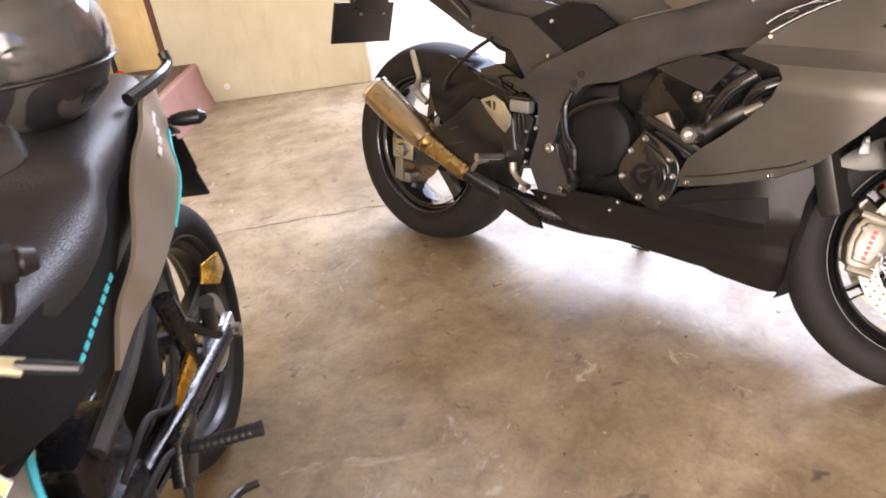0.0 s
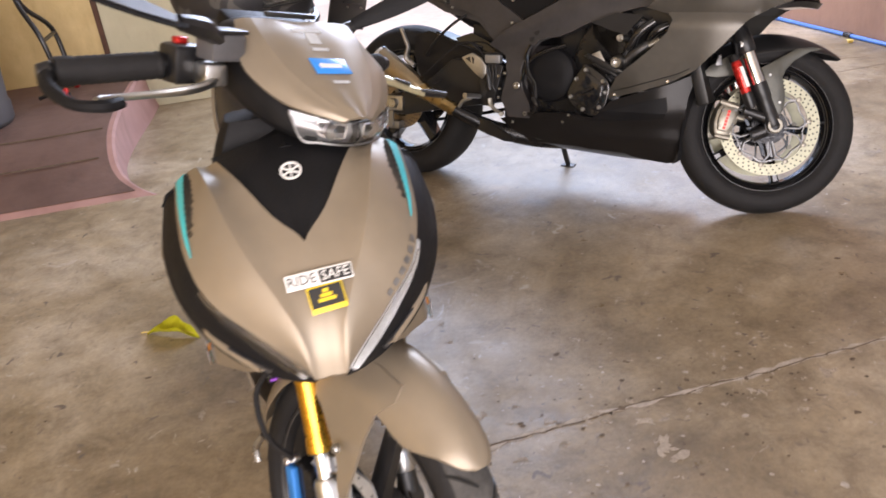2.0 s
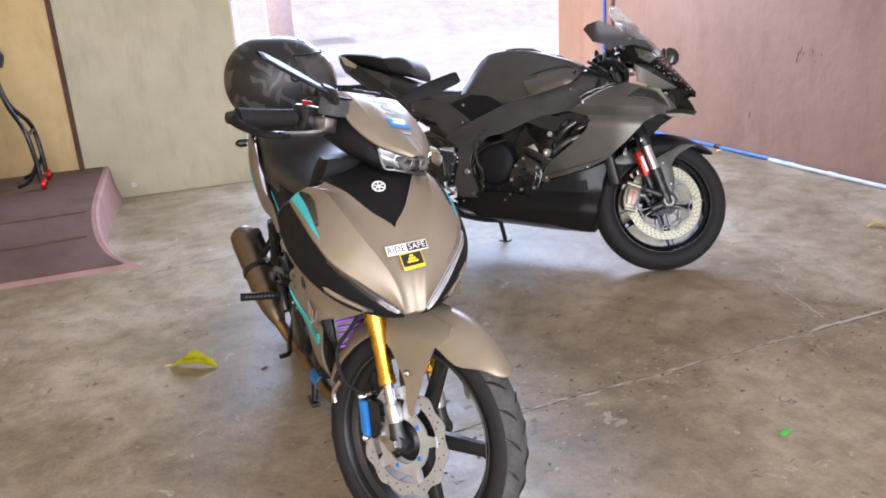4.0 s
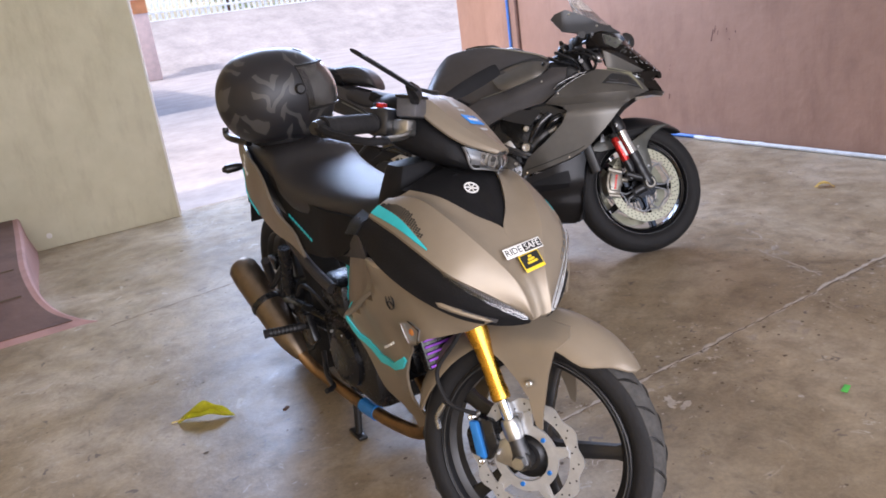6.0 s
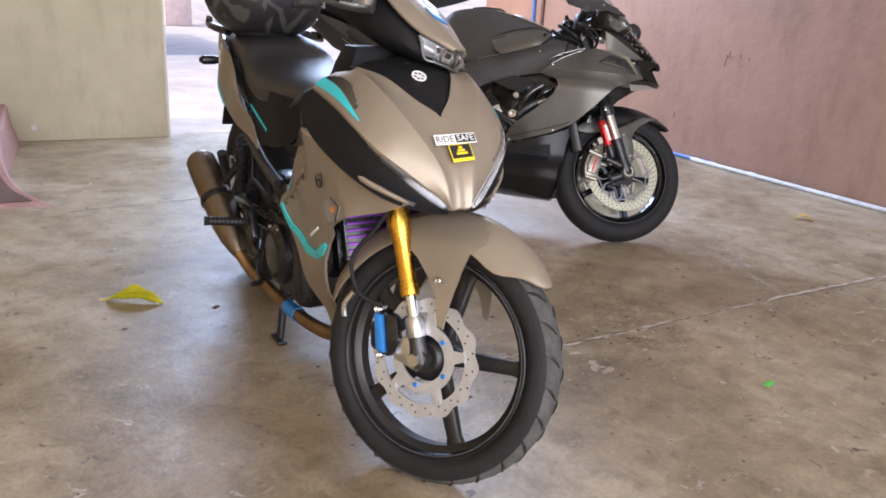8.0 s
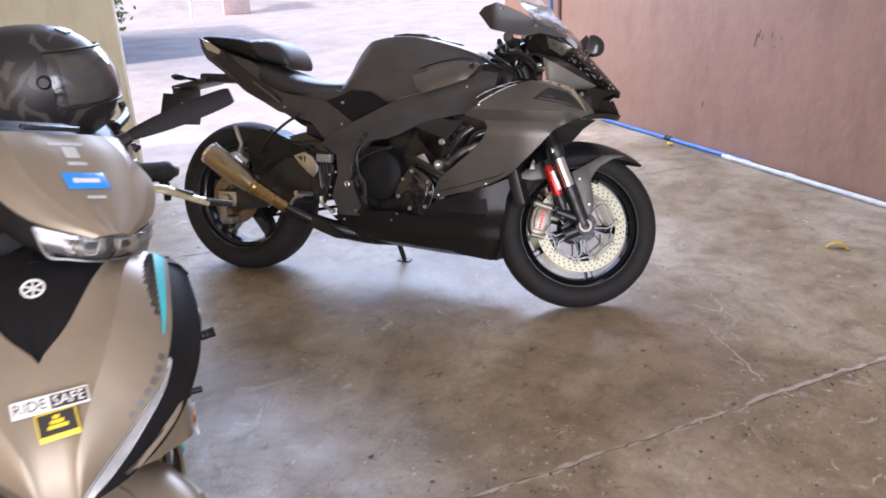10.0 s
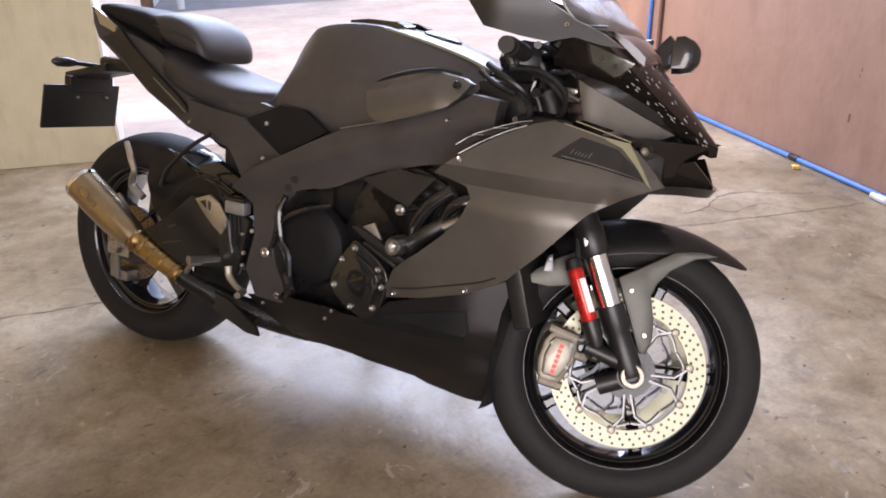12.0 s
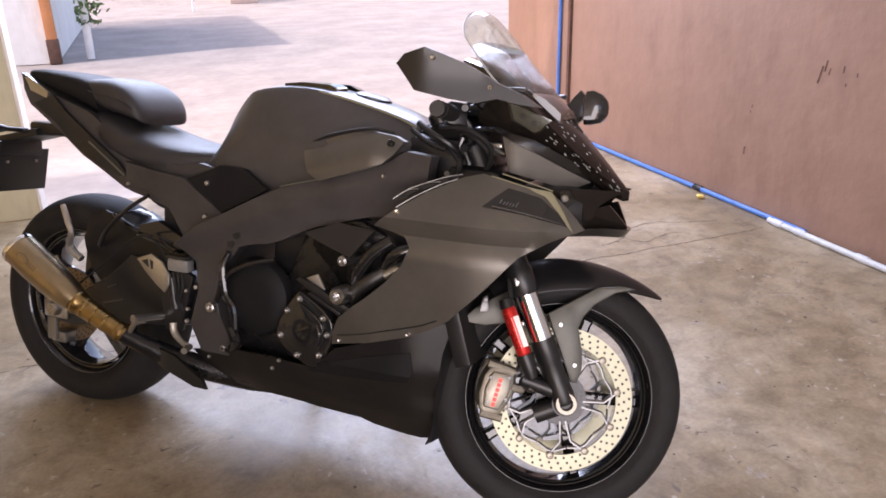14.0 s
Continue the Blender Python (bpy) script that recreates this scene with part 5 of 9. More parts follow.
def fairing():
    o = [(0.318, 0.686), (0.373, 0.730), (0.431, 0.768), (0.500, 0.802), (0.535, 0.812), (0.604, 0.798), (0.676, 0.781), (0.710, 0.750), (0.742, 0.710), (0.714, 0.698), (0.684, 0.684), (0.634, 0.652), (0.595, 0.606),
         (0.560, 0.566), (0.524, 0.530), (0.495, 0.500), (0.470, 0.482), (0.400, 0.446), (0.300, 0.414), (0.190, 0.384), (0.196, 0.415), (0.222, 0.459), (0.258, 0.490), (0.294, 0.517), (0.349, 0.564), (0.390, 0.609), (0.407, 0.648), (0.390, 0.668), (0.359, 0.676)]
    return shell(o, flank, 0.006, 0.018)


both("side_fairing", fairing, "flat_grey", "matt graphite side fairing panel")
VENT = [(0.553, 0.749), (0.574, 0.770), (0.595, 0.788), (0.628, 0.781), (0.659, 0.773), (0.692, 0.744), (0.712, 0.718), (0.676, 0.729), (0.643, 0.738), (0.600, 0.744)]
both("side_vent", lambda: join(shell(VENT, lambda x, z: flank(x, z) - 0.002, 0.003, 0.02)), "gloss_black", "glossy black plate in the fairing")
both("vent_line", lambda: tube([(x, flank(x, z) - 0.0045, z) for x, z in ((0.572, 0.752), (0.627, 0.744), (0.668, 0.735), (0.706, 0.722))], 0.0016, 6), "bolt_grey", "fine bright line along the plate")
both("maker_mark", lambda: [shell([(x, z), (x + 0.003, z + h), (x + 0.0055, z + h), (x + 0.0025, z)], lambda x, z: flank(x, z) - 0.0055, 0.0015, 0.02) for x, z, h in ((0.585, 0.757, 0.009), (0.592, 0.756, 0.006), (0.598, 0.755, 0.007), (0.604, 0.754, 0.006), (0.610, 0.753, 0.006), (0.617, 0.752, 0.010))], "box_grey", "dim lettering shapes on the plate")
both("vent_lip", lambda: [shell([(0.630, 0.793), (0.675, 0.785), (0.704, 0.742), (0.724, 0.706), (0.717, 0.713), (0.696, 0.742), (0.666, 0.776), (0.640, 0.786)], lambda x, z: flank(x, z) - 0.003, 0.004, 0.02)], "lip", "pale olive edge of the vent")
both("fairing_edge", lambda: [tube([(x, flank(x, z) - 0.001, z) for x, z in q], 0.0014, 6) for q in (((0.556, 0.809), (0.604, 0.798), (0.640, 0.789)), ((0.576, 0.815), (0.620, 0.804), (0.676, 0.787)))], "lip", "thin pale lip")
both("top_edge", lambda: tube([(x, flank(x, z) + 0.001, z) for x, z in ((0.366, 0.729), (0.404, 0.756), (0.450, 0.782), (0.486, 0.797))], 0.0011, 6), "steel", "bright upper edge of the fairing")
both("cooling_fin", lambda: [shell(q, lambda x, z: flank(x, z) + 0.004, 0.010, 0.02) for q in ([(0.415, 0.783), (0.463, 0.799), (0.493, 0.806), (0.480, 0.796), (0.448, 0.786)], [(0.379, 0.765), (0.418, 0.782), (0.448, 0.786), (0.425, 0.773)], [(0.352, 0.742), (0.378, 0.762), (0.402, 0.768), (0.385, 0.752)])], "gloss_black", "black louvre behind the fairing edge")
both("fin_edge", lambda: [tube([(x, flank(x, z) + 0.001, z) for x, z in q], 0.0009, 6) for q in (((0.418, 0.784), (0.463, 0.800), (0.494, 0.807)), ((0.381, 0.767), (0.418, 0.783), (0.449, 0.788)), ((0.354, 0.745), (0.378, 0.764), (0.404, 0.770)))], "steel", "bright louvre edge")
kp("fin_eye", turned([(0.0055, 0), (0.0055, 1), (0.003, 1), (0.003, 0)], (0.462, -0.214, 0.806), (0.462, -0.220, 0.806), 14), "bolt_grey", "small metal eye on the louvre")
both("fairing_bolt", lambda: [*[bolt((x, flank(x, z) - 0.001, z), (0, -1, 0.1), 0.007) for x, z in ((0.402, 0.453), (0.215, 0.399), (0.373, 0.722))]], "chrome", "bright fairing screw")
both("fairing_seam", lambda: tube([(x, flank(x, z) - 0.0005, z) for x, z in ((0.211, 0.412), (0.285, 0.432), (0.358, 0.455), (0.430, 0.478), (0.470, 0.497))], 0.0018, 6), "black_ink", "panel gap across the fairing")


def belly_y(x, z):
    w = 0.205 - 0.45 * max(0.0, 0.33 - z) - 0.25 * max(0.0, 0.24 - z) - 2.2 * max(0.0, x - 0.33) ** 2 - 0.10 * max(0.0, -0.05 - x)
    w -= 0.010 * clamp((z - 0.262) / 0.01) * clamp((0.318 + 0.06 * x - z) / 0.01) * clamp((x - 0.05) / 0.05)
    return -w


def belly():
    o = [(-0.245, 0.285), (-0.169, 0.214), (-0.130, 0.203), (0.067, 0.198), (0.110, 0.192), (0.240, 0.188), (0.270, 0.176), (0.390, 0.160), (0.418, 0.165), (0.442, 0.217), (0.450, 0.303), (0.458, 0.400), (0.478, 0.480), (0.400, 0.442), (0.300, 0.410),
         (0.200, 0.376), (0.140, 0.312), (0.070, 0.318), (0.033, 0.325), (-0.104, 0.319)]
    return shell(o, belly_y, 0.006, 0.02)


both("belly_fairing", belly, "belly_black", "black lower fairing panel")
kp("belly_pan", loft([[Vector((x, w * c, zb + h * (1 - abs(c) ** 2.5) * -1 + h)) for c in [k / 6 - 1 for k in range(13)]] + [Vector((x, w * c, zb + h + 0.01)) for c in (1, 0, -1)]
                      for x, w, zb, h in ((-0.24, 0.13, 0.225, 0.05), (-0.10, 0.145, 0.175, 0.04), (0.20, 0.140, 0.155, 0.05), (0.40, 0.085, 0.150, 0.03))]), "satin_black", "black belly pan")
both("belly_bolt", lambda: [*[bolt((x, belly_y(x, z) - 0.001, z), (0, -1, 0), 0.0065) for x, z in ((0.047, 0.318), (-0.19, 0.275), (0.02, 0.29))]], "steel")
both("belly_slot", lambda: shell([(0.165, 0.336), (0.251, 0.362), (0.333, 0.386), (0.392, 0.398), (0.400, 0.355), (0.388, 0.325), (0.336, 0.319), (0.227, 0.308), (0.118, 0.302)], lambda x, z: belly_y(x, z) - 0.0025, 0.004, 0.02), "matt_black", "sunken black slot in the lower fairing")
both("belly_front", lambda: shell([(0.418, 0.165), (0.470, 0.20), (0.500, 0.30), (0.500, 0.42), (0.49, 0.49), (0.468, 0.469), (0.452, 0.432), (0.446, 0.303), (0.440, 0.217)], lambda x, z: -0.178 + 1.9 * max(0, x - 0.44) + 0.25 * max(0, 0.3 - z), 0.006, 0.02), "satin_black", "black inner edge of the fairing")

# nose, screen, lamps, mirrors
def nose_ring(x, top, w, sh, low):
    """An angular ring across the nose: ridge, shoulder, lower edge."""
    half = [(0.0, top), (w * 0.45, top - 0.18 * (top - sh)), (w * 0.86, sh + 0.25 * (top - sh)), (w, sh), (w * 0.88, (sh + low) / 2), (w * 0.76, low), (w * 0.40, low - 0.012)]
    return [Vector((x, y, z)) for y, z in half] + [Vector((x, 0, low - 0.016))] + [Vector((x, -y, z)) for y, z in reversed(half[1:])]


kp("nose_cowl", loft([nose_ring(*q) for q in ((0.492, 0.975, 0.168, 0.968, 0.915), (0.530, 0.988, 0.168, 0.982, 0.900), (0.570, 0.994, 0.162, 0.978, 0.889), (0.600, 0.982, 0.148, 0.958, 0.885), (0.640, 0.952, 0.122, 0.922, 0.872), (0.690, 0.903, 0.092, 0.872, 0.834), (0.750, 0.843, 0.056, 0.820, 0.794), (0.790, 0.800, 0.024, 0.792, 0.780), (0.803, 0.786, 0.004, 0.785, 0.783))]), "nose_black", "glossy black nose cowl spotted with fly marks")
rnd_f = random.Random(4)
fly = []
for k in range(46):
    u = rnd_f.uniform(0.0, 1.0) ** 0.8
    x = 0.62 + 0.165 * u
    i0 = 0.122 - 0.60 * (x - 0.64)
    f = rnd_f.uniform(-0.92, 0.92)
    top, sh = 0.952 - 1.02 * (x - 0.64), 0.922 - 0.93 * (x - 0.64)
    z = top - (top - sh) * (0.18 * min(1, abs(f) / 0.45) if abs(f) < 0.45 else 0.18 + 0.57 * (abs(f) - 0.45) / 0.41) + 0.0012
    p = Vector((x, i0 * f, z))
    fly.append(tube([p, p + Vector((0.006, 0, -0.006)) * rnd_f.uniform(0.3, 1.3)], [rnd_f.uniform(0.0005, 0.0011), 0.0004], 5, smooth=False))
NOSE_W = ((0.600, 0.148, 0.958, 0.885), (0.640, 0.122, 0.922, 0.872), (0.690, 0.092, 0.872, 0.834), (0.750, 0.056, 0.820, 0.794), (0.790, 0.024, 0.792, 0.780))
for k in range(30):
    x = rnd_f.uniform(0.625, 0.785)
    q0, q1 = next((a, b) for a, b in zip(NOSE_W, NOSE_W[1:]) if x <= b[0])
    f, v = (x - q0[0]) / (q1[0] - q0[0]), rnd_f.uniform(0.05, 0.75)
    w, sh, low = (q0[i] + (q1[i] - q0[i]) * f for i in (1, 2, 3))
    slope = (q1[1] - q0[1]) / (q1[0] - q0[0])
    ln = rnd_f.uniform(0.002, 0.010) * rnd_f.uniform(0.4, 1.0)
    for s in (-1, 1):
        p = Vector((x, s * (w * (1 - 0.24 * v) + 0.0010), sh + (low - sh) * v))
        fly.append(tube([p, p + Vector((ln, s * slope * ln, -0.85 * ln))], [rnd_f.uniform(0.0005, 0.0010), 0.0004], 5, smooth=False))
holes("fly_specks", join(*fly), M["pipe_grey"], K)
kp("chin_intake", loft([oval(x, z, w, h, 3.4, 24) for x, z, w, h in ((0.600, 0.745, 0.150, 0.050), (0.680, 0.745, 0.135, 0.052), (0.725, 0.742, 0.100, 0.048))], n=2), "satin_black", "black chin with air intake")
def chin_y(x, z):
    return -0.150 + 0.60 * max(0.0, x - 0.660) + 0.35 * max(0.0, x - 0.76) + 0.42 * max(0.0, 0.79 - z)


both("chin_plate", lambda: shell([(0.640, 0.772), (0.677, 0.787), (0.740, 0.792), (0.800, 0.789), (0.780, 0.776), (0.756, 0.757), (0.748, 0.740), (0.736, 0.712), (0.716, 0.698), (0.690, 0.712), (0.664, 0.745)], chin_y, 0.008, 0.016), "nose_black", "glossy black beak plate under the nose")
both("chin_fin", lambda: shell([(0.752, 0.752), (0.772, 0.758), (0.798, 0.722), (0.806, 0.708), (0.796, 0.698), (0.758, 0.692), (0.720, 0.696), (0.738, 0.722)], lambda x, z: chin_y(x, z) + 0.010, 0.008, 0.016), "nose_black", "glossy black lower beak fin")
kp("beak_bar", loft([[Vector((x, -w, z)), Vector((x, w, z)), Vector((x - 0.012, w, z - 0.018)), Vector((x - 0.012, -w, z - 0.018))] for x, w, z in ((0.70, 0.11, 0.705), (0.77, 0.075, 0.710), (0.806, 0.030, 0.706), (0.814, 0.006, 0.705))]), "gloss_black")


def lamp_y(x, z):
    return -(0.162 - 0.57 * (x - 0.570) - 0.48 * max(0.0, 0.978 - 0.8 * (x - 0.570) - z)) - 0.002


both("headlight", lambda: shell([(0.568, 0.957), (0.590, 0.951), (0.646, 0.927), (0.622, 0.905), (0.612, 0.902), (0.574, 0.924)], lambda x, z: lamp_y(x, z) - 0.002, 0.01, 0.015), "lamp_dark", "narrow clear headlight")
both("lamp_projector", lambda: [moved(turned([(0.003, 0), (0.0065, 0.2), (0.0065, 1), (0.0030, 1)], (0, 0.004, 0), (0, -0.003, 0), 14), Matrix.Translation((x, lamp_y(x, z) - 0.004, z))) for x, z in ((0.593, 0.933), (0.616, 0.920))], "cast_grey", "small projector in the headlight")
both("headlight_lens", lambda: shell([(0.563, 0.961), (0.590, 0.955), (0.652, 0.928), (0.624, 0.900), (0.611, 0.897), (0.570, 0.921)], lambda x, z: lamp_y(x, z) - 0.007, 0.003, 0.015), "lens")
both("indicator", lambda: join(turned([(0.015, 0), (0.019, 0.3), (0.019, 0.8), (0.012, 1)], (0.692, chin_y(0.692, 0.768) + 0.01, 0.770), (0.694, chin_y(0.692, 0.768) - 0.014, 0.770), 18)), "lens", "small clear front indicator")
both("indicator_bulb", lambda: turned([(0.008, 0), (0.008, 0.6), (0.004, 1)], (0.692, chin_y(0.692, 0.768) - 0.001, 0.770), (0.693, chin_y(0.692, 0.768) - 0.010, 0.770), 12), "lamp_silver")
both("upper_fairing", lambda: shell([(0.562, 0.890), (0.615, 0.864), (0.670, 0.834), (0.728, 0.803), (0.700, 0.789), (0.676, 0.787), (0.625, 0.803), (0.574, 0.817)], lambda x, z: -(0.172 - 0.66 * max(0.0, x - 0.585) - 0.28 * max(0.0, 0.885 - z)), 0.006, 0.018), "flat_grey", "matt graphite upper fairing")
both("nose_skirt", lambda: shell([(0.545, 0.905), (0.620, 0.885), (0.680, 0.852), (0.740, 0.812), (0.690, 0.800), (0.620, 0.830), (0.560, 0.860)], lambda x, z: -(0.160 - 0.66 * max(0.0, x - 0.585) - 0.28 * max(0.0, 0.885 - z) - 0.45 * max(0.0, z - 0.870)), 0.006, 0.018), "nose_black", "black skirt under the nose cowl")


def screen_grid():
    cl = smooth_path([(0.665, 0, 0.935), (0.610, 0, 0.998), (0.556, 0, 1.052), (0.505, 0, 1.110), (0.462, 0, 1.150), (0.435, 0, 1.160)], 3)
    ws = smooth_path([(0.09, 0, 0.02), (0.125, 0, 0.045), (0.145, 0, 0.06), (0.145, 0, 0.062), (0.125, 0, 0.055), (0.07, 0, 0.02)], 3)
    bm = bmesh.new()
    rows = [[bm.verts.new((p.x - 0.35 * q.z * abs(v) ** 2, q.x * v, p.z - q.z * abs(v) ** 2)) for v in [k / 7 - 1 for k in range(15)]] for p, q in zip(cl, ws)]
    for a, b in zip(rows, rows[1:]):
        for k in range(14):
            bm.faces.new((a[k], a[k + 1], b[k + 1], b[k]))
    bmesh.ops.solidify(bm, geom=bm.faces[:], thickness=0.003)
    return bm


kp("windscreen", screen_grid(), "screen", "clear windscreen")
for sgn in (-1, 1):
    kp("screen_trim", tube([(0.640, sgn * 0.100, 0.925), (0.580, sgn * 0.132, 0.965), (0.530, sgn * 0.146, 1.000), (0.480, sgn * 0.142, 1.055), (0.438, sgn * 0.115, 1.105), (0.425, sgn * 0.060, 1.145), (0.434, 0, 1.161)], 0.0022, 6), "pipe_grey")
kp("dash_hood", loft([[Vector((x, y * w, z - 0.012 * abs(y) ** 2 - d)) for y, d in ((-1, 0), (-0.5, 0), (0, 0), (0.5, 0), (1, 0), (1, 0.024), (0, 0.020), (-1, 0.024))] for x, w, z in ((0.424, 0.070, 1.060), (0.470, 0.085, 1.046), (0.517, 0.095, 1.026), (0.566, 0.100, 1.006), (0.621, 0.090, 0.984), (0.655, 0.075, 0.955))], n=2), "gloss_black", "black hood behind the screen")
kp("dashboard", moved(box(-0.03, 0.03, -0.085, 0.085, -0.05, 0.05, 0.012), pose(0.50, 0, 0.975, 0, -35, 0)), "satin_black", "black dashboard")
def plank(rows):
    """A flat angular mirror: (x, y, z, half depth across, half height)."""
    return loft([[Vector((x, y + dy * w, z + dz * h)) for dy, dz in ((1, 0.55), (0.6, 1), (-0.6, 1), (-1, 0.55), (-1, -0.7), (-0.6, -1), (0.6, -1), (1, -0.7))] for x, y, z, w, h in rows], n=0)


kp("mirror", shell([(0.361, 1.022), (0.378, 1.041), (0.423, 1.056), (0.460, 1.043), (0.496, 1.029), (0.530, 1.010), (0.557, 0.994), (0.603, 0.976), (0.640, 0.952), (0.600, 0.955), (0.560, 0.964), (0.519, 0.952), (0.471, 0.958), (0.404, 0.971)], lambda x, z: -(0.275 - 0.42 * max(0.0, x - 0.42)) - 0.10 * abs(z - 1.005), 0.022, 0.02), "satin_black", "flat black mirror on a broad stalk")
kp("mirror_bolt", [bolt((0.438, -0.272, 1.036), (0, -1, 0), 0.007), bolt((0.545, -0.222, 0.985), (0, -1, 0), 0.007)], "steel")
both("stalk_cover", lambda: tube([(0.515, -0.184, 0.948), (0.530, -0.186, 0.968), (0.560, -0.182, 0.982), (0.600, -0.165, 0.985)], 0.006, 8), "satin_black")
kp("mirror", plank(((0.606, 0.140, 0.935, 0.012, 0.010), (0.618, 0.172, 0.955, 0.014, 0.026), (0.632, 0.196, 0.964, 0.018, 0.040), (0.641, 0.202, 0.964, 0.019, 0.030))), "gloss_black", "black mirror root")
kp("mirror", plank(((0.645, 0.202, 0.962, 0.019, 0.040), (0.662, 0.208, 0.964, 0.022, 0.041), (0.682, 0.212, 0.962, 0.020, 0.034), (0.694, 0.214, 0.962, 0.012, 0.020), (0.698, 0.214, 0.962, 0.006, 0.010))), "gloss_black", "black mirror folded forwards")

# controls
BAR = KST
for sgn in (-1, 1):
    h = kp("handlebar", rod((0.395, sgn * 0.10, 0.905), (0.335, sgn * 0.36, 0.865), 0.011), "satin_black", "black clip-on handlebar", at=BAR)
    part("grip", turned([(0.016, 0), (0.017, 0.1), (0.0165, 0.9), (0.017, 1)], (0.366, sgn * 0.225, 0.886), (0.337, sgn * 0.350, 0.867), 16), M["rubber"], h, "ribbed rubber grip")
    part("bar_end", rod((0.337, sgn * 0.350, 0.867), (0.331, sgn * 0.376, 0.863), 0.015), M["satin_black"], h)
    part("lever", tube([(0.410, sgn * 0.16, 0.905), (0.42, sgn * 0.21, 0.90), (0.395, sgn * 0.28, 0.89), (0.385, sgn * 0.35, 0.875)], [0.008, 0.007, 0.006, 0.007], 8), M["satin_black"], h)
    part("switch_block", moved(box(-0.022, 0.022, -0.02, 0.02, -0.025, 0.025, 0.006), pose(0.375, sgn * 0.185, 0.892, 0, 0, sgn * -13)), M["satin_black"], h)
    part("reservoir", join(turned([(0.020, 0), (0.020, 1)], (0.43, sgn * 0.16, 0.925), (0.43, sgn * 0.16, 0.965), 16), rod((0.40, sgn * 0.15, 0.91), (0.43, sgn * 0.16, 0.93), 0.007)), M["satin_black"], h)
kp("top_yoke", join(moved(box(-0.03, 0.05, -0.12, 0.12, -0.012, 0.012, 0.006), pose(0.415, 0, 0.93, 0, -25, 0)), rod((0.43, 0, 0.90), (0.41, 0, 0.955), 0.02)), "satin_black", at=KST)
kp("cable", [tube([(0.44, -0.13, 0.90), (0.50, -0.16, 0.88), (0.53, -0.14, 0.84), (0.50, -0.12, 0.80)], 0.006, 8), tube([(0.42, -0.17, 0.90), (0.49, -0.19, 0.90), (0.535, -0.165, 0.865), (0.52, -0.13, 0.82)], 0.005, 8), tube([(0.40, -0.1, 0.87), (0.46, -0.15, 0.83), (0.45, -0.14, 0.79)], 0.007, 8)], "rubber")
kp("brake_hose_union", [tube([(0.455, -0.135, 0.884), (0.490, -0.142, 0.898), (0.532, -0.140, 0.903), (0.546, -0.132, 0.895)], 0.006, 8), tube([(0.462, -0.140, 0.880), (0.458, -0.142, 0.858), (0.470, -0.140, 0.845), (0.480, -0.138, 0.822)], 0.006, 8), turned([(0.012, 0), (0.013, 0.5), (0.009, 1)], (0.468, -0.130, 0.862), (0.470, -0.150, 0.858), 12)], "gloss_black", "glossy black hose union")
kp("ignition_bracket", [box(0.512, 0.548, -0.130, -0.110, 0.862, 0.874, 0.004), box(0.520, 0.556, -0.128, -0.112, 0.846, 0.856, 0.004), rod((0.505, -0.125, 0.868), (0.556, -0.130, 0.850), 0.006, 10)], "steel", "bright metal bracket behind the fairing")
kp("head_cover", join(box(0.30, 0.50, -0.11, 0.11, 0.76, 0.88, 0.03), box(0.42, 0.56, -0.15, 0.15, 0.72, 0.82, 0.03)), "satin_black")
kp("steering_cover", loft([oval(x, z, w, h, 3, 20) for x, z, w, h in ((0.300, 0.862, 0.060, 0.012), (0.350, 0.880, 0.085, 0.026), (0.400, 0.892, 0.095, 0.034), (0.455, 0.890, 0.095, 0.034), (0.500, 0.870, 0.085, 0.030))], n=2), "matt_black", "black cover round the steering head")
kp("fork_cap", [turned([(0.024, 0), (0.026, 0.3), (0.026, 0.7), (0.018, 1)], (0.402, s * 0.115, 0.905), (0.388, s * 0.115, 0.935), 16) for s in (-1, 1)] + [turned([(0.009, 0), (0.011, 0.5), (0.007, 1)], (0.392, s * 0.115, 0.932), (0.384, s * 0.115, 0.956), 6) for s in (-1, 1)], "dark_metal", "fork leg cap with its adjuster")
kp("switch_loom", [tube([(0.440, -0.155, 0.930), (0.470, -0.150, 0.915), (0.480, -0.140, 0.885), (0.465, -0.120, 0.850)], 0.008, 8), tube([(0.360, -0.150, 0.905), (0.400, -0.165, 0.885), (0.440, -0.155, 0.862), (0.455, -0.120, 0.835)], 0.007, 8), tube([(0.330, -0.120, 0.890), (0.370, -0.135, 0.868), (0.420, -0.135, 0.850)], 0.006, 8)], "satin_black", "bundled black cables at the steering head")

# tank
def tank_ring(x, top, yr, drop, yw, zw, zb):
    """Half a tank section mirrored: flat top, ridge, shoulder, waist, foot."""
    half = [(0.0, top), (yr * 0.62, top - 0.10 * drop), (yr * 0.93, top - 0.45 * drop), (yr, top - drop), (yr + 0.35 * (yw - yr), top - drop - 0.30 * (top - drop - zw)), (yr + 0.80 * (yw - yr), top - drop - 0.72 * (top - drop - zw)), (yw, zw), (yw * 0.97, zw - 0.4 * (zw - zb)), (yw * 0.88, zb)]
    return [Vector((x, y, z)) for y, z in half] + [Vector((x, 0, zb - 0.01))] + [Vector((x, -y, z)) for y, z in reversed(half[1:])]


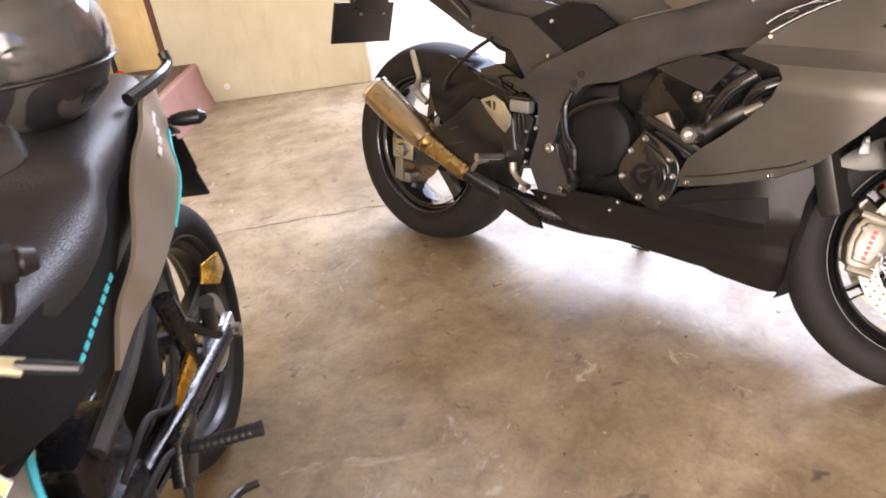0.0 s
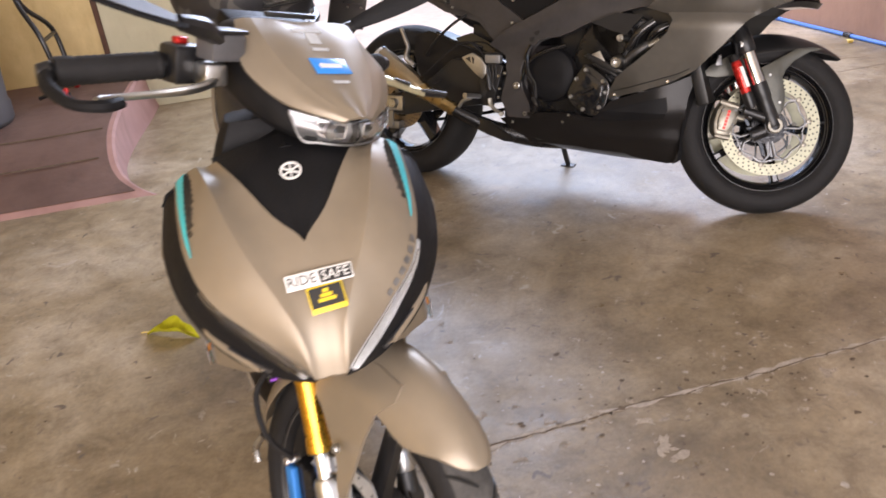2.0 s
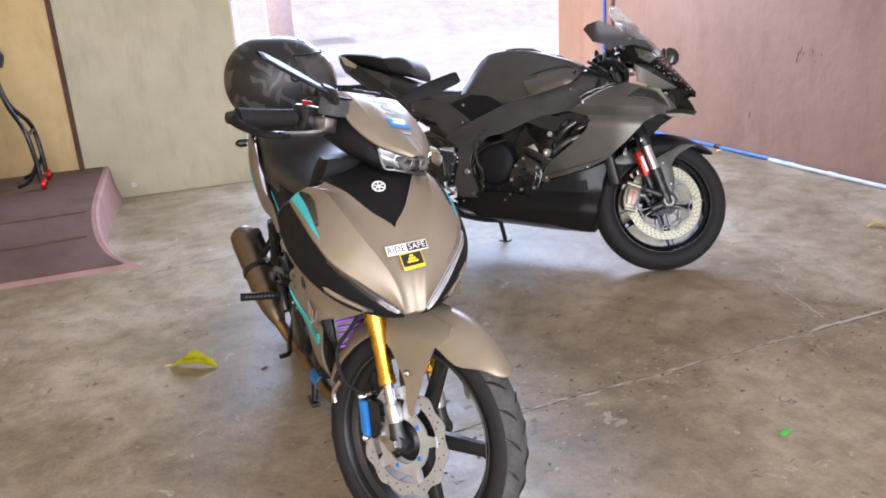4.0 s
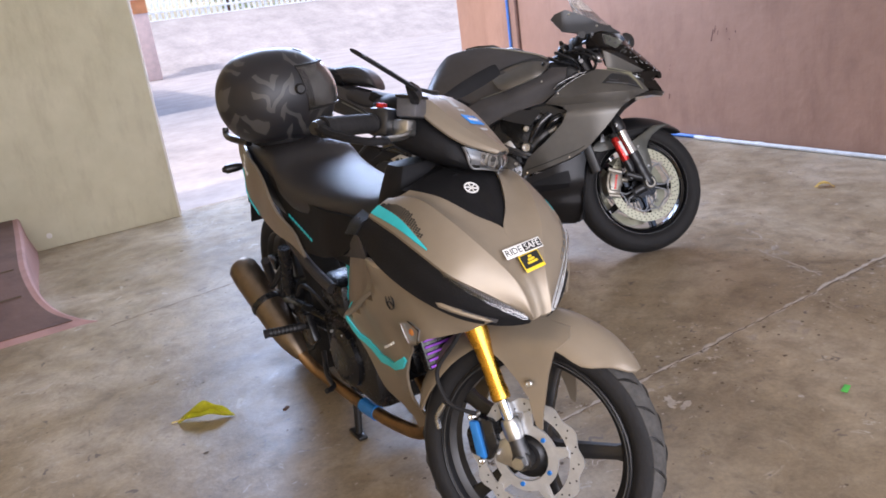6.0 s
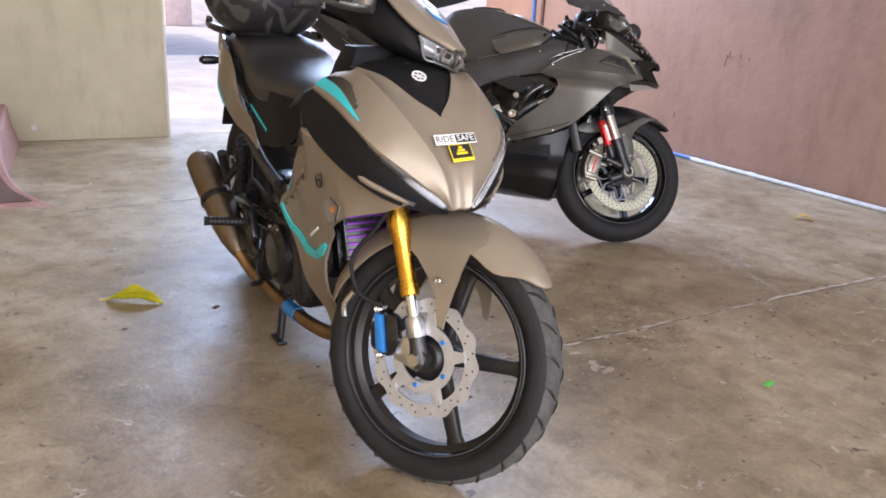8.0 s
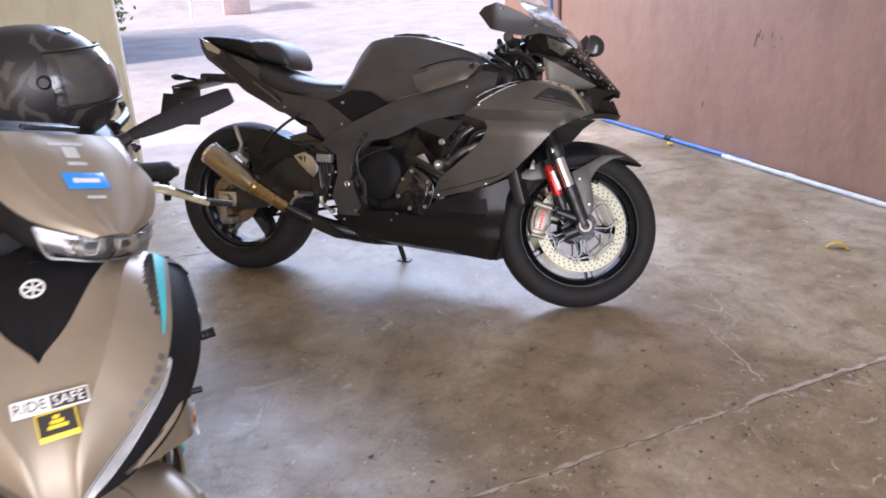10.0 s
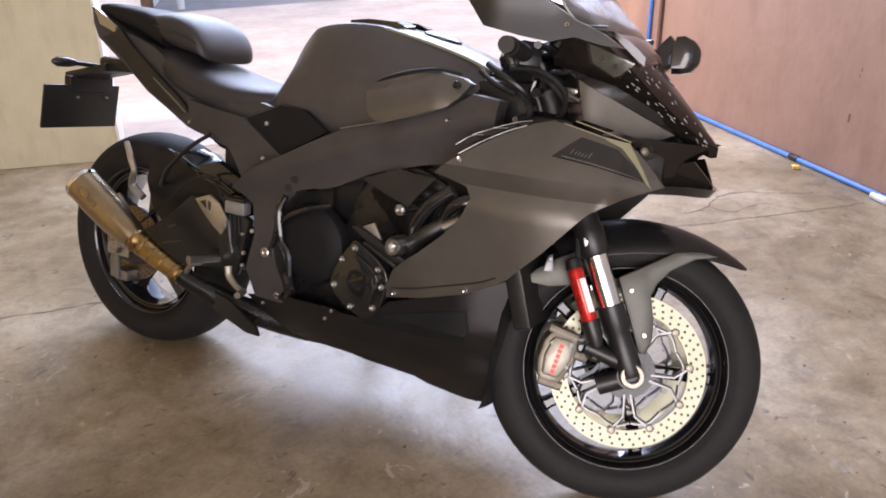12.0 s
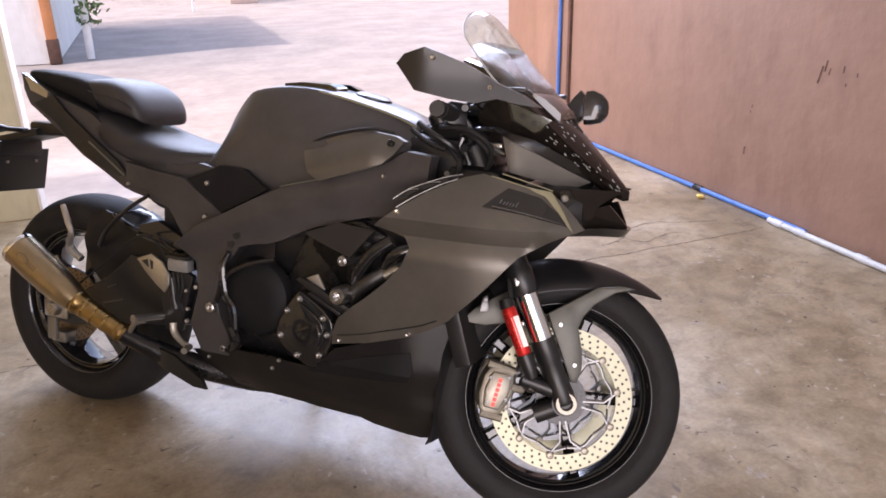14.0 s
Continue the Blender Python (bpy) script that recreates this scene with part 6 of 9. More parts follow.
kp("tank", loft([tank_ring(*q) for q in ((-0.300, 0.765, 0.030, 0.006, 0.052, 0.745, 0.72), (-0.268, 0.800, 0.048, 0.010, 0.090, 0.760, 0.69), (-0.236, 0.835, 0.058, 0.014, 0.112, 0.770, 0.67), (-0.196, 0.898, 0.068, 0.018, 0.124, 0.785, 0.66), (-0.150, 0.947, 0.082, 0.020, 0.130, 0.800, 0.66),
                                          (-0.112, 0.964, 0.096, 0.018, 0.134, 0.815, 0.66), (-0.030, 0.975, 0.110, 0.018, 0.146, 0.830, 0.66), (0.060, 0.974, 0.112, 0.018, 0.160, 0.835, 0.68), (0.130, 0.962, 0.108, 0.018, 0.172, 0.835, 0.71), (0.210, 0.943, 0.098, 0.018, 0.176, 0.835, 0.75), (0.280, 0.922, 0.085, 0.018, 0.160, 0.835, 0.79), (0.325, 0.900, 0.068, 0.016, 0.120, 0.840, 0.82))], n=3), "tank_black", "satin black fuel tank with matt side wings")
kp("tank_plate", [loft([[Vector((x, s * y0, z)), Vector((x, s * y1, z - 0.004)), Vector((x, s * y1, z - 0.014)), Vector((x, s * y0, z - 0.012))] for x, z, y0, y1 in ((-0.045, 0.981, 0.030, 0.070), (0.010, 0.986, 0.020, 0.078), (0.085, 0.983, 0.018, 0.074), (0.105, 0.974, 0.024, 0.066))]) for s in (-1, 1)], "gloss_black", "slim black tank cover plate")
# a thin pale tube carries the highlight of the ridge
both("ridge_highlight", lambda: tube([(0.075, -0.106, 0.962), (0.130, -0.107, 0.951), (0.210, -0.098, 0.932), (0.280, -0.086, 0.911), (0.318, -0.072, 0.892)], 0.0022, 6), "lip", "highlight along the tank ridge, drawn as a thin pale line")
def wing_y(x, z):
    """The tank wing swells out towards its foot and folds in under its upper edge."""
    top = 0.827 + 0.052 * clamp((x - 0.074) / 0.19)
    return -(0.158 + 0.034 * clamp((top - z) / 0.055) ** 0.7 + 0.010 * clamp((x - 0.08) / 0.08) - 0.25 * max(0.0, x - 0.27))


both("tank_wing", lambda: shell([(0.074, 0.827), (0.120, 0.848), (0.169, 0.864), (0.215, 0.874), (0.262, 0.879), (0.314, 0.872), (0.336, 0.862), (0.318, 0.832), (0.297, 0.812), (0.215, 0.784), (0.140, 0.760), (0.108, 0.776)], wing_y, 0.02, 0.012), "flat_grey", "matt grey tank wing")
# black tube draws the shadow line over the wing
both("wing_groove_shade", lambda: tube([(x, wing_y(x, z) + 0.001, z + 0.004) for x, z in ((0.074, 0.829), (0.120, 0.850), (0.169, 0.866), (0.215, 0.876), (0.262, 0.881), (0.310, 0.875))], [0.003, 0.005, 0.005, 0.005, 0.005, 0.003], 6), "black_ink", "black line drawn for the shaded groove above the tank wing")
both("wing_bolt", lambda: [bolt((0.312, -0.186, 0.858), (0, -1, 0.2), 0.011, 0.008)], "dark_metal")
# gap highlight above the spar, drawn as a pale tube
both("spar_highlight", lambda: tube([(x, -0.188, z) for x, z in ((0.030, 0.737), (0.101, 0.755), (0.201, 0.780), (0.290, 0.810))], 0.0016, 6), "edge_grey", "highlight on the edge of the frame cover, drawn as a pale line")
kp("tank_cap", moved(turned([(0.045, 0), (0.045, 0.6), (0.035, 1)], (0, 0, 0), (0, 0, 0.012), 24), pose(0.165, 0, 0.950, 0, 12, 0)), "satin_black", "black fuel cap")
both("tank_grip", lambda: shell([(-0.284, 0.724), (-0.225, 0.748), (-0.181, 0.767), (-0.100, 0.762), (-0.024, 0.722), (-0.070, 0.698), (-0.169, 0.650)], lambda x, z: -0.146 - 0.10 * max(0, x + 0.2) + 0.15 * max(0, z - 0.73), 0.012, 0.02), "matt_black", "black knee panel below the tank")

# seat and tail
def pad(rows, p=3.0):
    return loft([oval(x, t - h, w, h, p, 28) for x, t, h, w in rows], n=3)


kp("seat", pad([(-0.205, 0.795, 0.020, 0.060), (-0.24, 0.800, 0.040, 0.085), (-0.33, 0.804, 0.046, 0.122), (-0.44, 0.820, 0.046, 0.138), (-0.52, 0.842, 0.050, 0.134), (-0.59, 0.866, 0.052, 0.120), (-0.655, 0.878, 0.046, 0.102)]), "leather", "black vinyl rider seat")
kp("pillion_seat", pad([(-0.487, 0.868, 0.010, 0.070), (-0.494, 0.890, 0.022, 0.092), (-0.515, 0.926, 0.036, 0.104), (-0.550, 0.953, 0.046, 0.108), (-0.600, 0.967, 0.048, 0.106), (-0.650, 0.966, 0.040, 0.100), (-0.690, 0.962, 0.026, 0.088)], 3.4), "leather", "black vinyl pillion pad")
kp("seat_piping", tube([(-0.505, -0.106, 0.888), (-0.540, -0.110, 0.905), (-0.600, -0.108, 0.918), (-0.655, -0.101, 0.925), (-0.690, -0.090, 0.935)], 0.0022, 6), "black_ink", "seam piping of the pillion pad")
kp("tail_cover", loft([oval(x, t - h, w, h, 3.6, 28) for x, t, h, w in ((-0.948, 0.974, 0.006, 0.050), (-0.920, 0.980, 0.014, 0.072), (-0.880, 0.982, 0.022, 0.082), (-0.800, 0.978, 0.030, 0.092), (-0.720, 0.970, 0.038, 0.098), (-0.640, 0.950, 0.042, 0.100))], n=2), "matt_black", "slim black tail cover")


def tail_y(x, z):
    return -(0.098 + 0.035 * clamp((x + 0.75) / 0.35) - 0.10 * max(0, 0.80 - z) + 0.015 * clamp(1 - abs(z - 0.80 + 0.55 * (x + 0.72)) / 0.04))


def tail():
    o = [(-0.925, 0.968), (-0.908, 0.925), (-0.873, 0.880), (-0.760, 0.806), (-0.690, 0.752), (-0.596, 0.712), (-0.524, 0.678), (-0.440, 0.660), (-0.370, 0.640), (-0.320, 0.590), (-0.275, 0.560), (-0.200, 0.640), (-0.200, 0.755), (-0.260, 0.765), (-0.340, 0.752), (-0.450, 0.765),
         (-0.520, 0.790), (-0.580, 0.830), (-0.660, 0.872), (-0.800, 0.910)]
    return shell(o, tail_y, 0.02, 0.025)


both("tail_panel", tail, "frame_black", "black tail panel")
both("tail_blade", lambda: shell([(-0.790, 0.912), (-0.740, 0.868), (-0.629, 0.802), (-0.542, 0.750), (-0.499, 0.713), (-0.523, 0.708), (-0.613, 0.738), (-0.693, 0.780), (-0.760, 0.832), (-0.850, 0.885)], lambda x, z: tail_y(x, z) - 0.014, 0.010, 0.025), "satin_black", "slim black grab blade")
both("blade_edge", lambda: tube([(x, tail_y(x, z) - 0.016, z) for x, z in ((-0.640, 0.792), (-0.560, 0.745), (-0.508, 0.713))], 0.0025, 6), "edge_grey", "pale line along the blade edge")
both("tail_strip", lambda: shell([(-0.905, 0.955), (-0.890, 0.958), (-0.815, 0.918), (-0.820, 0.900), (-0.880, 0.92)], lambda x, z: tail_y(x, z) - 0.006, 0.006, 0.03), "alu", "bare metal tail corner")
kp("tail_core", loft([oval(x, z, w, h, 3, 20) for x, z, w, h in ((-0.92, 0.945, 0.085, 0.02), (-0.85, 0.90, 0.09, 0.045), (-0.65, 0.80, 0.09, 0.07), (-0.45, 0.70, 0.10, 0.08), (-0.25, 0.66, 0.11, 0.09))]), "satin_black")
kp("tail_light", box(-0.935, -0.915, -0.05, 0.05, 0.935, 0.965, 0.006), "red_lens", "red tail light")
both("side_cover", lambda: shell([(-0.500, 0.750), (-0.355, 0.732), (-0.286, 0.724), (-0.173, 0.648), (-0.276, 0.556), (-0.320, 0.610), (-0.352, 0.655), (-0.420, 0.682), (-0.490, 0.690)], lambda x, z: tail_y(x, z) - 0.020 - 0.01 * clamp((x + 0.45) / 0.2), 0.012, 0.03), "frame_black", "black side cover under the seat")
both("side_cover_bolt", lambda: [bolt((-0.216, -0.150, 0.719), (0, -1, 0), 0.008), bolt((-0.206, -0.170, 0.637), (0, -1, 0), 0.0075), bolt((-0.470, -0.155, 0.694), (0, -1, 0), 0.006)], "steel")
both("seat_stay", lambda: join(tube([(-0.415, -0.14, 0.668), (-0.48, -0.15, 0.625), (-0.555, -0.15, 0.560), (-0.60, -0.13, 0.51)], [0.005, 0.006, 0.006, 0.008], 8)), "satin_black")
kp("plate_holder", join(box(-0.97, -0.80, -0.045, 0.045, 0.790, 0.830, 0.012), moved(box(-0.19, 0, -0.06, 0.06, -0.012, 0.012, 0.006), pose(-0.92, 0, 0.800, 0, -12, 0)), box(-1.09, -1.055, -0.075, 0.075, 0.715, 0.765, 0.008)), "satin_black", "black number plate bracket")
for sgn in (-1, 1):
    kp("rear_indicator", join(rod((-0.98, sgn * 0.04, 0.80), (-1.0, sgn * 0.12, 0.805), 0.007), turned([(0.010, 0), (0.014, 0.3), (0.014, 0.8), (0.006, 1)], (-1.0, sgn * 0.10, 0.805), (-1.01, sgn * 0.165, 0.805), 12)), "satin_black", "small black rear indicator")
pl = kp("number_plate", moved(box(-0.004, 0.004, -0.128, 0.128, -0.066, 0.066, 0.002), pose(-1.075, -0.028, 0.672, 0, 10, 0)), "black_ink", "dark number plate seen from behind")
part("plate_bolt", [bolt((-1.058, -0.05, 0.70), (1, 0, 0.2), 0.006), bolt((-1.058, 0.05, 0.70), (1, 0, 0.2), 0.006)], M["steel"], pl)

# footrests
kp("heel_plate", plate([(-0.405, 0.509), (-0.356, 0.527), (-0.320, 0.510), (-0.296, 0.478), (-0.296, 0.452), (-0.312, 0.430), (-0.342, 0.449), (-0.380, 0.482)], -0.196, -0.188, 0.003), "alu", "polished heel plate with cut-outs")
kp("heel_plate", plate([(-0.405, 0.509), (-0.356, 0.527), (-0.320, 0.510), (-0.296, 0.478), (-0.296, 0.452), (-0.312, 0.430), (-0.342, 0.449), (-0.380, 0.482)], 0.188, 0.196, 0.003), "alu", "polished heel plate with cut-outs")
kp("heel_plate_slot", [plate([(-0.386, 0.506), (-0.366, 0.512), (-0.362, 0.490)], -0.1975, -0.195, 0), plate([(-0.358, 0.512), (-0.348, 0.508), (-0.349, 0.488), (-0.354, 0.487)], -0.1975, -0.195, 0)], "black_ink", "cut-out of the heel plate")
both("footrest_hanger", lambda: join(plate([(-0.34, 0.46), (-0.27, 0.50), (-0.23, 0.48), (-0.25, 0.40), (-0.27, 0.33), (-0.32, 0.33), (-0.33, 0.40)], -0.185, -0.165, 0.005)), "satin_black")
both("footrest", lambda: join(turned([(0.008, 0), (0.009, 0.1), (0.009, 0.95), (0.011, 1)], (-0.325, -0.185, 0.365), (-0.345, -0.270, 0.372), 12), tube([(-0.40, -0.235, 0.300), (-0.375, -0.235, 0.345), (-0.34, -0.23, 0.36)], 0.007, 8)), "alu", "silver footrest")
kp("brake_lever", join(tube([(-0.268, -0.212, 0.362), (-0.262, -0.214, 0.338), (-0.236, -0.217, 0.318), (-0.210, -0.220, 0.310)], [0.010, 0.009, 0.007, 0.009], 10, flat=0.6), rod((-0.214, -0.212, 0.308), (-0.200, -0.250, 0.309), 0.008)), "caliper", "silver brake pedal")
kp("brake_pump", [turned([(0.012, 0), (0.014, 0.5), (0.010, 1)], (-0.285, -0.182, 0.39), (-0.300, -0.182, 0.47), 12), *[tube([(-0.262 - 0.014 * k, -0.186, 0.486), (-0.256 - 0.012 * k, -0.190, 0.450), (-0.268 - 0.004 * k, -0.188, 0.410), (-0.255, -0.184, 0.385)], 0.0045, 8) for k in range(3)]], "satin_black", "black brake pump with its hoses")
kp("brake_reservoir", [box(-0.305, -0.240, -0.195, -0.165, 0.490, 0.523, 0.006)], "lamp_silver", "pale clear brake fluid reservoir")
kp("reservoir_lid", box(-0.308, -0.237, -0.198, -0.162, 0.5235, 0.532, 0.004), "gloss_black", "black lid of the fluid reservoir")
kp("hanger_bolt", [bolt((x, -0.190, z), (0, -1, 0), 0.007) for x, z in ((-0.245, 0.445), (-0.240, 0.398), (-0.243, 0.366))], "steel", "bright screw behind the footrest")
kp("brake_pipe", tube([(-0.30, -0.19, 0.50), (-0.36, -0.18, 0.56), (-0.45, -0.16, 0.55), (-0.60, -0.15, 0.44), (-0.75, -0.15, 0.33)], 0.003, 8), "rubber")
kp("shock_absorber", join(turned([(0.03, 0), (0.045, 0.1), (0.045, 0.9), (0.03, 1)], (-0.25, 0, 0.42), (-0.20, 0, 0.68), 16)), "dark_metal")
kp("battery_box", box(-0.42, -0.22, -0.09, 0.09, 0.50, 0.66, 0.02), "satin_black")
kp("swing_cover", shell([(-0.47, 0.58), (-0.40, 0.60), (-0.32, 0.565), (-0.28, 0.53), (-0.36, 0.525), (-0.44, 0.545)], lambda x, z: -0.125, 0.02, 0.03), "gloss_black", "glossy black mudguard edge")
kp("side_stand", join(tube([(-0.14, 0.13, 0.28), (-0.13, 0.19, 0.17), (-0.115, 0.245, 0.062)], [0.014, 0.012, 0.011], 10), moved(box(-0.03, 0.03, -0.018, 0.018, -0.006, 0.006, 0.003), pose(-0.115, 0.250, 0.055, 10, 0, 0))), "satin_black", "black side stand")
kp("chain", tube([(-0.74, 0.111, 0.413), (-0.45, 0.111, 0.41), (-0.14, 0.111, 0.43), (-0.10, 0.111, 0.38), (-0.14, 0.111, 0.34), (-0.45, 0.111, 0.27), (-0.74, 0.111, 0.217)], 0.008, 6, smooth=False), "dark_metal")

# ---- the underbone motorcycle ----
S = thing("underbone_motorcycle", pose(-1.0576, -1.055, 0, 0, 0, -90),
          "matt bronze underbone motorcycle with cyan stripes on its centre stand", "motorcycle")
SAX = Vector((-math.sin(radians(26)), 0, math.cos(radians(26))))
SC = Vector((0.583, 0, 0.285))
SST = Matrix.Translation(SC) @ Matrix.Rotation(radians(34), 4, SAX) @ Matrix.Translation(-SC)
SF = Vector((0.640, 0, 0.271))
SR = Vector((-0.655, 0, 0.305))


def sp(name, bm, m="satin_black", label="", parent=None, at=None, smooth=True):
    return part(name, bm, M[m], parent or S, label, smooth, at)


def pair(name, make, m="satin_black", label="", at=None):
    sp(name, make(), m, label, None, at)
    return sp(name, mirrored(make()), m, label, None, at)


def idw(ctrl, x, z, p=3.0):
    """A width drawn smoothly through a few known places (x, z, width)."""
    a = b = 0.0
    for cx, cz, w in ctrl:
        d = ((cx - x) ** 2 + (cz - z) ** 2) ** 0.5 + 0.004
        a, b = a + w / d ** p, b + 1 / d ** p
    return a / b


def patch(inner, outer, bulge=0.0, round_=1.0, n=4, cols=9, thick=0.005, normal=(0.6, 0, 0.8), v0=0.0, v1=1.0, lift=0.0, u0=0.0, u1=1.0, taper=0.0, grow=1.0):
    """A skin between two edges, swollen along a normal, with thickness; taper narrows it towards its outer edge, grow widens it from its start."""
    a, b = smooth_path(inner, n), smooth_path(outer, n)
    i0, i1 = int(u0 * (len(a) - 1)), max(int(u1 * (len(a) - 1)), int(u0 * (len(a) - 1)) + 1)
    nn = Vector(normal).normalized()
    bm = bmesh.new()
    rows = []
    for i in range(i0, i1 + 1):
        row = []
        lo = v0 + (v1 - v0) * taper * (i - i0) / (i1 - i0)
        hi = v0 + (v1 - v0) * (grow + (1 - grow) * (i - i0) / (i1 - i0)) if grow < 1 else v1
        for k in range(cols):
            row.append(bm.verts.new(skin_point(a[i], b[i], lo + (hi - lo) * k / (cols - 1), bulge, round_, nn, lift)))
        rows.append(row)
    for r0, r1 in zip(rows, rows[1:]):
        for k in range(cols - 1):
            bm.faces.new((r0[k], r0[k + 1], r1[k + 1], r1[k]))
    r = bmesh.ops.extrude_face_region(bm, geom=bm.faces[:])
    bmesh.ops.translate(bm, vec=-nn * thick, verts=[v for v in r["geom"] if isinstance(v, bmesh.types.BMVert)])
    return bm


def skin_point(p, q, v, bulge, round_, nn, lift):
    """A place across the skin: level at the inner edge, falling away to the outer one."""
    e = p.lerp(q, v if round_ == 1.0 else 0.15 * v + 0.85 * max(0.0, (v - 0.26) / 0.74) ** (round_ - 0.4))
    e.y = p.y + (q.y - p.y) * v
    return e + nn * (lift + bulge * math.sin(math.pi * v) ** 2)


# front wheel, turned left
s_front = wheel(S, "front_wheel", SST @ Matrix.Translation(SF), 0.272, 0.046, 0.212, 5, 0.036, 0.045,
                dict(w0=0.017, w1=0.014, d0=0.016, d1=0.011), M["satin_black"], "grooved road tyre on a black five-spoke wheel", phase=10)
part("rim_edge", annulus(0.2065, 0.2080, -0.0405, -0.0395), M["rim_line"], s_front)
part("tread_band", lathe([(0.212 + 0.35 * 0.06 + 0.65 * 0.06 * max(0.02, 1 - (y / 0.046) ** 2) ** 0.375 + d, y) for y, d in [(0.038 * (k / 6 - 1), 0.0008) for k in range(13)] + [(0.038 * (1 - k / 6), -0.003) for k in range(13)]], 64, True), M["worn_tread"], s_front, "grey dusty worn tread")
grooves = []
for k in range(26):
    for sgn in (-1, 1):
        a = 360 * (k + (0.5 if sgn > 0 else 0)) / 26
        pts = []
        for f in (0.0, 0.33, 0.66, 1.0):
            yy = sgn * (0.006 + 0.034 * f)
            rr = 0.212 + 0.35 * 0.06 + 0.65 * 0.06 * max(0.02, 1 - (yy / 0.046) ** 2) ** 0.375 + 0.0012
            aa = radians(a + 7 * f)
            pts.append((rr * math.cos(aa), yy, rr * math.sin(aa)))
        grooves.append(tube(pts, [0.0014, 0.0030, 0.0034, 0.0014], 5, 2))
for g_bm in grooves:
    part("tread_groove", g_bm, M["black_ink"], s_front)
part("brake_disc", annulus(0.095, 0.122, -0.066, -0.0625, 84, 12, 0.0045), M["s_disc"], s_front, "wavy grey steel brake disc")
holes("disc_drilling", disc_holes((0.103, 0.114), 20, -0.0661, 0.0022), M["black_ink"], s_front)
car = [annulus(0.050, 0.072, -0.069, -0.064, 48)]
for k in range(5):
    car.append(moved(spoke_mesh(0.062, 0.096, 0.015, 0.009, 0.0028, 0.0028), pose(0, -0.0665, 0, 0, -72 * k - 20, 0)))
    a = radians(72 * k + 20)
    car.append(turned([(0.007, 0), (0.007, 1)], (0.092 * math.cos(a), -0.062, 0.092 * math.sin(a)), (0.092 * math.cos(a), -0.071, 0.092 * math.sin(a)), 10))
part("disc_carrier", join(*car), M["s_disc"], s_front, "silver disc carrier")
part("carrier_bolt", [*[bolt((0.058 * math.cos(a), -0.069, 0.058 * math.sin(a)), (0, -1, 0), 0.007) for a in [radians(72 * k + 52) for k in range(5)]]], M["blue"], s_front, "blue anodised disc bolts")
part("wheel_hub_cap", turned([(0.045, 0), (0.050, 0.5), (0.030, 1)], (0, -0.03, 0), (0, -0.062, 0), 24), M["satin_black"], s_front)
part("axle_nut", turned([(0.014, 0), (0.014, 1)], (0, -0.095, 0), (0, -0.112, 0), 6), M["steel"], s_front)
part("axle", rod((0, -0.10, 0), (0, 0.10, 0), 0.009, 12), M["steel"], s_front)

# fork
for sgn in (-1, 1):
    f0 = SF + Vector((0, sgn * 0.079, 0))
    lower = sp("fork_lower", join(turned([(0.016, -0.06), (0.020, 0.0), (0.020, 0.25), (0.0175, 0.45), (0.0175, 1.0)], f0 - SAX * 0.01, f0 + SAX * 0.085, 20), rod(f0 + Vector((0, sgn * 0.014, 0)), f0 - Vector((0, sgn * 0.014, 0)), 0.021, 16)), "cast_grey", "dark cast fork bottom", at=SST)
    sp("fork_collar", turned([(0.0185, 0), (0.0205, 0.15), (0.0205, 0.8), (0.018, 1)], f0 + SAX * 0.045, f0 + SAX * 0.088, 18), "alu", "pale alloy fork collar", at=SST)
    sp("fork_slider", rod(f0 + SAX * 0.08, f0 + SAX * 0.135, 0.0125, 20), "chrome", "chromed fork slider", at=SST)
    sp("fork_tube", turned([(0.018, 0), (0.0205, 0.01), (0.0205, 0.07), (0.0185, 0.12), (0.0185, 0.40), (0.0215, 0.47), (0.0250, 0.55), (0.0250, 1.0)], f0 + SAX * 0.130, f0 + SAX * 0.40, 24), "gold", "gold anodised fork tube", at=SST)
SSH = SST @ Matrix.Translation((0.018, 0, -0.010))
cal = join(plate([(0.500, 0.265), (0.548, 0.258), (0.566, 0.300), (0.548, 0.348), (0.505, 0.352), (0.486, 0.310)], -0.084, -0.046, 0.008))
c_s = sp("brake_caliper", cal, "dark_metal", "black brake caliper with blue cover", at=SSH)
part("caliper_cover", plate([(0.522, 0.270), (0.545, 0.268), (0.532, 0.305), (0.518, 0.344), (0.498, 0.342), (0.510, 0.306)], -0.098, -0.084, 0.004), M["blue"], c_s, "blue anodised caliper cover")
part("caliper_bolt", [*[bolt((x, -0.094, z), (0, -1, 0), 0.010, 0.010) for x, z in ((0.535, 0.262), (0.505, 0.352))]], M["chrome"], c_s)
part("caliper_bracket", plate([(0.555, 0.30), (0.60, 0.33), (0.625, 0.29), (0.62, 0.25), (0.56, 0.26)], -0.076, -0.068, 0.003), M["alu"], c_s)
sp("brake_hose", tube([(0.515, -0.092, 0.360), (0.455, -0.105, 0.375), (0.425, -0.11, 0.44), (0.47, -0.115, 0.52), (0.50, -0.115, 0.60), (0.47, -0.08, 0.70), (0.40, -0.05, 0.85)], 0.0048, 8), "rubber", "black brake hose", at=SSH)
sp("hose_banjo", [bolt((0.512, -0.085, 0.358), (0, -1, 0), 0.009, 0.012), tube([(0.445, -0.105, 0.372), (0.43, -0.108, 0.34), (0.435, -0.105, 0.315)], 0.006, 8)], "steel", at=SSH)


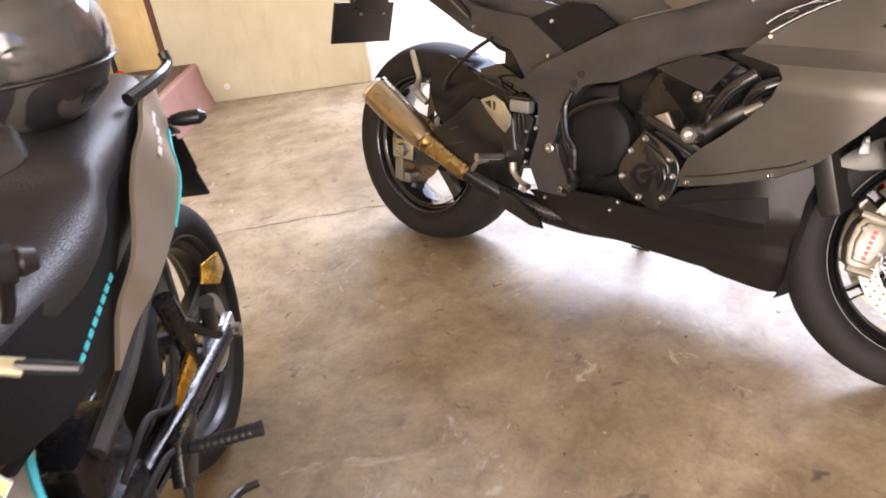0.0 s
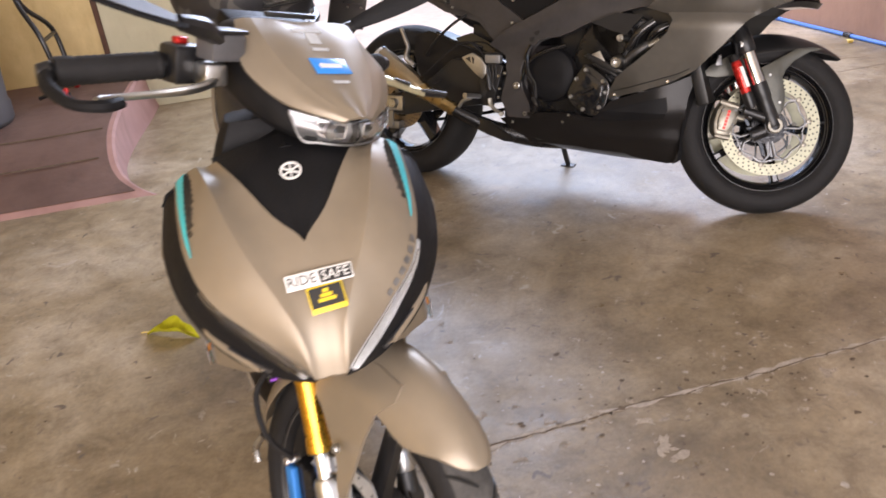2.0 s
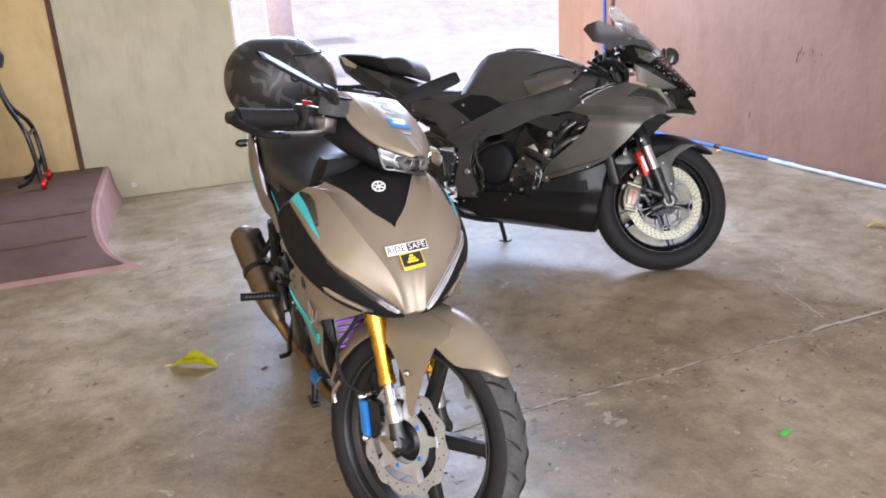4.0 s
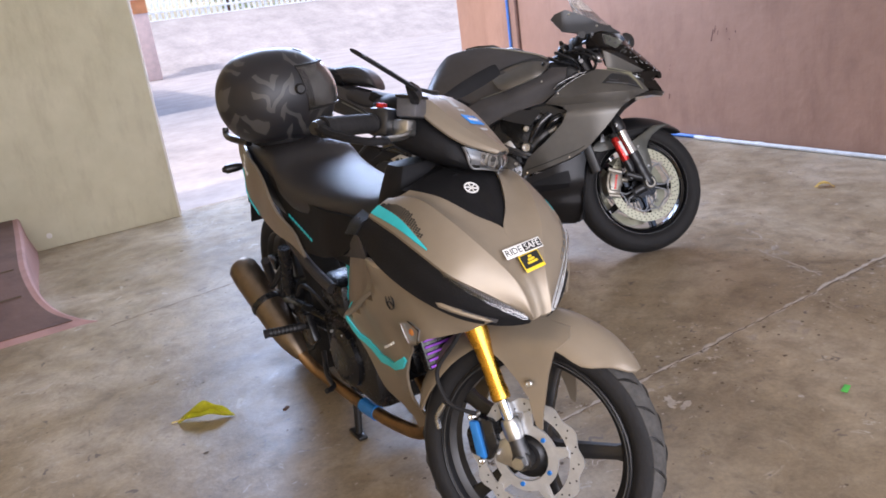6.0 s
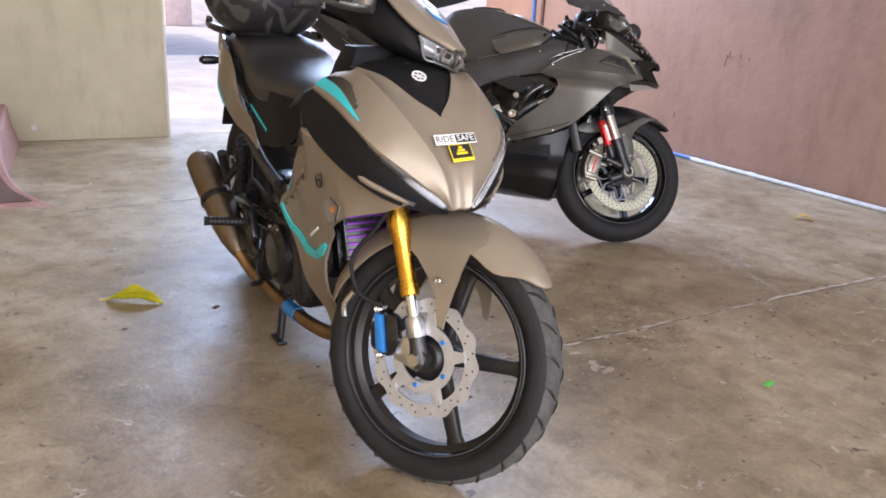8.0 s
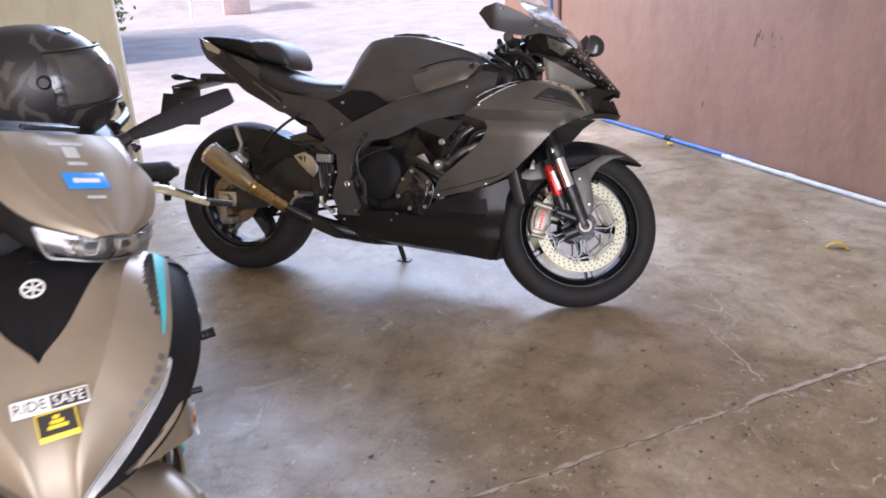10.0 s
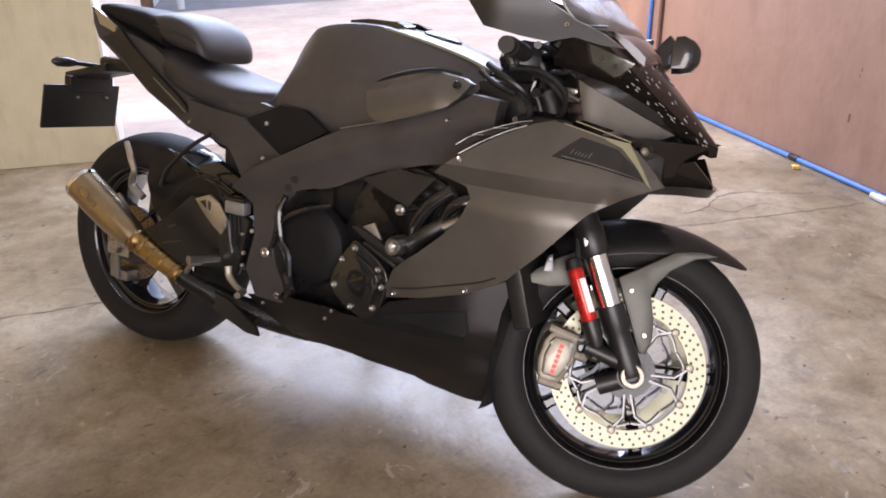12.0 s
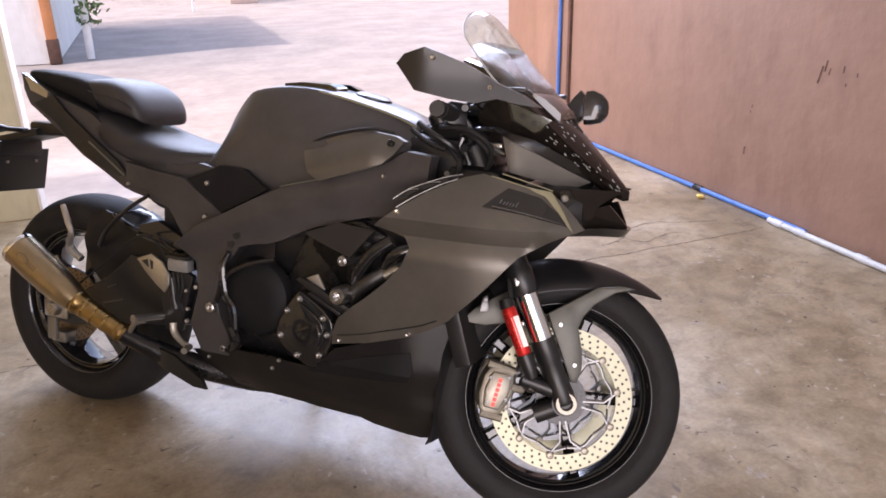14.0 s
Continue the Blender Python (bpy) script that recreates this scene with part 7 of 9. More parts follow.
def s_guard(a, w, r, drop):
    out = []
    for k in range(15):
        v = k / 7 - 1
        rad = r - drop * abs(v) ** 2.4
        out.append(Vector((SF.x + rad * math.sin(radians(a)), w * v, SF.z + rad * math.cos(radians(a)))))
    return out + [p - Vector((math.sin(radians(a)), 0, math.cos(radians(a)))) * 0.004 for p in reversed(out)]


def flap_y(x, z):
    """The guard's side: follows the curve of the blade, then stands off to clear the fork."""
    v = clamp((0.3135 - ((x - SF.x + 0.018) ** 2 + (z - SF.z - 0.010) ** 2) ** 0.5) / 0.066) ** 0.417
    return -(0.070 * max(v, 0.2) + 0.001 + 0.036 * clamp((0.515 - z) / 0.12))


mg = sp("mudguard", loft([s_guard(a, w, r, d) for a, w, r, d in ((-82, 0.040, 0.292, 0.02), (-70, 0.056, 0.300, 0.040), (-50, 0.060, 0.304, 0.050), (-28, 0.064, 0.308, 0.055), (-8, 0.068, 0.312, 0.060), (10, 0.068, 0.312, 0.066), (26, 0.064, 0.308, 0.068), (36, 0.050, 0.302, 0.030), (42, 0.030, 0.297, 0.012), (44, 0.012, 0.295, 0.004))], n=3), "bronze", "matt bronze front mudguard", at=SST)
for sgn in (-1, 1):
    fl = shell([(0.500, 0.545), (0.545, 0.568), (0.640, 0.575), (0.690, 0.566), (0.694, 0.545), (0.668, 0.515), (0.664, 0.470), (0.666, 0.420), (0.668, 0.362), (0.655, 0.368), (0.632, 0.420), (0.600, 0.450), (0.560, 0.480), (0.52, 0.50)],
               flap_y, 0.006, 0.015)
    q = sp("mudguard_side", mirrored(fl) if sgn > 0 else fl, "bronze", "matt bronze mudguard side", at=SSH)
    part("side_bolt", bolt((0.632, sgn * 0.106, 0.452), (0, sgn, 0), 0.010), M["steel"], q)

# front cowl
IN = [(0.462, 0.104, 0.850), (0.530, 0.074, 0.838), (0.592, 0.037, 0.802), (0.632, 0.000, 0.773), (0.665, 0.000, 0.738), (0.697, 0.000, 0.698), (0.719, 0.000, 0.656), (0.729, 0.000, 0.619)]
RIDGE = [(0.428, 0.138, 0.836), (0.518, 0.120, 0.845), (0.592, 0.101, 0.813), (0.643, 0.080, 0.774), (0.679, 0.055, 0.732), (0.706, 0.035, 0.692), (0.723, 0.025, 0.653), (0.730, 0.020, 0.618)]
OUT = [(0.405, 0.178, 0.805), (0.500, 0.174, 0.787), (0.585, 0.164, 0.758), (0.645, 0.140, 0.720), (0.683, 0.094, 0.682), (0.706, 0.058, 0.652), (0.721, 0.033, 0.630), (0.726, 0.022, 0.616)]
LOW = [(0.390, 0.208, 0.772), (0.475, 0.214, 0.726), (0.555, 0.198, 0.687), (0.615, 0.166, 0.652), (0.655, 0.128, 0.626), (0.688, 0.084, 0.611), (0.710, 0.048, 0.606), (0.720, 0.026, 0.606)]
_in, _ridge, _out = [smooth_path(q, 4) for q in (IN, RIDGE, OUT)]


def cowl_point(u, v, lift=0.0):
    """A place on the cowl: u from its upper rim to the tip, v from the middle (0) over the ridge (0.5) to the outer edge (1)."""
    f = min(max(u, 0.0), 0.9999) * (len(_in) - 1)
    i = int(f)
    a, r, o = [q[i].lerp(q[i + 1], f - i) for q in (_in, _ridge, _out)]
    s = math.sin(math.pi * min(1.0, 2 * v)) if v < 0.5 else 0.0
    p = a.lerp(r, 2 * v) if v < 0.5 else r.lerp(o, 2 * v - 1)
    n = (Vector((0.62, 0.0, 0.78)) if v < 0.42 else Vector((0.58, 0.38, 0.72))).normalized()
    swell = 0.004 * math.sin(math.pi * (2 * v - 1)) if v > 0.5 else -0.007 * s * (1 - 0.7 * u)
    return p + n * (swell + lift)


def cowl_patch(us, v0, v1, lift=0.0, cols=6, thick=0.003):
    """A skin laid on the cowl; v0 and v1 are functions of u."""
    bm = bmesh.new()
    rows = [[bm.verts.new(cowl_point(u, v0(u) + (v1(u) - v0(u)) * k / (cols - 1), lift)) for k in range(cols)] for u in us]
    for r0, r1 in zip(rows, rows[1:]):
        for k in range(cols - 1):
            bm.faces.new((r0[k], r0[k + 1], r1[k + 1], r1[k]))
    r = bmesh.ops.extrude_face_region(bm, geom=bm.faces[:])
    bmesh.ops.translate(bm, vec=Vector((-0.6, 0, -0.8)) * thick, verts=[v for v in r["geom"] if isinstance(v, bmesh.types.BMVert)])
    return bm


def front_cowl():
    """Both halves of the cowl in one skin."""
    bm = bmesh.new()
    vs = [0.0, 0.12, 0.25, 0.38, 0.46, 0.5, 0.54, 0.62, 0.72, 0.84, 0.94, 1.0]
    for sgn in (1, -1):
        g = [[bm.verts.new(Matrix.Diagonal((1, sgn, 1)) @ cowl_point(i / 28, v)) for v in vs] for i in range(29)]
        for r0, r1 in zip(g, g[1:]):
            for k in range(len(vs) - 1):
                bm.faces.new((r0[k], r0[k + 1], r1[k + 1], r1[k]) if sgn > 0 else (r0[k], r1[k], r1[k + 1], r0[k + 1]))
    bmesh.ops.remove_doubles(bm, verts=bm.verts, dist=0.0005)
    r = bmesh.ops.extrude_face_region(bm, geom=bm.faces[:])
    bmesh.ops.translate(bm, vec=Vector((-0.6, 0, -0.8)) * 0.006, verts=[v for v in r["geom"] if isinstance(v, bmesh.types.BMVert)])
    return bm



def skin_pair(inner, outer, bulge, round_, normal):
    """Both halves of a cowl in one skin, level across the middle."""
    a, b = smooth_path(inner, 4), smooth_path(outer, 4)
    nn = Vector(normal).normalized()
    bm = bmesh.new()
    for sgn in (1, -1):
        g = [[bm.verts.new(Matrix.Diagonal((1, sgn, 1)) @ skin_point(p, q, k / 10, bulge, round_, nn, 0.0)) for k in range(11)] for p, q in zip(a, b)]
        for r0, r1 in zip(g, g[1:]):
            for k in range(10):
                bm.faces.new((r0[k], r0[k + 1], r1[k + 1], r1[k]) if sgn > 0 else (r0[k], r1[k], r1[k + 1], r0[k + 1]))
    bmesh.ops.remove_doubles(bm, verts=bm.verts, dist=0.0005)
    r = bmesh.ops.extrude_face_region(bm, geom=bm.faces[:])
    bmesh.ops.translate(bm, vec=-nn * 0.005, verts=[v for v in r["geom"] if isinstance(v, bmesh.types.BMVert)])
    return bm


sp("front_cowl", front_cowl(), "bronze", "matt bronze front cowl with two raised ridges")
pair("cowl_side", lambda: patch(OUT, LOW, 0.004, 1.0, normal=(0.55, 0.75, 0.3), lift=-0.004), "matt_black", "black cowl side")
def front_light(v1, u0):
    return patch(OUT, LOW, 0.004, 1.0, normal=(0.65, 0.6, 0.3), lift=0.001, v0=0.04, v1=v1, u0=u0, u1=0.95, cols=7, grow=0.18)


# one lamp on both sides; this one is widened and paled for its reflection
sp("front_light", front_light(0.55, 0.36), "pipe_grey", "clear position light made broad and pale for its bright reflection")
sp("front_light", mirrored(front_light(0.27, 0.48)), "lamp_ribbed", "slim chromed position light")
pair("front_light_lens", lambda: patch(OUT, LOW, 0.005, 1.0, normal=(0.65, 0.6, 0.3), lift=0.0055, v0=0.02, v1=0.44, u0=0.40, u1=0.95, cols=7, thick=0.002, grow=0.18), "lens")
pair("low_light", lambda: patch(OUT, LOW, 0.003, 1.0, normal=(0.65, 0.6, 0.3), lift=0.001, v0=0.70, v1=0.86, u0=0.55, u1=0.72, cols=6), "lamp_ribbed", "small clear lower lamp")
pair("cyan_stripe", lambda: cowl_patch([0.30 * k / 12 for k in range(13)], lambda u: 0.72 + 0.20 * (u / 0.30) ** 0.8, lambda u: 0.935, 0.0016, 4), "cyan", "narrow cyan wedge on the cowl edge")
pair("shoulder_cover", lambda: patch([(0.290, 0.140, 0.790), (0.35, 0.158, 0.800), (0.408, 0.176, 0.803)], [(0.300, 0.196, 0.750), (0.35, 0.204, 0.762), (0.392, 0.208, 0.770)], 0.006, 1.0, normal=(0.1, 0.6, 0.8)), "matt_black", "black shoulder behind the cowl")
pair("top_cover", lambda: patch([(0.330, 0.0, 0.868), (0.400, 0.0, 0.872), (0.480, 0.0, 0.862)], [(0.310, 0.140, 0.775), (0.380, 0.155, 0.786), (0.440, 0.130, 0.815)], 0.010, 1.0, normal=(0.1, 0.0, 1.0), thick=0.006), "matt_black", "black cover behind the cowl rim")


def cowl_dots():
    """A fine field of black dots beside the stripe."""
    out = []
    nn = Vector((0.58, 0.38, 0.72)).normalized()
    for i in range(24):
        u = 0.02 + 0.24 * i / 24
        for j in range(5):
            v = 0.75 + 0.17 * (u / 0.30) - 0.026 * (j + 0.5 * (i % 2)) - 0.02
            if j > 4.6 * math.sin(math.pi * (0.15 + 0.8 * i / 24)):
                continue
            c = cowl_point(u, v)
            out.append(turned([(0.0022, 0), (0.0022, 1)], c - nn * 0.002, c + nn * 0.0008, 6))
    return join(*out)



for flip in (False, True):
    b = cowl_dots()
    d_ob = sp("cowl_dots", mirrored(b) if flip else b, "black_ink", "fine black dot pattern")
    d_ob["kind"] = "stuff"
sp("name_bar", [cowl_patch([u, u + 0.02], lambda q: 0.925, lambda q: 0.975, 0.0015, 3, 0.0012) for u in (0.36, 0.395, 0.43, 0.465, 0.50, 0.535)], "fork_grey", "pale lettering bars")
VC = [(0.440, 0.0, 0.872), (0.500, 0.0, 0.855), (0.550, 0.0, 0.827), (0.600, 0.0, 0.792), (0.628, 0.0, 0.769)]
VE = [(0.440, 0.112, 0.850), (0.500, 0.088, 0.842), (0.550, 0.063, 0.822), (0.598, 0.033, 0.792), (0.632, 0.002, 0.768)]
pair("centre_panel", lambda: patch(VC, VE, 0.004, 1.0, lift=-0.002), "matt_black", "black centre panel")
ring = [annulus(0.0125, 0.0155, 0, 0.002, 32), annulus(0.001, 0.004, 0, 0.002, 16)] + [moved(box(-0.0012, 0.0012, 0.0, 0.002, 0.0, 0.013), pose(0, 0, 0, 0, 60 * k, 0)) for k in range(6)]
sp("round_badge", moved(join(*ring), Matrix.Translation((0.531, 0, 0.8395)) @ Vector((0.55, 0, 0.83)).to_track_quat("Y", "Z").to_matrix().to_4x4()), "white", "small round pale badge")
sp("under_cowl", loft([oval(x, z, w, h, 3, 20) for x, z, w, h in ((0.40, 0.70, 0.155, 0.06), (0.52, 0.675, 0.150, 0.05), (0.62, 0.645, 0.105, 0.035), (0.70, 0.618, 0.028, 0.010))]), "satin_black")

# stickers on the cowl


def lettering(body, size, m, parent, at, name="lettering"):
    cu = bpy.data.curves.new(name, "FONT")
    cu.body, cu.size, cu.align_x, cu.align_y, cu.extrude, cu.resolution_u = body, size, "CENTER", "CENTER", 0.0004, 2
    ob = bpy.data.objects.new(name, cu)
    me = bpy.data.meshes.new_from_object(ob)
    bpy.data.objects.remove(ob)
    me.materials.append(M[m])
    o2 = new(name, me)
    o2.parent, o2.matrix_basis = parent, at
    return o2


def facing(p, normal, up=(0, 0, 1)):
    """A pose whose z points along the normal and whose y is up."""
    n = Vector(normal).normalized()
    y = (Vector(up) - n * Vector(up).dot(n)).normalized()
    x = y.cross(n)
    m = Matrix((x, y, n)).transposed().to_4x4()
    m.translation = Vector(p)
    return m


STK = facing((0.676, 0.009, 0.7385), (0.78, 0.02, 0.62)) @ pose(0, 0, 0, 0, 0, 2) @ Matrix.Scale(0.9, 4)
st = part("slogan_sticker", box(-0.050, 0.050, -0.012, 0.012, 0, 0.0012, 0.0004), M["white"], S, "white slogan sticker with black letters", m=STK)
part("sticker_field", box(0.000, 0.048, -0.0095, 0.0095, 0.0010, 0.0018), M["black_ink"], st)
lettering("RIDE", 0.021, "black_ink", st, pose(-0.026, 0, 0.0016))
lettering("SAFE", 0.020, "white", st, pose(0.024, 0, 0.0022))
ST2 = facing((0.694, 0.014, 0.7155), (0.80, 0.02, 0.60)) @ pose(0, 0, 0, 0, 0, 4)
s2 = part("warning_sticker", box(-0.024, 0.024, -0.018, 0.018, 0, 0.0012, 0.0004), M["yellow"], S, "yellow and black warning sticker", m=ST2)
part("sticker_field", box(-0.022, 0.022, -0.011, 0.016, 0.0010, 0.0018), M["black_ink"], s2)
part("sticker_figure", join(*[box(-w, w, z, z + 0.0045, 0.0016, 0.0022) for w, z in ((0.012, -0.004), (0.008, 0.002), (0.004, 0.008))]), M["yellow"], s2)

lab = part("side_label", box(-0.045, 0.045, -0.018, 0.018, 0, 0.0025, 0.0006), M["white"], S, "white and yellow-green side label", m=facing((0.150, 0.134, 0.640), (-0.10, 0.80, 0.60)))
part("label_field", box(-0.010, 0.042, -0.016, 0.016, 0.0022, 0.0032), M["lime"], lab)
part("label_bar", box(-0.005, 0.020, -0.015, 0.004, 0.0030, 0.0040), M["black_ink"], lab)

# headlight unit on the handlebar
CI = [(0.352, 0.000, 1.016), (0.400, 0.000, 0.998), (0.452, 0.000, 0.965), (0.502, 0.000, 0.930), (0.537, 0.000, 0.905)]
CM = [(0.352, 0.088, 1.018), (0.399, 0.096, 0.996), (0.447, 0.086, 0.962), (0.495, 0.054, 0.928), (0.535, 0.014, 0.904)]
CO = [(0.350, 0.117, 1.014), (0.388, 0.134, 0.980), (0.426, 0.143, 0.951), (0.478, 0.106, 0.915), (0.528, 0.032, 0.897)]
HST = SST @ Matrix.Translation((-0.006, -0.010, 0.0)) @ Matrix.Diagonal((1.0, 0.90, 1.0, 1.0))
sp("headlight_cowl", skin_pair(CI, CM, 0.002, 1.4, (0.5, 0, 0.85)), "bronze", "matt bronze handlebar cowl", at=HST)
pair("cowl_cheek", lambda: patch(CM, CO, 0.002, 1.0, normal=(0.5, 0.6, 0.6)), "bronze", "bevelled bronze cowl edge", at=HST)
for flip in (False, True):
    b = patch([(0.478, 0.100, 0.906), (0.496, 0.072, 0.900), (0.512, 0.036, 0.894), (0.518, 0.0, 0.892)], [(0.486, 0.078, 0.868), (0.500, 0.056, 0.866), (0.510, 0.030, 0.864), (0.513, 0.0, 0.863)], 0.006, 1.0, normal=(0.8, 0.4, -0.2))
    sp("headlight", mirrored(b) if flip else b, "lamp_silver", "silvered headlight reflector", at=HST)
    b = patch([(0.484, 0.104, 0.908), (0.503, 0.075, 0.902), (0.521, 0.037, 0.896), (0.527, 0.0, 0.894)], [(0.492, 0.082, 0.866), (0.507, 0.058, 0.863), (0.518, 0.031, 0.861), (0.521, 0.0, 0.860)], 0.008, 1.0, normal=(0.8, 0.4, -0.2), thick=0.003)
    sp("headlight_lens", mirrored(b) if flip else b, "lens", at=HST)
pair("lamp_rim", lambda: tube([(0.484, 0.104, 0.906), (0.492, 0.083, 0.866), (0.507, 0.058, 0.863), (0.518, 0.031, 0.861), (0.521, 0.002, 0.860)], 0.0022, 8), "fork_grey", "bright lamp rim", at=HST)
pair("lamp_inset", lambda: patch([(0.5195, 0.020, 0.888), (0.5155, 0.040, 0.889), (0.5060, 0.062, 0.893)], [(0.5165, 0.022, 0.873), (0.5125, 0.040, 0.874), (0.5035, 0.058, 0.877)], 0.002, 1.0, normal=(0.8, 0.4, -0.2), thick=0.004), "black_ink", "dark lamp chamber", at=HST)
pair("lamp_frame", lambda: tube([(0.5200, 0.018, 0.890), (0.5160, 0.040, 0.891), (0.5065, 0.064, 0.895), (0.5035, 0.060, 0.876), (0.5130, 0.040, 0.872), (0.5170, 0.020, 0.871), (0.5200, 0.018, 0.890)], 0.0016, 6, 2), "chrome", "bright frame round the lamp chamber", at=HST)
sp("lamp_divider", box(0.505, 0.5225, -0.006, 0.006, 0.864, 0.892, 0.003), "black_ink", "dark divider between the lamps", at=HST)
for sgn in (-1, 1):
    sp("lamp_projector", turned([(0.006, 0), (0.013, 0.3), (0.013, 1), (0.008, 1)], (0.490, sgn * 0.042, 0.884), (0.516, sgn * 0.042, 0.882), 16), "alu", at=HST)
sp("headlight_body", loft([oval(x, z, w, h, 3, 24) for x, z, w, h in ((0.250, 0.965, 0.095, 0.045), (0.310, 0.955, 0.124, 0.062), (0.380, 0.930, 0.126, 0.060), (0.440, 0.903, 0.112, 0.044), (0.480, 0.882, 0.088, 0.026), (0.500, 0.874, 0.060, 0.016))], n=2), "matt_black", "black headlight housing", at=HST)
BLS = facing((0.455, -0.004, 0.9645), (0.56, 0.0, 0.83))
bs = part("blue_sticker", box(-0.036, 0.036, -0.016, 0.016, 0, 0.0012, 0.0004), M["blue_sticker"], S, "blue sticker with pale bars", m=HST @ BLS)
part("sticker_bar", box(-0.016, 0.022, -0.004, 0.004, 0.0010, 0.0018), M["white"], bs)
part("sticker_dot", turned([(0.005, 0), (0.005, 1)], (-0.018, 0, 0.001), (-0.018, 0, 0.0018), 12), M["white"], bs)
for dx, dz, w, h, mm in ((0.385, 1.0065, 0.030, 0.003, "pipe_grey"), (0.404, 0.9975, 0.012, 0.011, "pipe_grey"), (0.425, 0.9845, 0.016, 0.003, "pipe_grey"), (0.482, 0.9460, 0.016, 0.0025, "pipe_grey")):
    sp("cowl_mark", moved(box(-w, w, -h, h, 0, 0.001), facing((dx, -0.002, dz), (0.58, 0.0, 0.81))), mm, at=HST)
sp("cowl_vent", join(moved(box(-0.05, 0.05, -0.006, 0.006, -0.004, 0.004, 0.002), pose(0.338, 0, 1.024, 0, 0, 90))), "black_ink", at=HST)
sp("meter", moved(box(-0.05, 0.05, -0.075, 0.075, -0.012, 0.012, 0.006), pose(0.268, 0, 0.992, 0, 20, 0)), "matt_black", "black instrument panel", at=SST)

# handlebar, grips, levers, mirrors
BAR_R, BAR_L = SST @ Matrix.Translation((0.088, -0.006, 0.014)), SST @ Matrix.Translation((-0.028, 0, 0))
sp("handlebar", tube([(0.312, -0.330, 0.932), (0.330, -0.20, 0.948), (0.290, -0.06, 0.955), (0.250, 0.06, 0.950), (0.214, 0.18, 0.933), (0.200, 0.260, 0.931)], 0.011, 12), "satin_black", "black handlebar", at=SST)
for sgn in (-1, 1):
    a, b = Vector((0.243, sgn * (0.215 if sgn < 0 else 0.195), 0.930)), Vector((0.222, sgn * 0.350, 0.915)) if sgn < 0 else Vector((0.222, 0.300, 0.932))
    g = sp("grip", join(turned([(0.0185, 0), (0.020, 0.03), (0.0185, 0.06)] + [(0.0185 + 0.0012 * (k % 2), 0.08 + 0.036 * k) for k in range(22)] + [(0.0205, 0.9), (0.0205, 1)], a, b, 18)), "rubber", "ribbed black rubber grip", at=BAR_R if sgn < 0 else BAR_L)
    part("bar_end", turned([(0.013, 0), (0.016, 0.3), (0.012, 1)], b, b + (b - a).normalized() * 0.022, 14), M["satin_black"], g)
    sw = sp("switch_housing", join(moved(box(-0.022, 0.022, -0.026, 0.026, -0.028, 0.028, 0.008), pose(0.247, sgn * 0.185, 0.934, 0, 0, sgn * -8))), "satin_black", "black switch housing", at=BAR_R if sgn < 0 else BAR_L)
    part("red_switch" if sgn < 0 else "switch", moved(box(-0.008, 0.008, -0.009, 0.009, -0.004, 0.006, 0.002), pose(0.245, sgn * 0.188, 0.965)), M["red" if sgn < 0 else "pipe_grey"], sw)
    part("lever_clamp", moved(box(-0.020, 0.022, -0.018, 0.018, -0.016, 0.016, 0.005), pose(0.280, sgn * 0.160, 0.925, 0, 0, 0)), M["alu"], sw)
    lv = tube([(0.286, 0.152, 0.916), (0.318, 0.172, 0.914), (0.340, 0.190, 0.922), (0.350, 0.212, 0.922), (0.358, 0.250, 0.911), (0.367, 0.293, 0.901)], [0.011, 0.012, 0.008, 0.010, 0.008, 0.009], 10, flat=0.6) if sgn > 0 else tube([(0.290, sgn * 0.150, 0.918), (0.305, sgn * 0.195, 0.908), (0.298, sgn * 0.245, 0.900), (0.300, sgn * 0.300, 0.896), (0.316, sgn * 0.335, 0.897)], [0.011, 0.010, 0.008, 0.007, 0.006], 10, flat=0.6)
    sp("lever", lv, "alu" if sgn < 0 else "lever_gold", "silver adjustable lever", at=BAR_R if sgn < 0 else BAR_L)
    if sgn > 0:
        sp("lever_tip", tube([(0.364, 0.288, 0.902), (0.374, 0.312, 0.901), (0.384, 0.336, 0.900)], [0.0085, 0.009, 0.0075], 10, flat=0.7), "satin_black", "black lever tip", at=BAR_L)
        sp("lever_slot", tube([(0.352, 0.230, 0.924), (0.360, 0.262, 0.916)], 0.0035, 6), "black_ink", "dark slot in the lever", at=BAR_L)
        sp("adjuster", turned([(0.008, 0), (0.009, 0.5), (0.006, 1)], (0.300, 0.158, 0.928), (0.306, 0.160, 0.940), 12), "lever_gold", "pale adjuster knob on the lever", at=BAR_L)
        sp("bar_stub", tube([(0.224, 0.292, 0.914), (0.240, 0.292, 0.896), (0.250, 0.288, 0.880)], [0.010, 0.009, 0.007], 8, flat=0.7), "matt_black", "black bracket under the grip end", at=BAR_L)
    if sgn < 0:
        sp("lever_guard", tube([(0.222, -0.362, 0.915), (0.262, -0.374, 0.904), (0.325, -0.368, 0.894), (0.352, -0.340, 0.896), (0.338, -0.312, 0.898)], [0.012, 0.010, 0.008, 0.009, 0.008], 8, flat=0.7), "matt_black", "black lever guard", at=BAR_R)
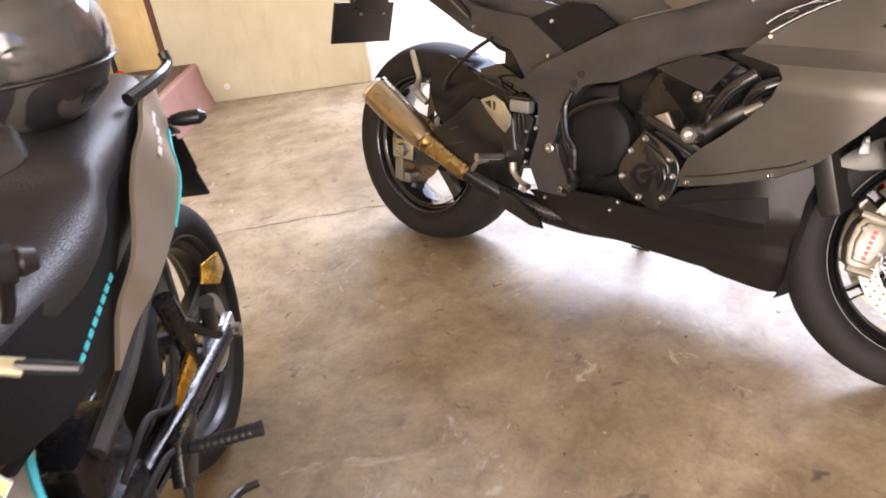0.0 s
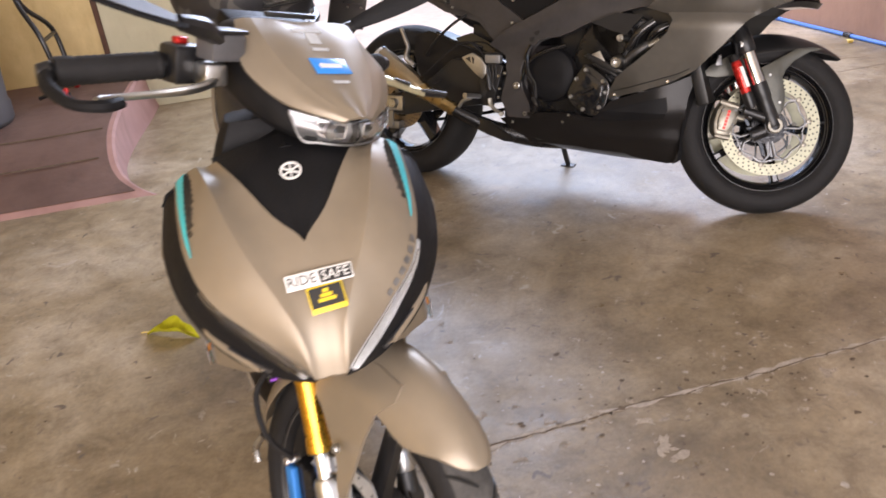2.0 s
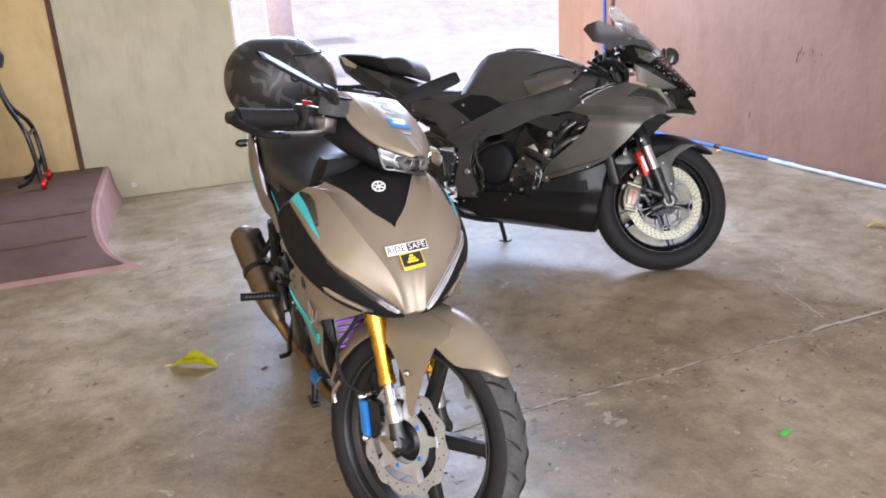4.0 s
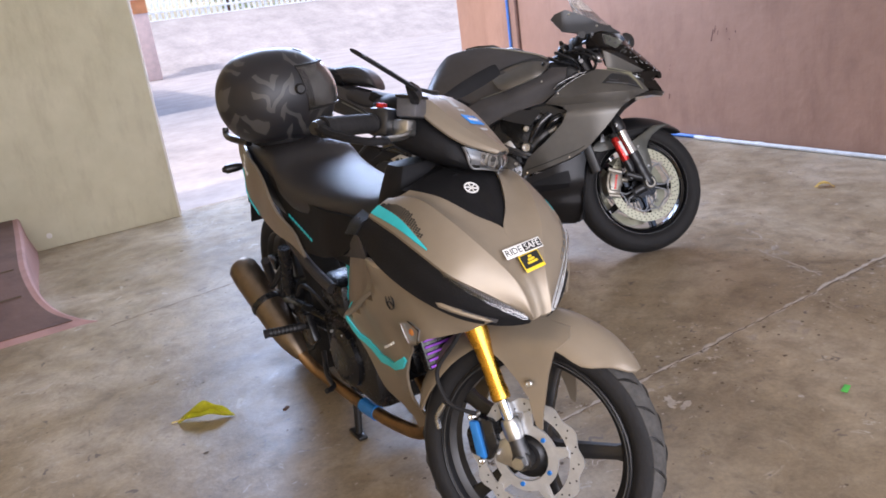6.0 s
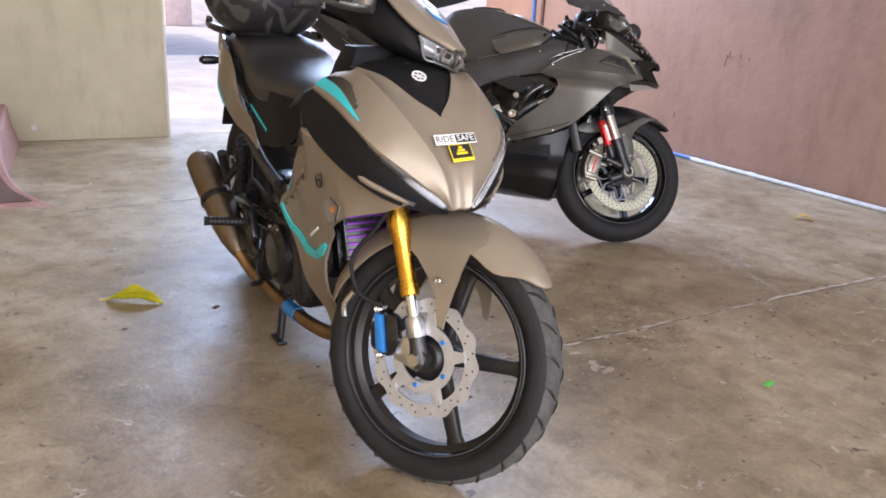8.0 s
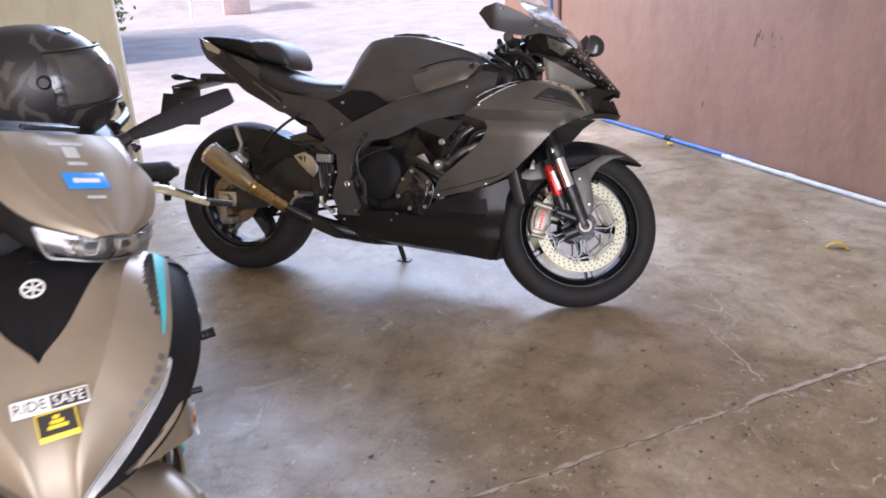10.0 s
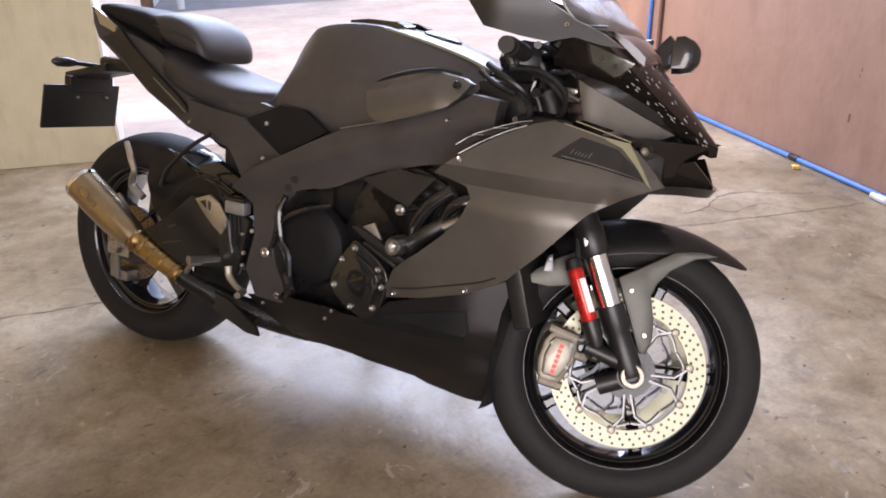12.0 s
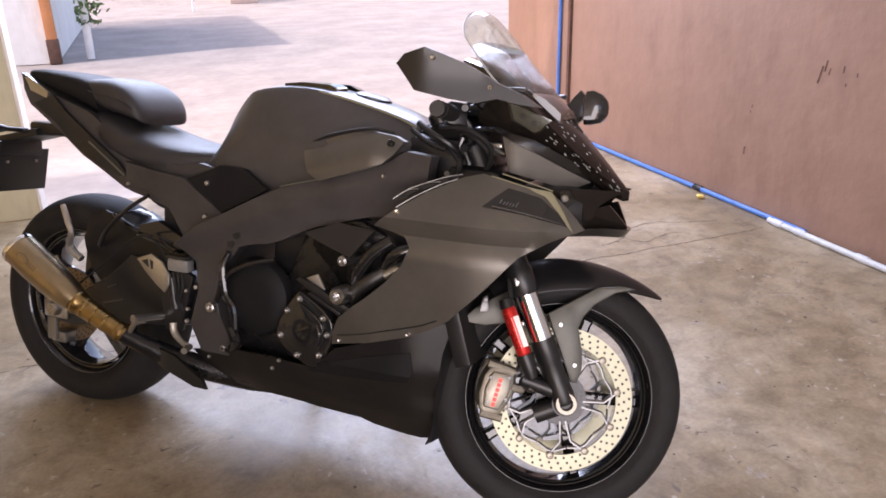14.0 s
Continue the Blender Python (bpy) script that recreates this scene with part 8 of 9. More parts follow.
# brake fluid box on the right
sp("fluid_box", moved(box(-0.022, 0.022, -0.028, 0.028, -0.016, 0.022, 0.005), pose(0.292, -0.150, 0.962, 0, 0, 6)), "box_grey", "grey brake fluid box", at=BAR_R)
sp("fluid_lid", moved(box(-0.024, 0.024, -0.030, 0.030, 0.0, 0.006, 0.002), pose(0.292, -0.150, 0.984, 0, 0, 6)), "satin_black", at=BAR_R)
for pts, tip in (([(0.390, -0.160, 0.985), (0.412, -0.200, 1.005), (0.428, -0.245, 1.014)], -1), ([(0.255, 0.125, 0.965), (0.262, 0.142, 0.990), (0.274, 0.164, 1.010)], 1)):
    sp("mirror_stalk", tube(pts, [0.008, 0.015, 0.010], 8), "satin_black", at=SST)
    ends = ((0.433, -0.236, 1.011), (0.406, -0.395, 1.058)) if tip < 0 else ((0.270, 0.160, 1.008), (0.354, 0.309, 1.106))
    p0, p1 = Vector(ends[0]), Vector(ends[1])
    d = (p1 - p0).normalized()
    nrm = Vector((0.42, 0.18, 0.89) if tip < 0 else (0.72, -0.66, 0.20)).normalized()
    nrm = (nrm - d * nrm.dot(d)).normalized()
    sd = d.cross(nrm).normalized()
    secs = []
    for f, w in ((0.0, 0.010), (0.12, 0.018), (0.4, 0.026), (0.7, 0.028), (0.94, 0.024), (1.0, 0.018)) if tip < 0 else ((0.0, 0.008), (0.12, 0.012), (0.4, 0.017), (0.7, 0.018), (0.95, 0.016), (1.0, 0.012)):
        c = p0.lerp(p1, f)
        secs.append([c + sd * w + nrm * 0.0015, c + sd * w * 0.6 + nrm * 0.0035, c - sd * w * 0.6 + nrm * 0.0035, c - sd * w + nrm * 0.0015, c - sd * w - nrm * 0.0015, c - sd * w * 0.6 - nrm * 0.0035, c + sd * w * 0.6 - nrm * 0.0035, c + sd * w - nrm * 0.0015])
    mir = sp("mirror", loft(secs, n=2), "matt_black", "slim black mirror", at=SST)
    if tip < 0:
        # thin grey sheet puts the pale reflection on this mirror alone
        glass_m = loft([[p0.lerp(p1, f) + sd * w + nrm * 0.0036, p0.lerp(p1, f) - sd * w + nrm * 0.0036, p0.lerp(p1, f) - sd * w + nrm * 0.0044, p0.lerp(p1, f) + sd * w + nrm * 0.0044] for f, w in ((0.08, 0.010), (0.4, 0.020), (0.7, 0.022), (0.94, 0.017))])
        part("mirror_glass", glass_m, M["box_grey"], mir, "grey sheet for the pale reflection in the mirror glass")

# leg shields
LEGW = [(0.687, 0.623, 0.090), (0.655, 0.630, 0.120), (0.600, 0.660, 0.155), (0.441, 0.720, 0.205), (0.485, 0.607, 0.170), (0.518, 0.566, 0.168), (0.416, 0.470, 0.145), (0.320, 0.206, 0.085), (-0.050, 0.575, 0.128), (0.150, 0.550, 0.166), (0.250, 0.400, 0.134), (0.300, 0.640, 0.184)]


def leg_y(x, z):
    d = (x - 0.342) * -0.50 + (z - 0.616) * 0.866
    rear = clamp((0.365 - x) / 0.03) * (0.024 * clamp(d / 0.010) + 0.22 * max(0.0, d))
    return -idw(LEGW, x, z) + rear


pair("leg_shield", lambda: shell([(0.690, 0.622), (0.640, 0.648), (0.560, 0.686), (0.500, 0.708), (0.441, 0.724), (0.380, 0.700), (0.300, 0.672), (0.200, 0.648), (0.100, 0.622), (-0.050, 0.592), (-0.030, 0.555), (0.060, 0.520), (0.110, 0.470), (0.150, 0.420), (0.220, 0.310), (0.290, 0.205), (0.330, 0.195), (0.352, 0.250), (0.375, 0.340), (0.395, 0.420), (0.420, 0.470), (0.470, 0.520), (0.560, 0.568), (0.640, 0.595)], leg_y, 0.006, 0.025), "bronze", "matt bronze leg shield")
pair("shield_ridge", lambda: tube([(x, leg_y(x, z) - 0.002, z) for x, z in ((0.690, 0.624), (0.620, 0.658), (0.540, 0.694), (0.470, 0.716), (0.425, 0.722))], [0.003, 0.008, 0.010, 0.010, 0.004], 8), "bronze")
pair("shield_bevel", lambda: tube([(x, leg_y(x - 0.004, z - 0.008) + 0.001, z) for x, z in ((0.352, 0.620), (0.300, 0.590), (0.230, 0.549), (0.160, 0.509), (0.100, 0.474))], [0.004, 0.007, 0.008, 0.008, 0.004], 8), "bronze", "bevelled step across the leg shield")
pair("leg_stripe", lambda: shell([(0.112, 0.510), (0.128, 0.520), (0.170, 0.450), (0.250, 0.415), (0.330, 0.422), (0.398, 0.464), (0.408, 0.458), (0.388, 0.432), (0.330, 0.403), (0.245, 0.392), (0.155, 0.432)], lambda x, z: leg_y(x, z) - 0.004, 0.004, 0.03), "cyan", "cyan leg shield stripe")
pair("leg_stripe", lambda: shell([(-0.055, 0.595), (-0.035, 0.592), (0.050, 0.530), (0.060, 0.500), (0.045, 0.505), (-0.02, 0.56)], lambda x, z: leg_y(x, z) - 0.004, 0.004, 0.03), "cyan", "cyan leg shield stripe")
pair("side_signal", lambda: shell([(0.480, 0.580), (0.508, 0.592), (0.540, 0.584), (0.530, 0.556), (0.498, 0.548)], lambda x, z: leg_y(x, z) - 0.003, 0.006, 0.02), "lamp_silver", "small indicator under a clear cover")
pair("signal_bulb", lambda: turned([(0.008, 0), (0.008, 0.6), (0.004, 1)], (0.512, leg_y(0.512, 0.572) - 0.001, 0.572), (0.512, leg_y(0.512, 0.572) - 0.008, 0.572), 12), "orange", "amber bulb")
pair("signal_lens", lambda: shell([(0.474, 0.582), (0.508, 0.597), (0.546, 0.586), (0.534, 0.552), (0.494, 0.543)], lambda x, z: leg_y(x, z) - 0.010, 0.003, 0.02), "lens")
pair("side_badge", lambda: moved(join(annulus(0.016, 0.020, 0, 0.002, 28), *[moved(box(-0.0015, 0.0015, 0.0, 0.002, 0.003, 0.017), pose(0, 0, 0, 0, 120 * k, 0)) for k in range(3)]), Matrix.Translation((0.430, leg_y(0.430, 0.618) - 0.003, 0.618))), "dark_metal", "round dark side badge")
pair("shield_mark", lambda: [*[moved(box(-0.006, 0.006, -0.001, 0.001, -0.003, 0.003), Matrix.Translation((x, leg_y(x, z) - 0.003, z)) @ pose(0, 0, 0, 0, -28, 0)) for x, z in ((0.30, 0.455), (0.315, 0.462), (0.33, 0.470), (0.345, 0.478), (0.36, 0.487))]], "white", "pale lettering bars")
pair("upper_side_cover", lambda: patch([(0.362, 0.182, 0.795), (0.30, 0.160, 0.772), (0.22, 0.120, 0.735), (0.12, 0.100, 0.700), (-0.03, 0.098, 0.660)], [(0.420, 0.206, 0.722), (0.36, 0.186, 0.702), (0.27, 0.146, 0.668), (0.12, 0.112, 0.628), (-0.05, 0.102, 0.596)], 0.006, 1.0, normal=(0.1, 1, 0.2)), "frame_black", "dark inner shield cover")
sp("inner_shield", loft([[Vector((x + dx * d, y * w, z)) for dx, y in ((1, -0.9), (1, 0.9), (0.6, 1), (-0.6, 1), (-1, 0.85), (-1, -0.85), (-0.6, -1), (0.6, -1))] for x, z, w, d in ((0.405, 0.60, 0.13, 0.05), (0.395, 0.65, 0.15, 0.06), (0.375, 0.72, 0.145, 0.055), (0.368, 0.79, 0.128, 0.046), (0.365, 0.850, 0.105, 0.042), (0.360, 0.885, 0.085, 0.034))], n=2), "matt_black", "black inner leg shield")
sp("tunnel_cover", loft([oval(x, z, w, h, 2.8, 20) for x, z, w, h in ((0.36, 0.70, 0.10, 0.07), (0.25, 0.66, 0.10, 0.08), (0.10, 0.64, 0.105, 0.09), (-0.05, 0.64, 0.11, 0.09))]), "matt_black", "black centre tunnel cover")
sp("key_surround", turned([(0.018, 0), (0.016, 1)], (0.326, -0.07, 0.83), (0.311, -0.07, 0.835), 16), "gloss_black")

# seat and tail
sp("seat", pad([(0.185, 0.752, 0.020, 0.050), (0.150, 0.772, 0.040, 0.085), (0.05, 0.778, 0.050, 0.112), (-0.08, 0.778, 0.052, 0.128), (-0.20, 0.790, 0.055, 0.138), (-0.285, 0.815, 0.055, 0.138), (-0.335, 0.850, 0.055, 0.132), (-0.45, 0.865, 0.050, 0.128), (-0.60, 0.870, 0.045, 0.110), (-0.70, 0.868, 0.035, 0.080), (-0.725, 0.862, 0.02, 0.05)]), "leather", "black vinyl dual seat")
TAILW = [(-0.62, 0.82, 0.130), (-0.50, 0.74, 0.158), (-0.35, 0.68, 0.158), (-0.20, 0.60, 0.140), (-0.72, 0.84, 0.095), (-0.40, 0.80, 0.150)]
pair("tail_panel", lambda: shell([(-0.74, 0.850), (-0.72, 0.815), (-0.64, 0.765), (-0.57, 0.700), (-0.47, 0.645), (-0.30, 0.602), (-0.17, 0.568), (-0.22, 0.625), (-0.30, 0.685), (-0.36, 0.745), (-0.43, 0.800), (-0.52, 0.840), (-0.62, 0.862)], lambda x, z: -idw(TAILW, x, z), 0.008, 0.025), "bronze", "matt bronze tail panel")
pair("tail_mark", lambda: [*[moved(box(-0.007, 0.007, -0.001, 0.001, -0.006, 0.006), Matrix.Translation((x, -idw(TAILW, x, z) - 0.002, z)) @ pose(0, 0, 0, 0, 40, 0)) for x, z in ((-0.500, 0.775), (-0.520, 0.787), (-0.540, 0.797), (-0.560, 0.806), (-0.580, 0.813))]], "white", "pale lettering bars")
pair("tail_stripe", lambda: shell([(-0.640, 0.765), (-0.570, 0.700), (-0.470, 0.645), (-0.475, 0.652), (-0.565, 0.708), (-0.632, 0.772)], lambda x, z: -idw(TAILW, x, z) - 0.003, 0.004, 0.03), "cyan")
pair("seat_side_cover", lambda: shell([(0.16, 0.735), (0.02, 0.735), (-0.20, 0.740), (-0.34, 0.780), (-0.40, 0.790), (-0.33, 0.705), (-0.24, 0.640), (-0.17, 0.580), (-0.05, 0.592), (0.06, 0.620), (0.13, 0.660)], lambda x, z: -0.128 + 0.03 * clamp((x) / 0.2), 0.01, 0.03), "matt_black", "dark side cover below the seat")
pair("cover_mark", lambda: [*[moved(box(-0.007, 0.007, -0.001, 0.001, -0.004, 0.004), Matrix.Translation((-0.115 - 0.020 * k, -0.130, 0.632 + 0.006 * k)) @ pose(0, 0, 0, 0, 15, 0)) for k in range(8)]], "cyan", "cyan lettering bars")
sp("tail_core", loft([oval(x, z, w, h, 3, 20) for x, z, w, h in ((-0.74, 0.835, 0.085, 0.02), (-0.62, 0.80, 0.115, 0.045), (-0.45, 0.74, 0.135, 0.07), (-0.25, 0.68, 0.12, 0.07), (-0.05, 0.66, 0.11, 0.06))]), "satin_black")
sp("tail_light", box(-0.755, -0.735, -0.06, 0.06, 0.825, 0.85, 0.005), "red_lens", "red tail light")
pair("grab_rail", lambda: tube([(-0.52, -0.125, 0.862), (-0.60, -0.150, 0.872), (-0.67, -0.150, 0.878), (-0.68, -0.145, 0.900)], [0.012, 0.012, 0.010, 0.010], 10), "satin_black", "black grab handle")
pair("rear_indicator", lambda: join(rod((-0.70, -0.08, 0.765), (-0.715, -0.125, 0.762), 0.007), turned([(0.010, 0), (0.015, 0.3), (0.015, 0.8), (0.006, 1)], (-0.71, -0.11, 0.763), (-0.725, -0.175, 0.760), 12)), "satin_black", "small rear indicator")
sp("rear_mudguard", [moved(box(-0.18, 0.0, -0.07, 0.07, -0.006, 0.006, 0.004), pose(-0.70, 0, 0.80, 0, -35, 0)), moved(box(-0.20, 0.0, -0.06, 0.06, -0.005, 0.005, 0.004), pose(-0.84, 0, 0.69, 0, -62, 0))], "satin_black", "black rear mudguard")
pl2 = sp("number_plate", moved(box(-0.003, 0.003, -0.07, 0.07, -0.045, 0.045, 0.002), pose(-0.860, 0, 0.64, 0, 22, 0)), "satin_black", "small dark number plate")

# engine, exhaust, rear wheel
eng2 = sp("engine_block", box(-0.20, 0.13, -0.115, 0.115, 0.185, 0.40, 0.03), "dark_metal", "black cast engine block")
part("cylinder", moved(box(-0.01, 0.17, -0.075, 0.075, -0.06, 0.07, 0.02), pose(0.12, 0, 0.36, 0, -15, 0)), M["dark_metal"], eng2)
part("upper_case", box(-0.22, -0.05, -0.10, 0.10, 0.38, 0.50, 0.03), M["dark_metal"], eng2)
part("cooling_fin", [*[moved(box(0.02 + 0.016 * k, 0.026 + 0.016 * k, -0.085, 0.085, -0.068, 0.078, 0.001), pose(0.12, 0, 0.36, 0, -15, 0)) for k in range(8)]], M["dark_metal"], eng2)
for sgn in (-1, 1):
    part("side_cover", join(turned([(0.085, 0), (0.085, 0.5), (0.072, 0.85), (0.05, 1.0)], (-0.03 if sgn < 0 else -0.05, sgn * 0.11, 0.30), (-0.03 if sgn < 0 else -0.05, sgn * 0.145, 0.30), 28)), M["dark_metal"], eng2, "round black engine cover")
    part("cover_bolt", [*[bolt((-0.04 + 0.08 * math.cos(a), sgn * 0.13, 0.30 + 0.08 * math.sin(a)), (0, sgn, 0), 0.006) for a in (0.3, 1.2, 2.2, 3.2, 4.2, 5.2)]], M["steel"], eng2)
sp("radiator", moved(box(-0.015, 0.015, -0.11, 0.11, -0.08, 0.08, 0.005), pose(0.40, 0, 0.50, 0, -20, 0)), "dark_metal", "black radiator behind the front wheel")
sp("guard_slat", [*[moved(box(0.014, 0.020, -0.105, 0.105, -0.075 + 0.015 * k, -0.069 + 0.015 * k, 0.001), pose(0.40, 0, 0.50, 0, -20, 0)) for k in range(11)]], "violet", "violet slatted radiator guard")
sp("exhaust_header", tube([(0.20, -0.03, 0.33), (0.31, -0.05, 0.27), (0.30, -0.075, 0.195), (0.16, -0.09, 0.160), (-0.02, -0.10, 0.145), (-0.18, -0.105, 0.140), (-0.30, -0.13, 0.165), (-0.37, -0.165, 0.235)], 0.0185, 14), "header", "bronze heat-tinted header pipe")
sp("header_band", tube([(0.06, -0.096, 0.150), (0.02, -0.098, 0.147), (-0.02, -0.10, 0.145)], 0.0215, 14), "blue", "blue heat-tinted pipe section")
sp("exhaust_can", turned([(0.022, 0), (0.030, 0.06), (0.040, 0.16), (0.048, 0.30), (0.050, 0.86), (0.047, 0.96), (0.036, 1.0), (0.022, 1.0), (0.022, 0.95)], (-0.345, -0.150, 0.205), (-0.640, -0.205, 0.455), 24), "titan_brown", "brown titanium exhaust can")
sp("can_clamp", turned([(0.0515, 0), (0.053, 0.2), (0.053, 0.8), (0.0515, 1)], (-0.50, -0.179, 0.336), (-0.515, -0.182, 0.349), 24), "dark_metal")
sp("can_bracket", rod((-0.49, -0.13, 0.36), (-0.45, -0.10, 0.48), 0.012), "satin_black")
s_rear = wheel(S, "rear_wheel", Matrix.Translation(SR), 0.296, 0.060, 0.214, 5, 0.050, 0.060, dict(w0=0.018, w1=0.015, d0=0.022, d1=0.014), M["satin_black"], "rear road tyre on a black five-spoke wheel", phase=30)
part("brake_disc", annulus(0.065, 0.105, -0.078, -0.074, 60, 10, 0.003), M["steel"], s_rear, "steel rear brake disc")
part("sprocket", annulus(0.05, 0.085, 0.080, 0.085, 80, 40, 0.003), M["steel"], s_rear)
for sgn in (-1, 1):
    sw = sp("swingarm", tube([(-0.20, sgn * 0.085, 0.335), (-0.40, sgn * 0.100, 0.325), (-0.66, sgn * 0.105, 0.305)], [0.026, 0.026, 0.022], 12, flat=1.0), "dark_metal", "dark tubular swingarm")
    part("axle_block", box(-0.70, -0.62, sgn * 0.105 - 0.012, sgn * 0.105 + 0.012, 0.285, 0.328, 0.005), M["alu"], sw)
    part("axle_nut", turned([(0.016, 0), (0.016, 1)], (-0.655, sgn * 0.117, 0.305), (-0.655, sgn * 0.140, 0.305), 6), M["steel"], sw)
    sp("pillion_peg", join(tube([(-0.42, sgn * 0.11, 0.50), (-0.46, sgn * 0.14, 0.44), (-0.50, sgn * 0.155, 0.40)], 0.012, 8), turned([(0.013, 0), (0.015, 0.1), (0.015, 1)], (-0.49, sgn * 0.15, 0.42), (-0.445, sgn * 0.175, 0.505), 12)), "satin_black", "folded black pillion footrest")
    fp = sp("footpeg", turned([(0.010, 0), (0.012, 0.12), (0.0115, 0.2), (0.0125, 0.9), (0.014, 1)], (-0.265, sgn * 0.145, 0.330), (-0.285, sgn * 0.268, 0.338), 14), "rubber", "ribbed black footpeg")
    part("peg_rib", [*[turned([(0.0138, 0), (0.0138, 1)], Vector((-0.268, sgn * 0.165, 0.331)).lerp(Vector((-0.284, sgn * 0.262, 0.338)), f), Vector((-0.268, sgn * 0.165, 0.331)).lerp(Vector((-0.284, sgn * 0.262, 0.338)), f + 0.05), 12) for f in (0.0, 0.12, 0.24, 0.36, 0.48, 0.60, 0.72, 0.84)]], M["satin_black"], fp)
    part("peg_hanger", plate([(-0.33, 0.36), (-0.24, 0.37), (-0.20, 0.30), (-0.25, 0.27), (-0.30, 0.31)], sgn * 0.125, sgn * 0.148, 0.004), M["dark_metal"], fp)
    sp("frame_rail", tube([(-0.10, sgn * 0.10, 0.48), (-0.25, sgn * 0.105, 0.52), (-0.42, sgn * 0.105, 0.60), (-0.60, sgn * 0.095, 0.72)], 0.016, 10), "frame_black")
    sp("shock_absorber", join(tube([(-0.45 + 0.012 * k * 0.5, sgn * 0.118 + 0.020 * math.sin(k * 1.57), 0.40 + 0.005 * k) for k in range(1, 2)] + [(-0.44, sgn * 0.118, 0.42), (-0.42, sgn * 0.118, 0.50)], 0.012, 8, smooth=False), turned([(0.02, 0), (0.02, 1)], (-0.45, sgn * 0.118, 0.38), (-0.41, sgn * 0.118, 0.54), 14)), "dark_metal")
sp("chain_guard", [plate([(-0.70, 0.475), (-0.60, 0.500), (-0.575, 0.47), (-0.66, 0.42), (-0.71, 0.43)], 0.118, 0.126, 0.003), plate([(-0.48, 0.425), (-0.40, 0.415), (-0.31, 0.40), (-0.31, 0.375), (-0.42, 0.375), (-0.49, 0.395)], 0.118, 0.128, 0.003)], "gold", "gold chain guard and sprocket cover")
sp("chain", tube([(-0.655, 0.083, 0.393), (-0.40, 0.083, 0.385), (-0.16, 0.083, 0.36), (-0.13, 0.083, 0.32), (-0.16, 0.083, 0.285), (-0.40, 0.083, 0.25), (-0.655, 0.083, 0.217)], 0.007, 6, smooth=False), "dark_metal", "oily drive chain")
sp("gear_lever", join(tube([(-0.23, 0.135, 0.285), (-0.19, 0.15, 0.24), (-0.17, 0.155, 0.225)], 0.007, 8), rod((-0.20, 0.150, 0.225), (-0.20, 0.212, 0.226), 0.009), rod((-0.235, 0.14, 0.285), (-0.15, 0.148, 0.12), 0.0035)), "satin_black", "black gear lever")
sp("side_stand", tube([(-0.14, 0.12, 0.225), (-0.25, 0.135, 0.155), (-0.37, 0.145, 0.110), (-0.40, 0.180, 0.105)], [0.011, 0.010, 0.009, 0.008], 8), "satin_black", "folded black side stand")
sp("centre_stand", join(*[tube([(-0.13, s * 0.075, 0.20), (-0.12, s * 0.085, 0.10), (-0.108, s * 0.098, 0.010)], [0.013, 0.012, 0.011], 10) for s in (-1, 1)], *[box(-0.15, -0.075, s * 0.10 - 0.014, s * 0.10 + 0.014, 0.0, 0.012, 0.004) for s in (-1, 1)], rod((-0.125, -0.09, 0.13), (-0.125, 0.09, 0.13), 0.010)), "satin_black", "black centre stand on the floor")
sp("rear_caliper", box(-0.70, -0.63, -0.095, -0.060, 0.40, 0.445, 0.008), "dark_metal")
sp("brake_pedal", tube([(-0.22, -0.12, 0.25), (-0.14, -0.15, 0.215), (-0.06, -0.165, 0.215), (-0.04, -0.195, 0.218)], 0.008, 8), "satin_black", "black brake pedal")
sp("wiring_loom", [tube([(-0.10, 0.12, 0.42), (-0.20, 0.13, 0.45), (-0.30, 0.125, 0.40), (-0.38, 0.12, 0.46)], 0.006, 8), tube([(-0.05, 0.12, 0.36), (-0.18, 0.14, 0.38), (-0.27, 0.13, 0.33)], 0.005, 8), tube([(-0.1, -0.12, 0.42), (-0.25, -0.13, 0.46), (-0.35, -0.125, 0.40)], 0.006, 8)], "rubber")


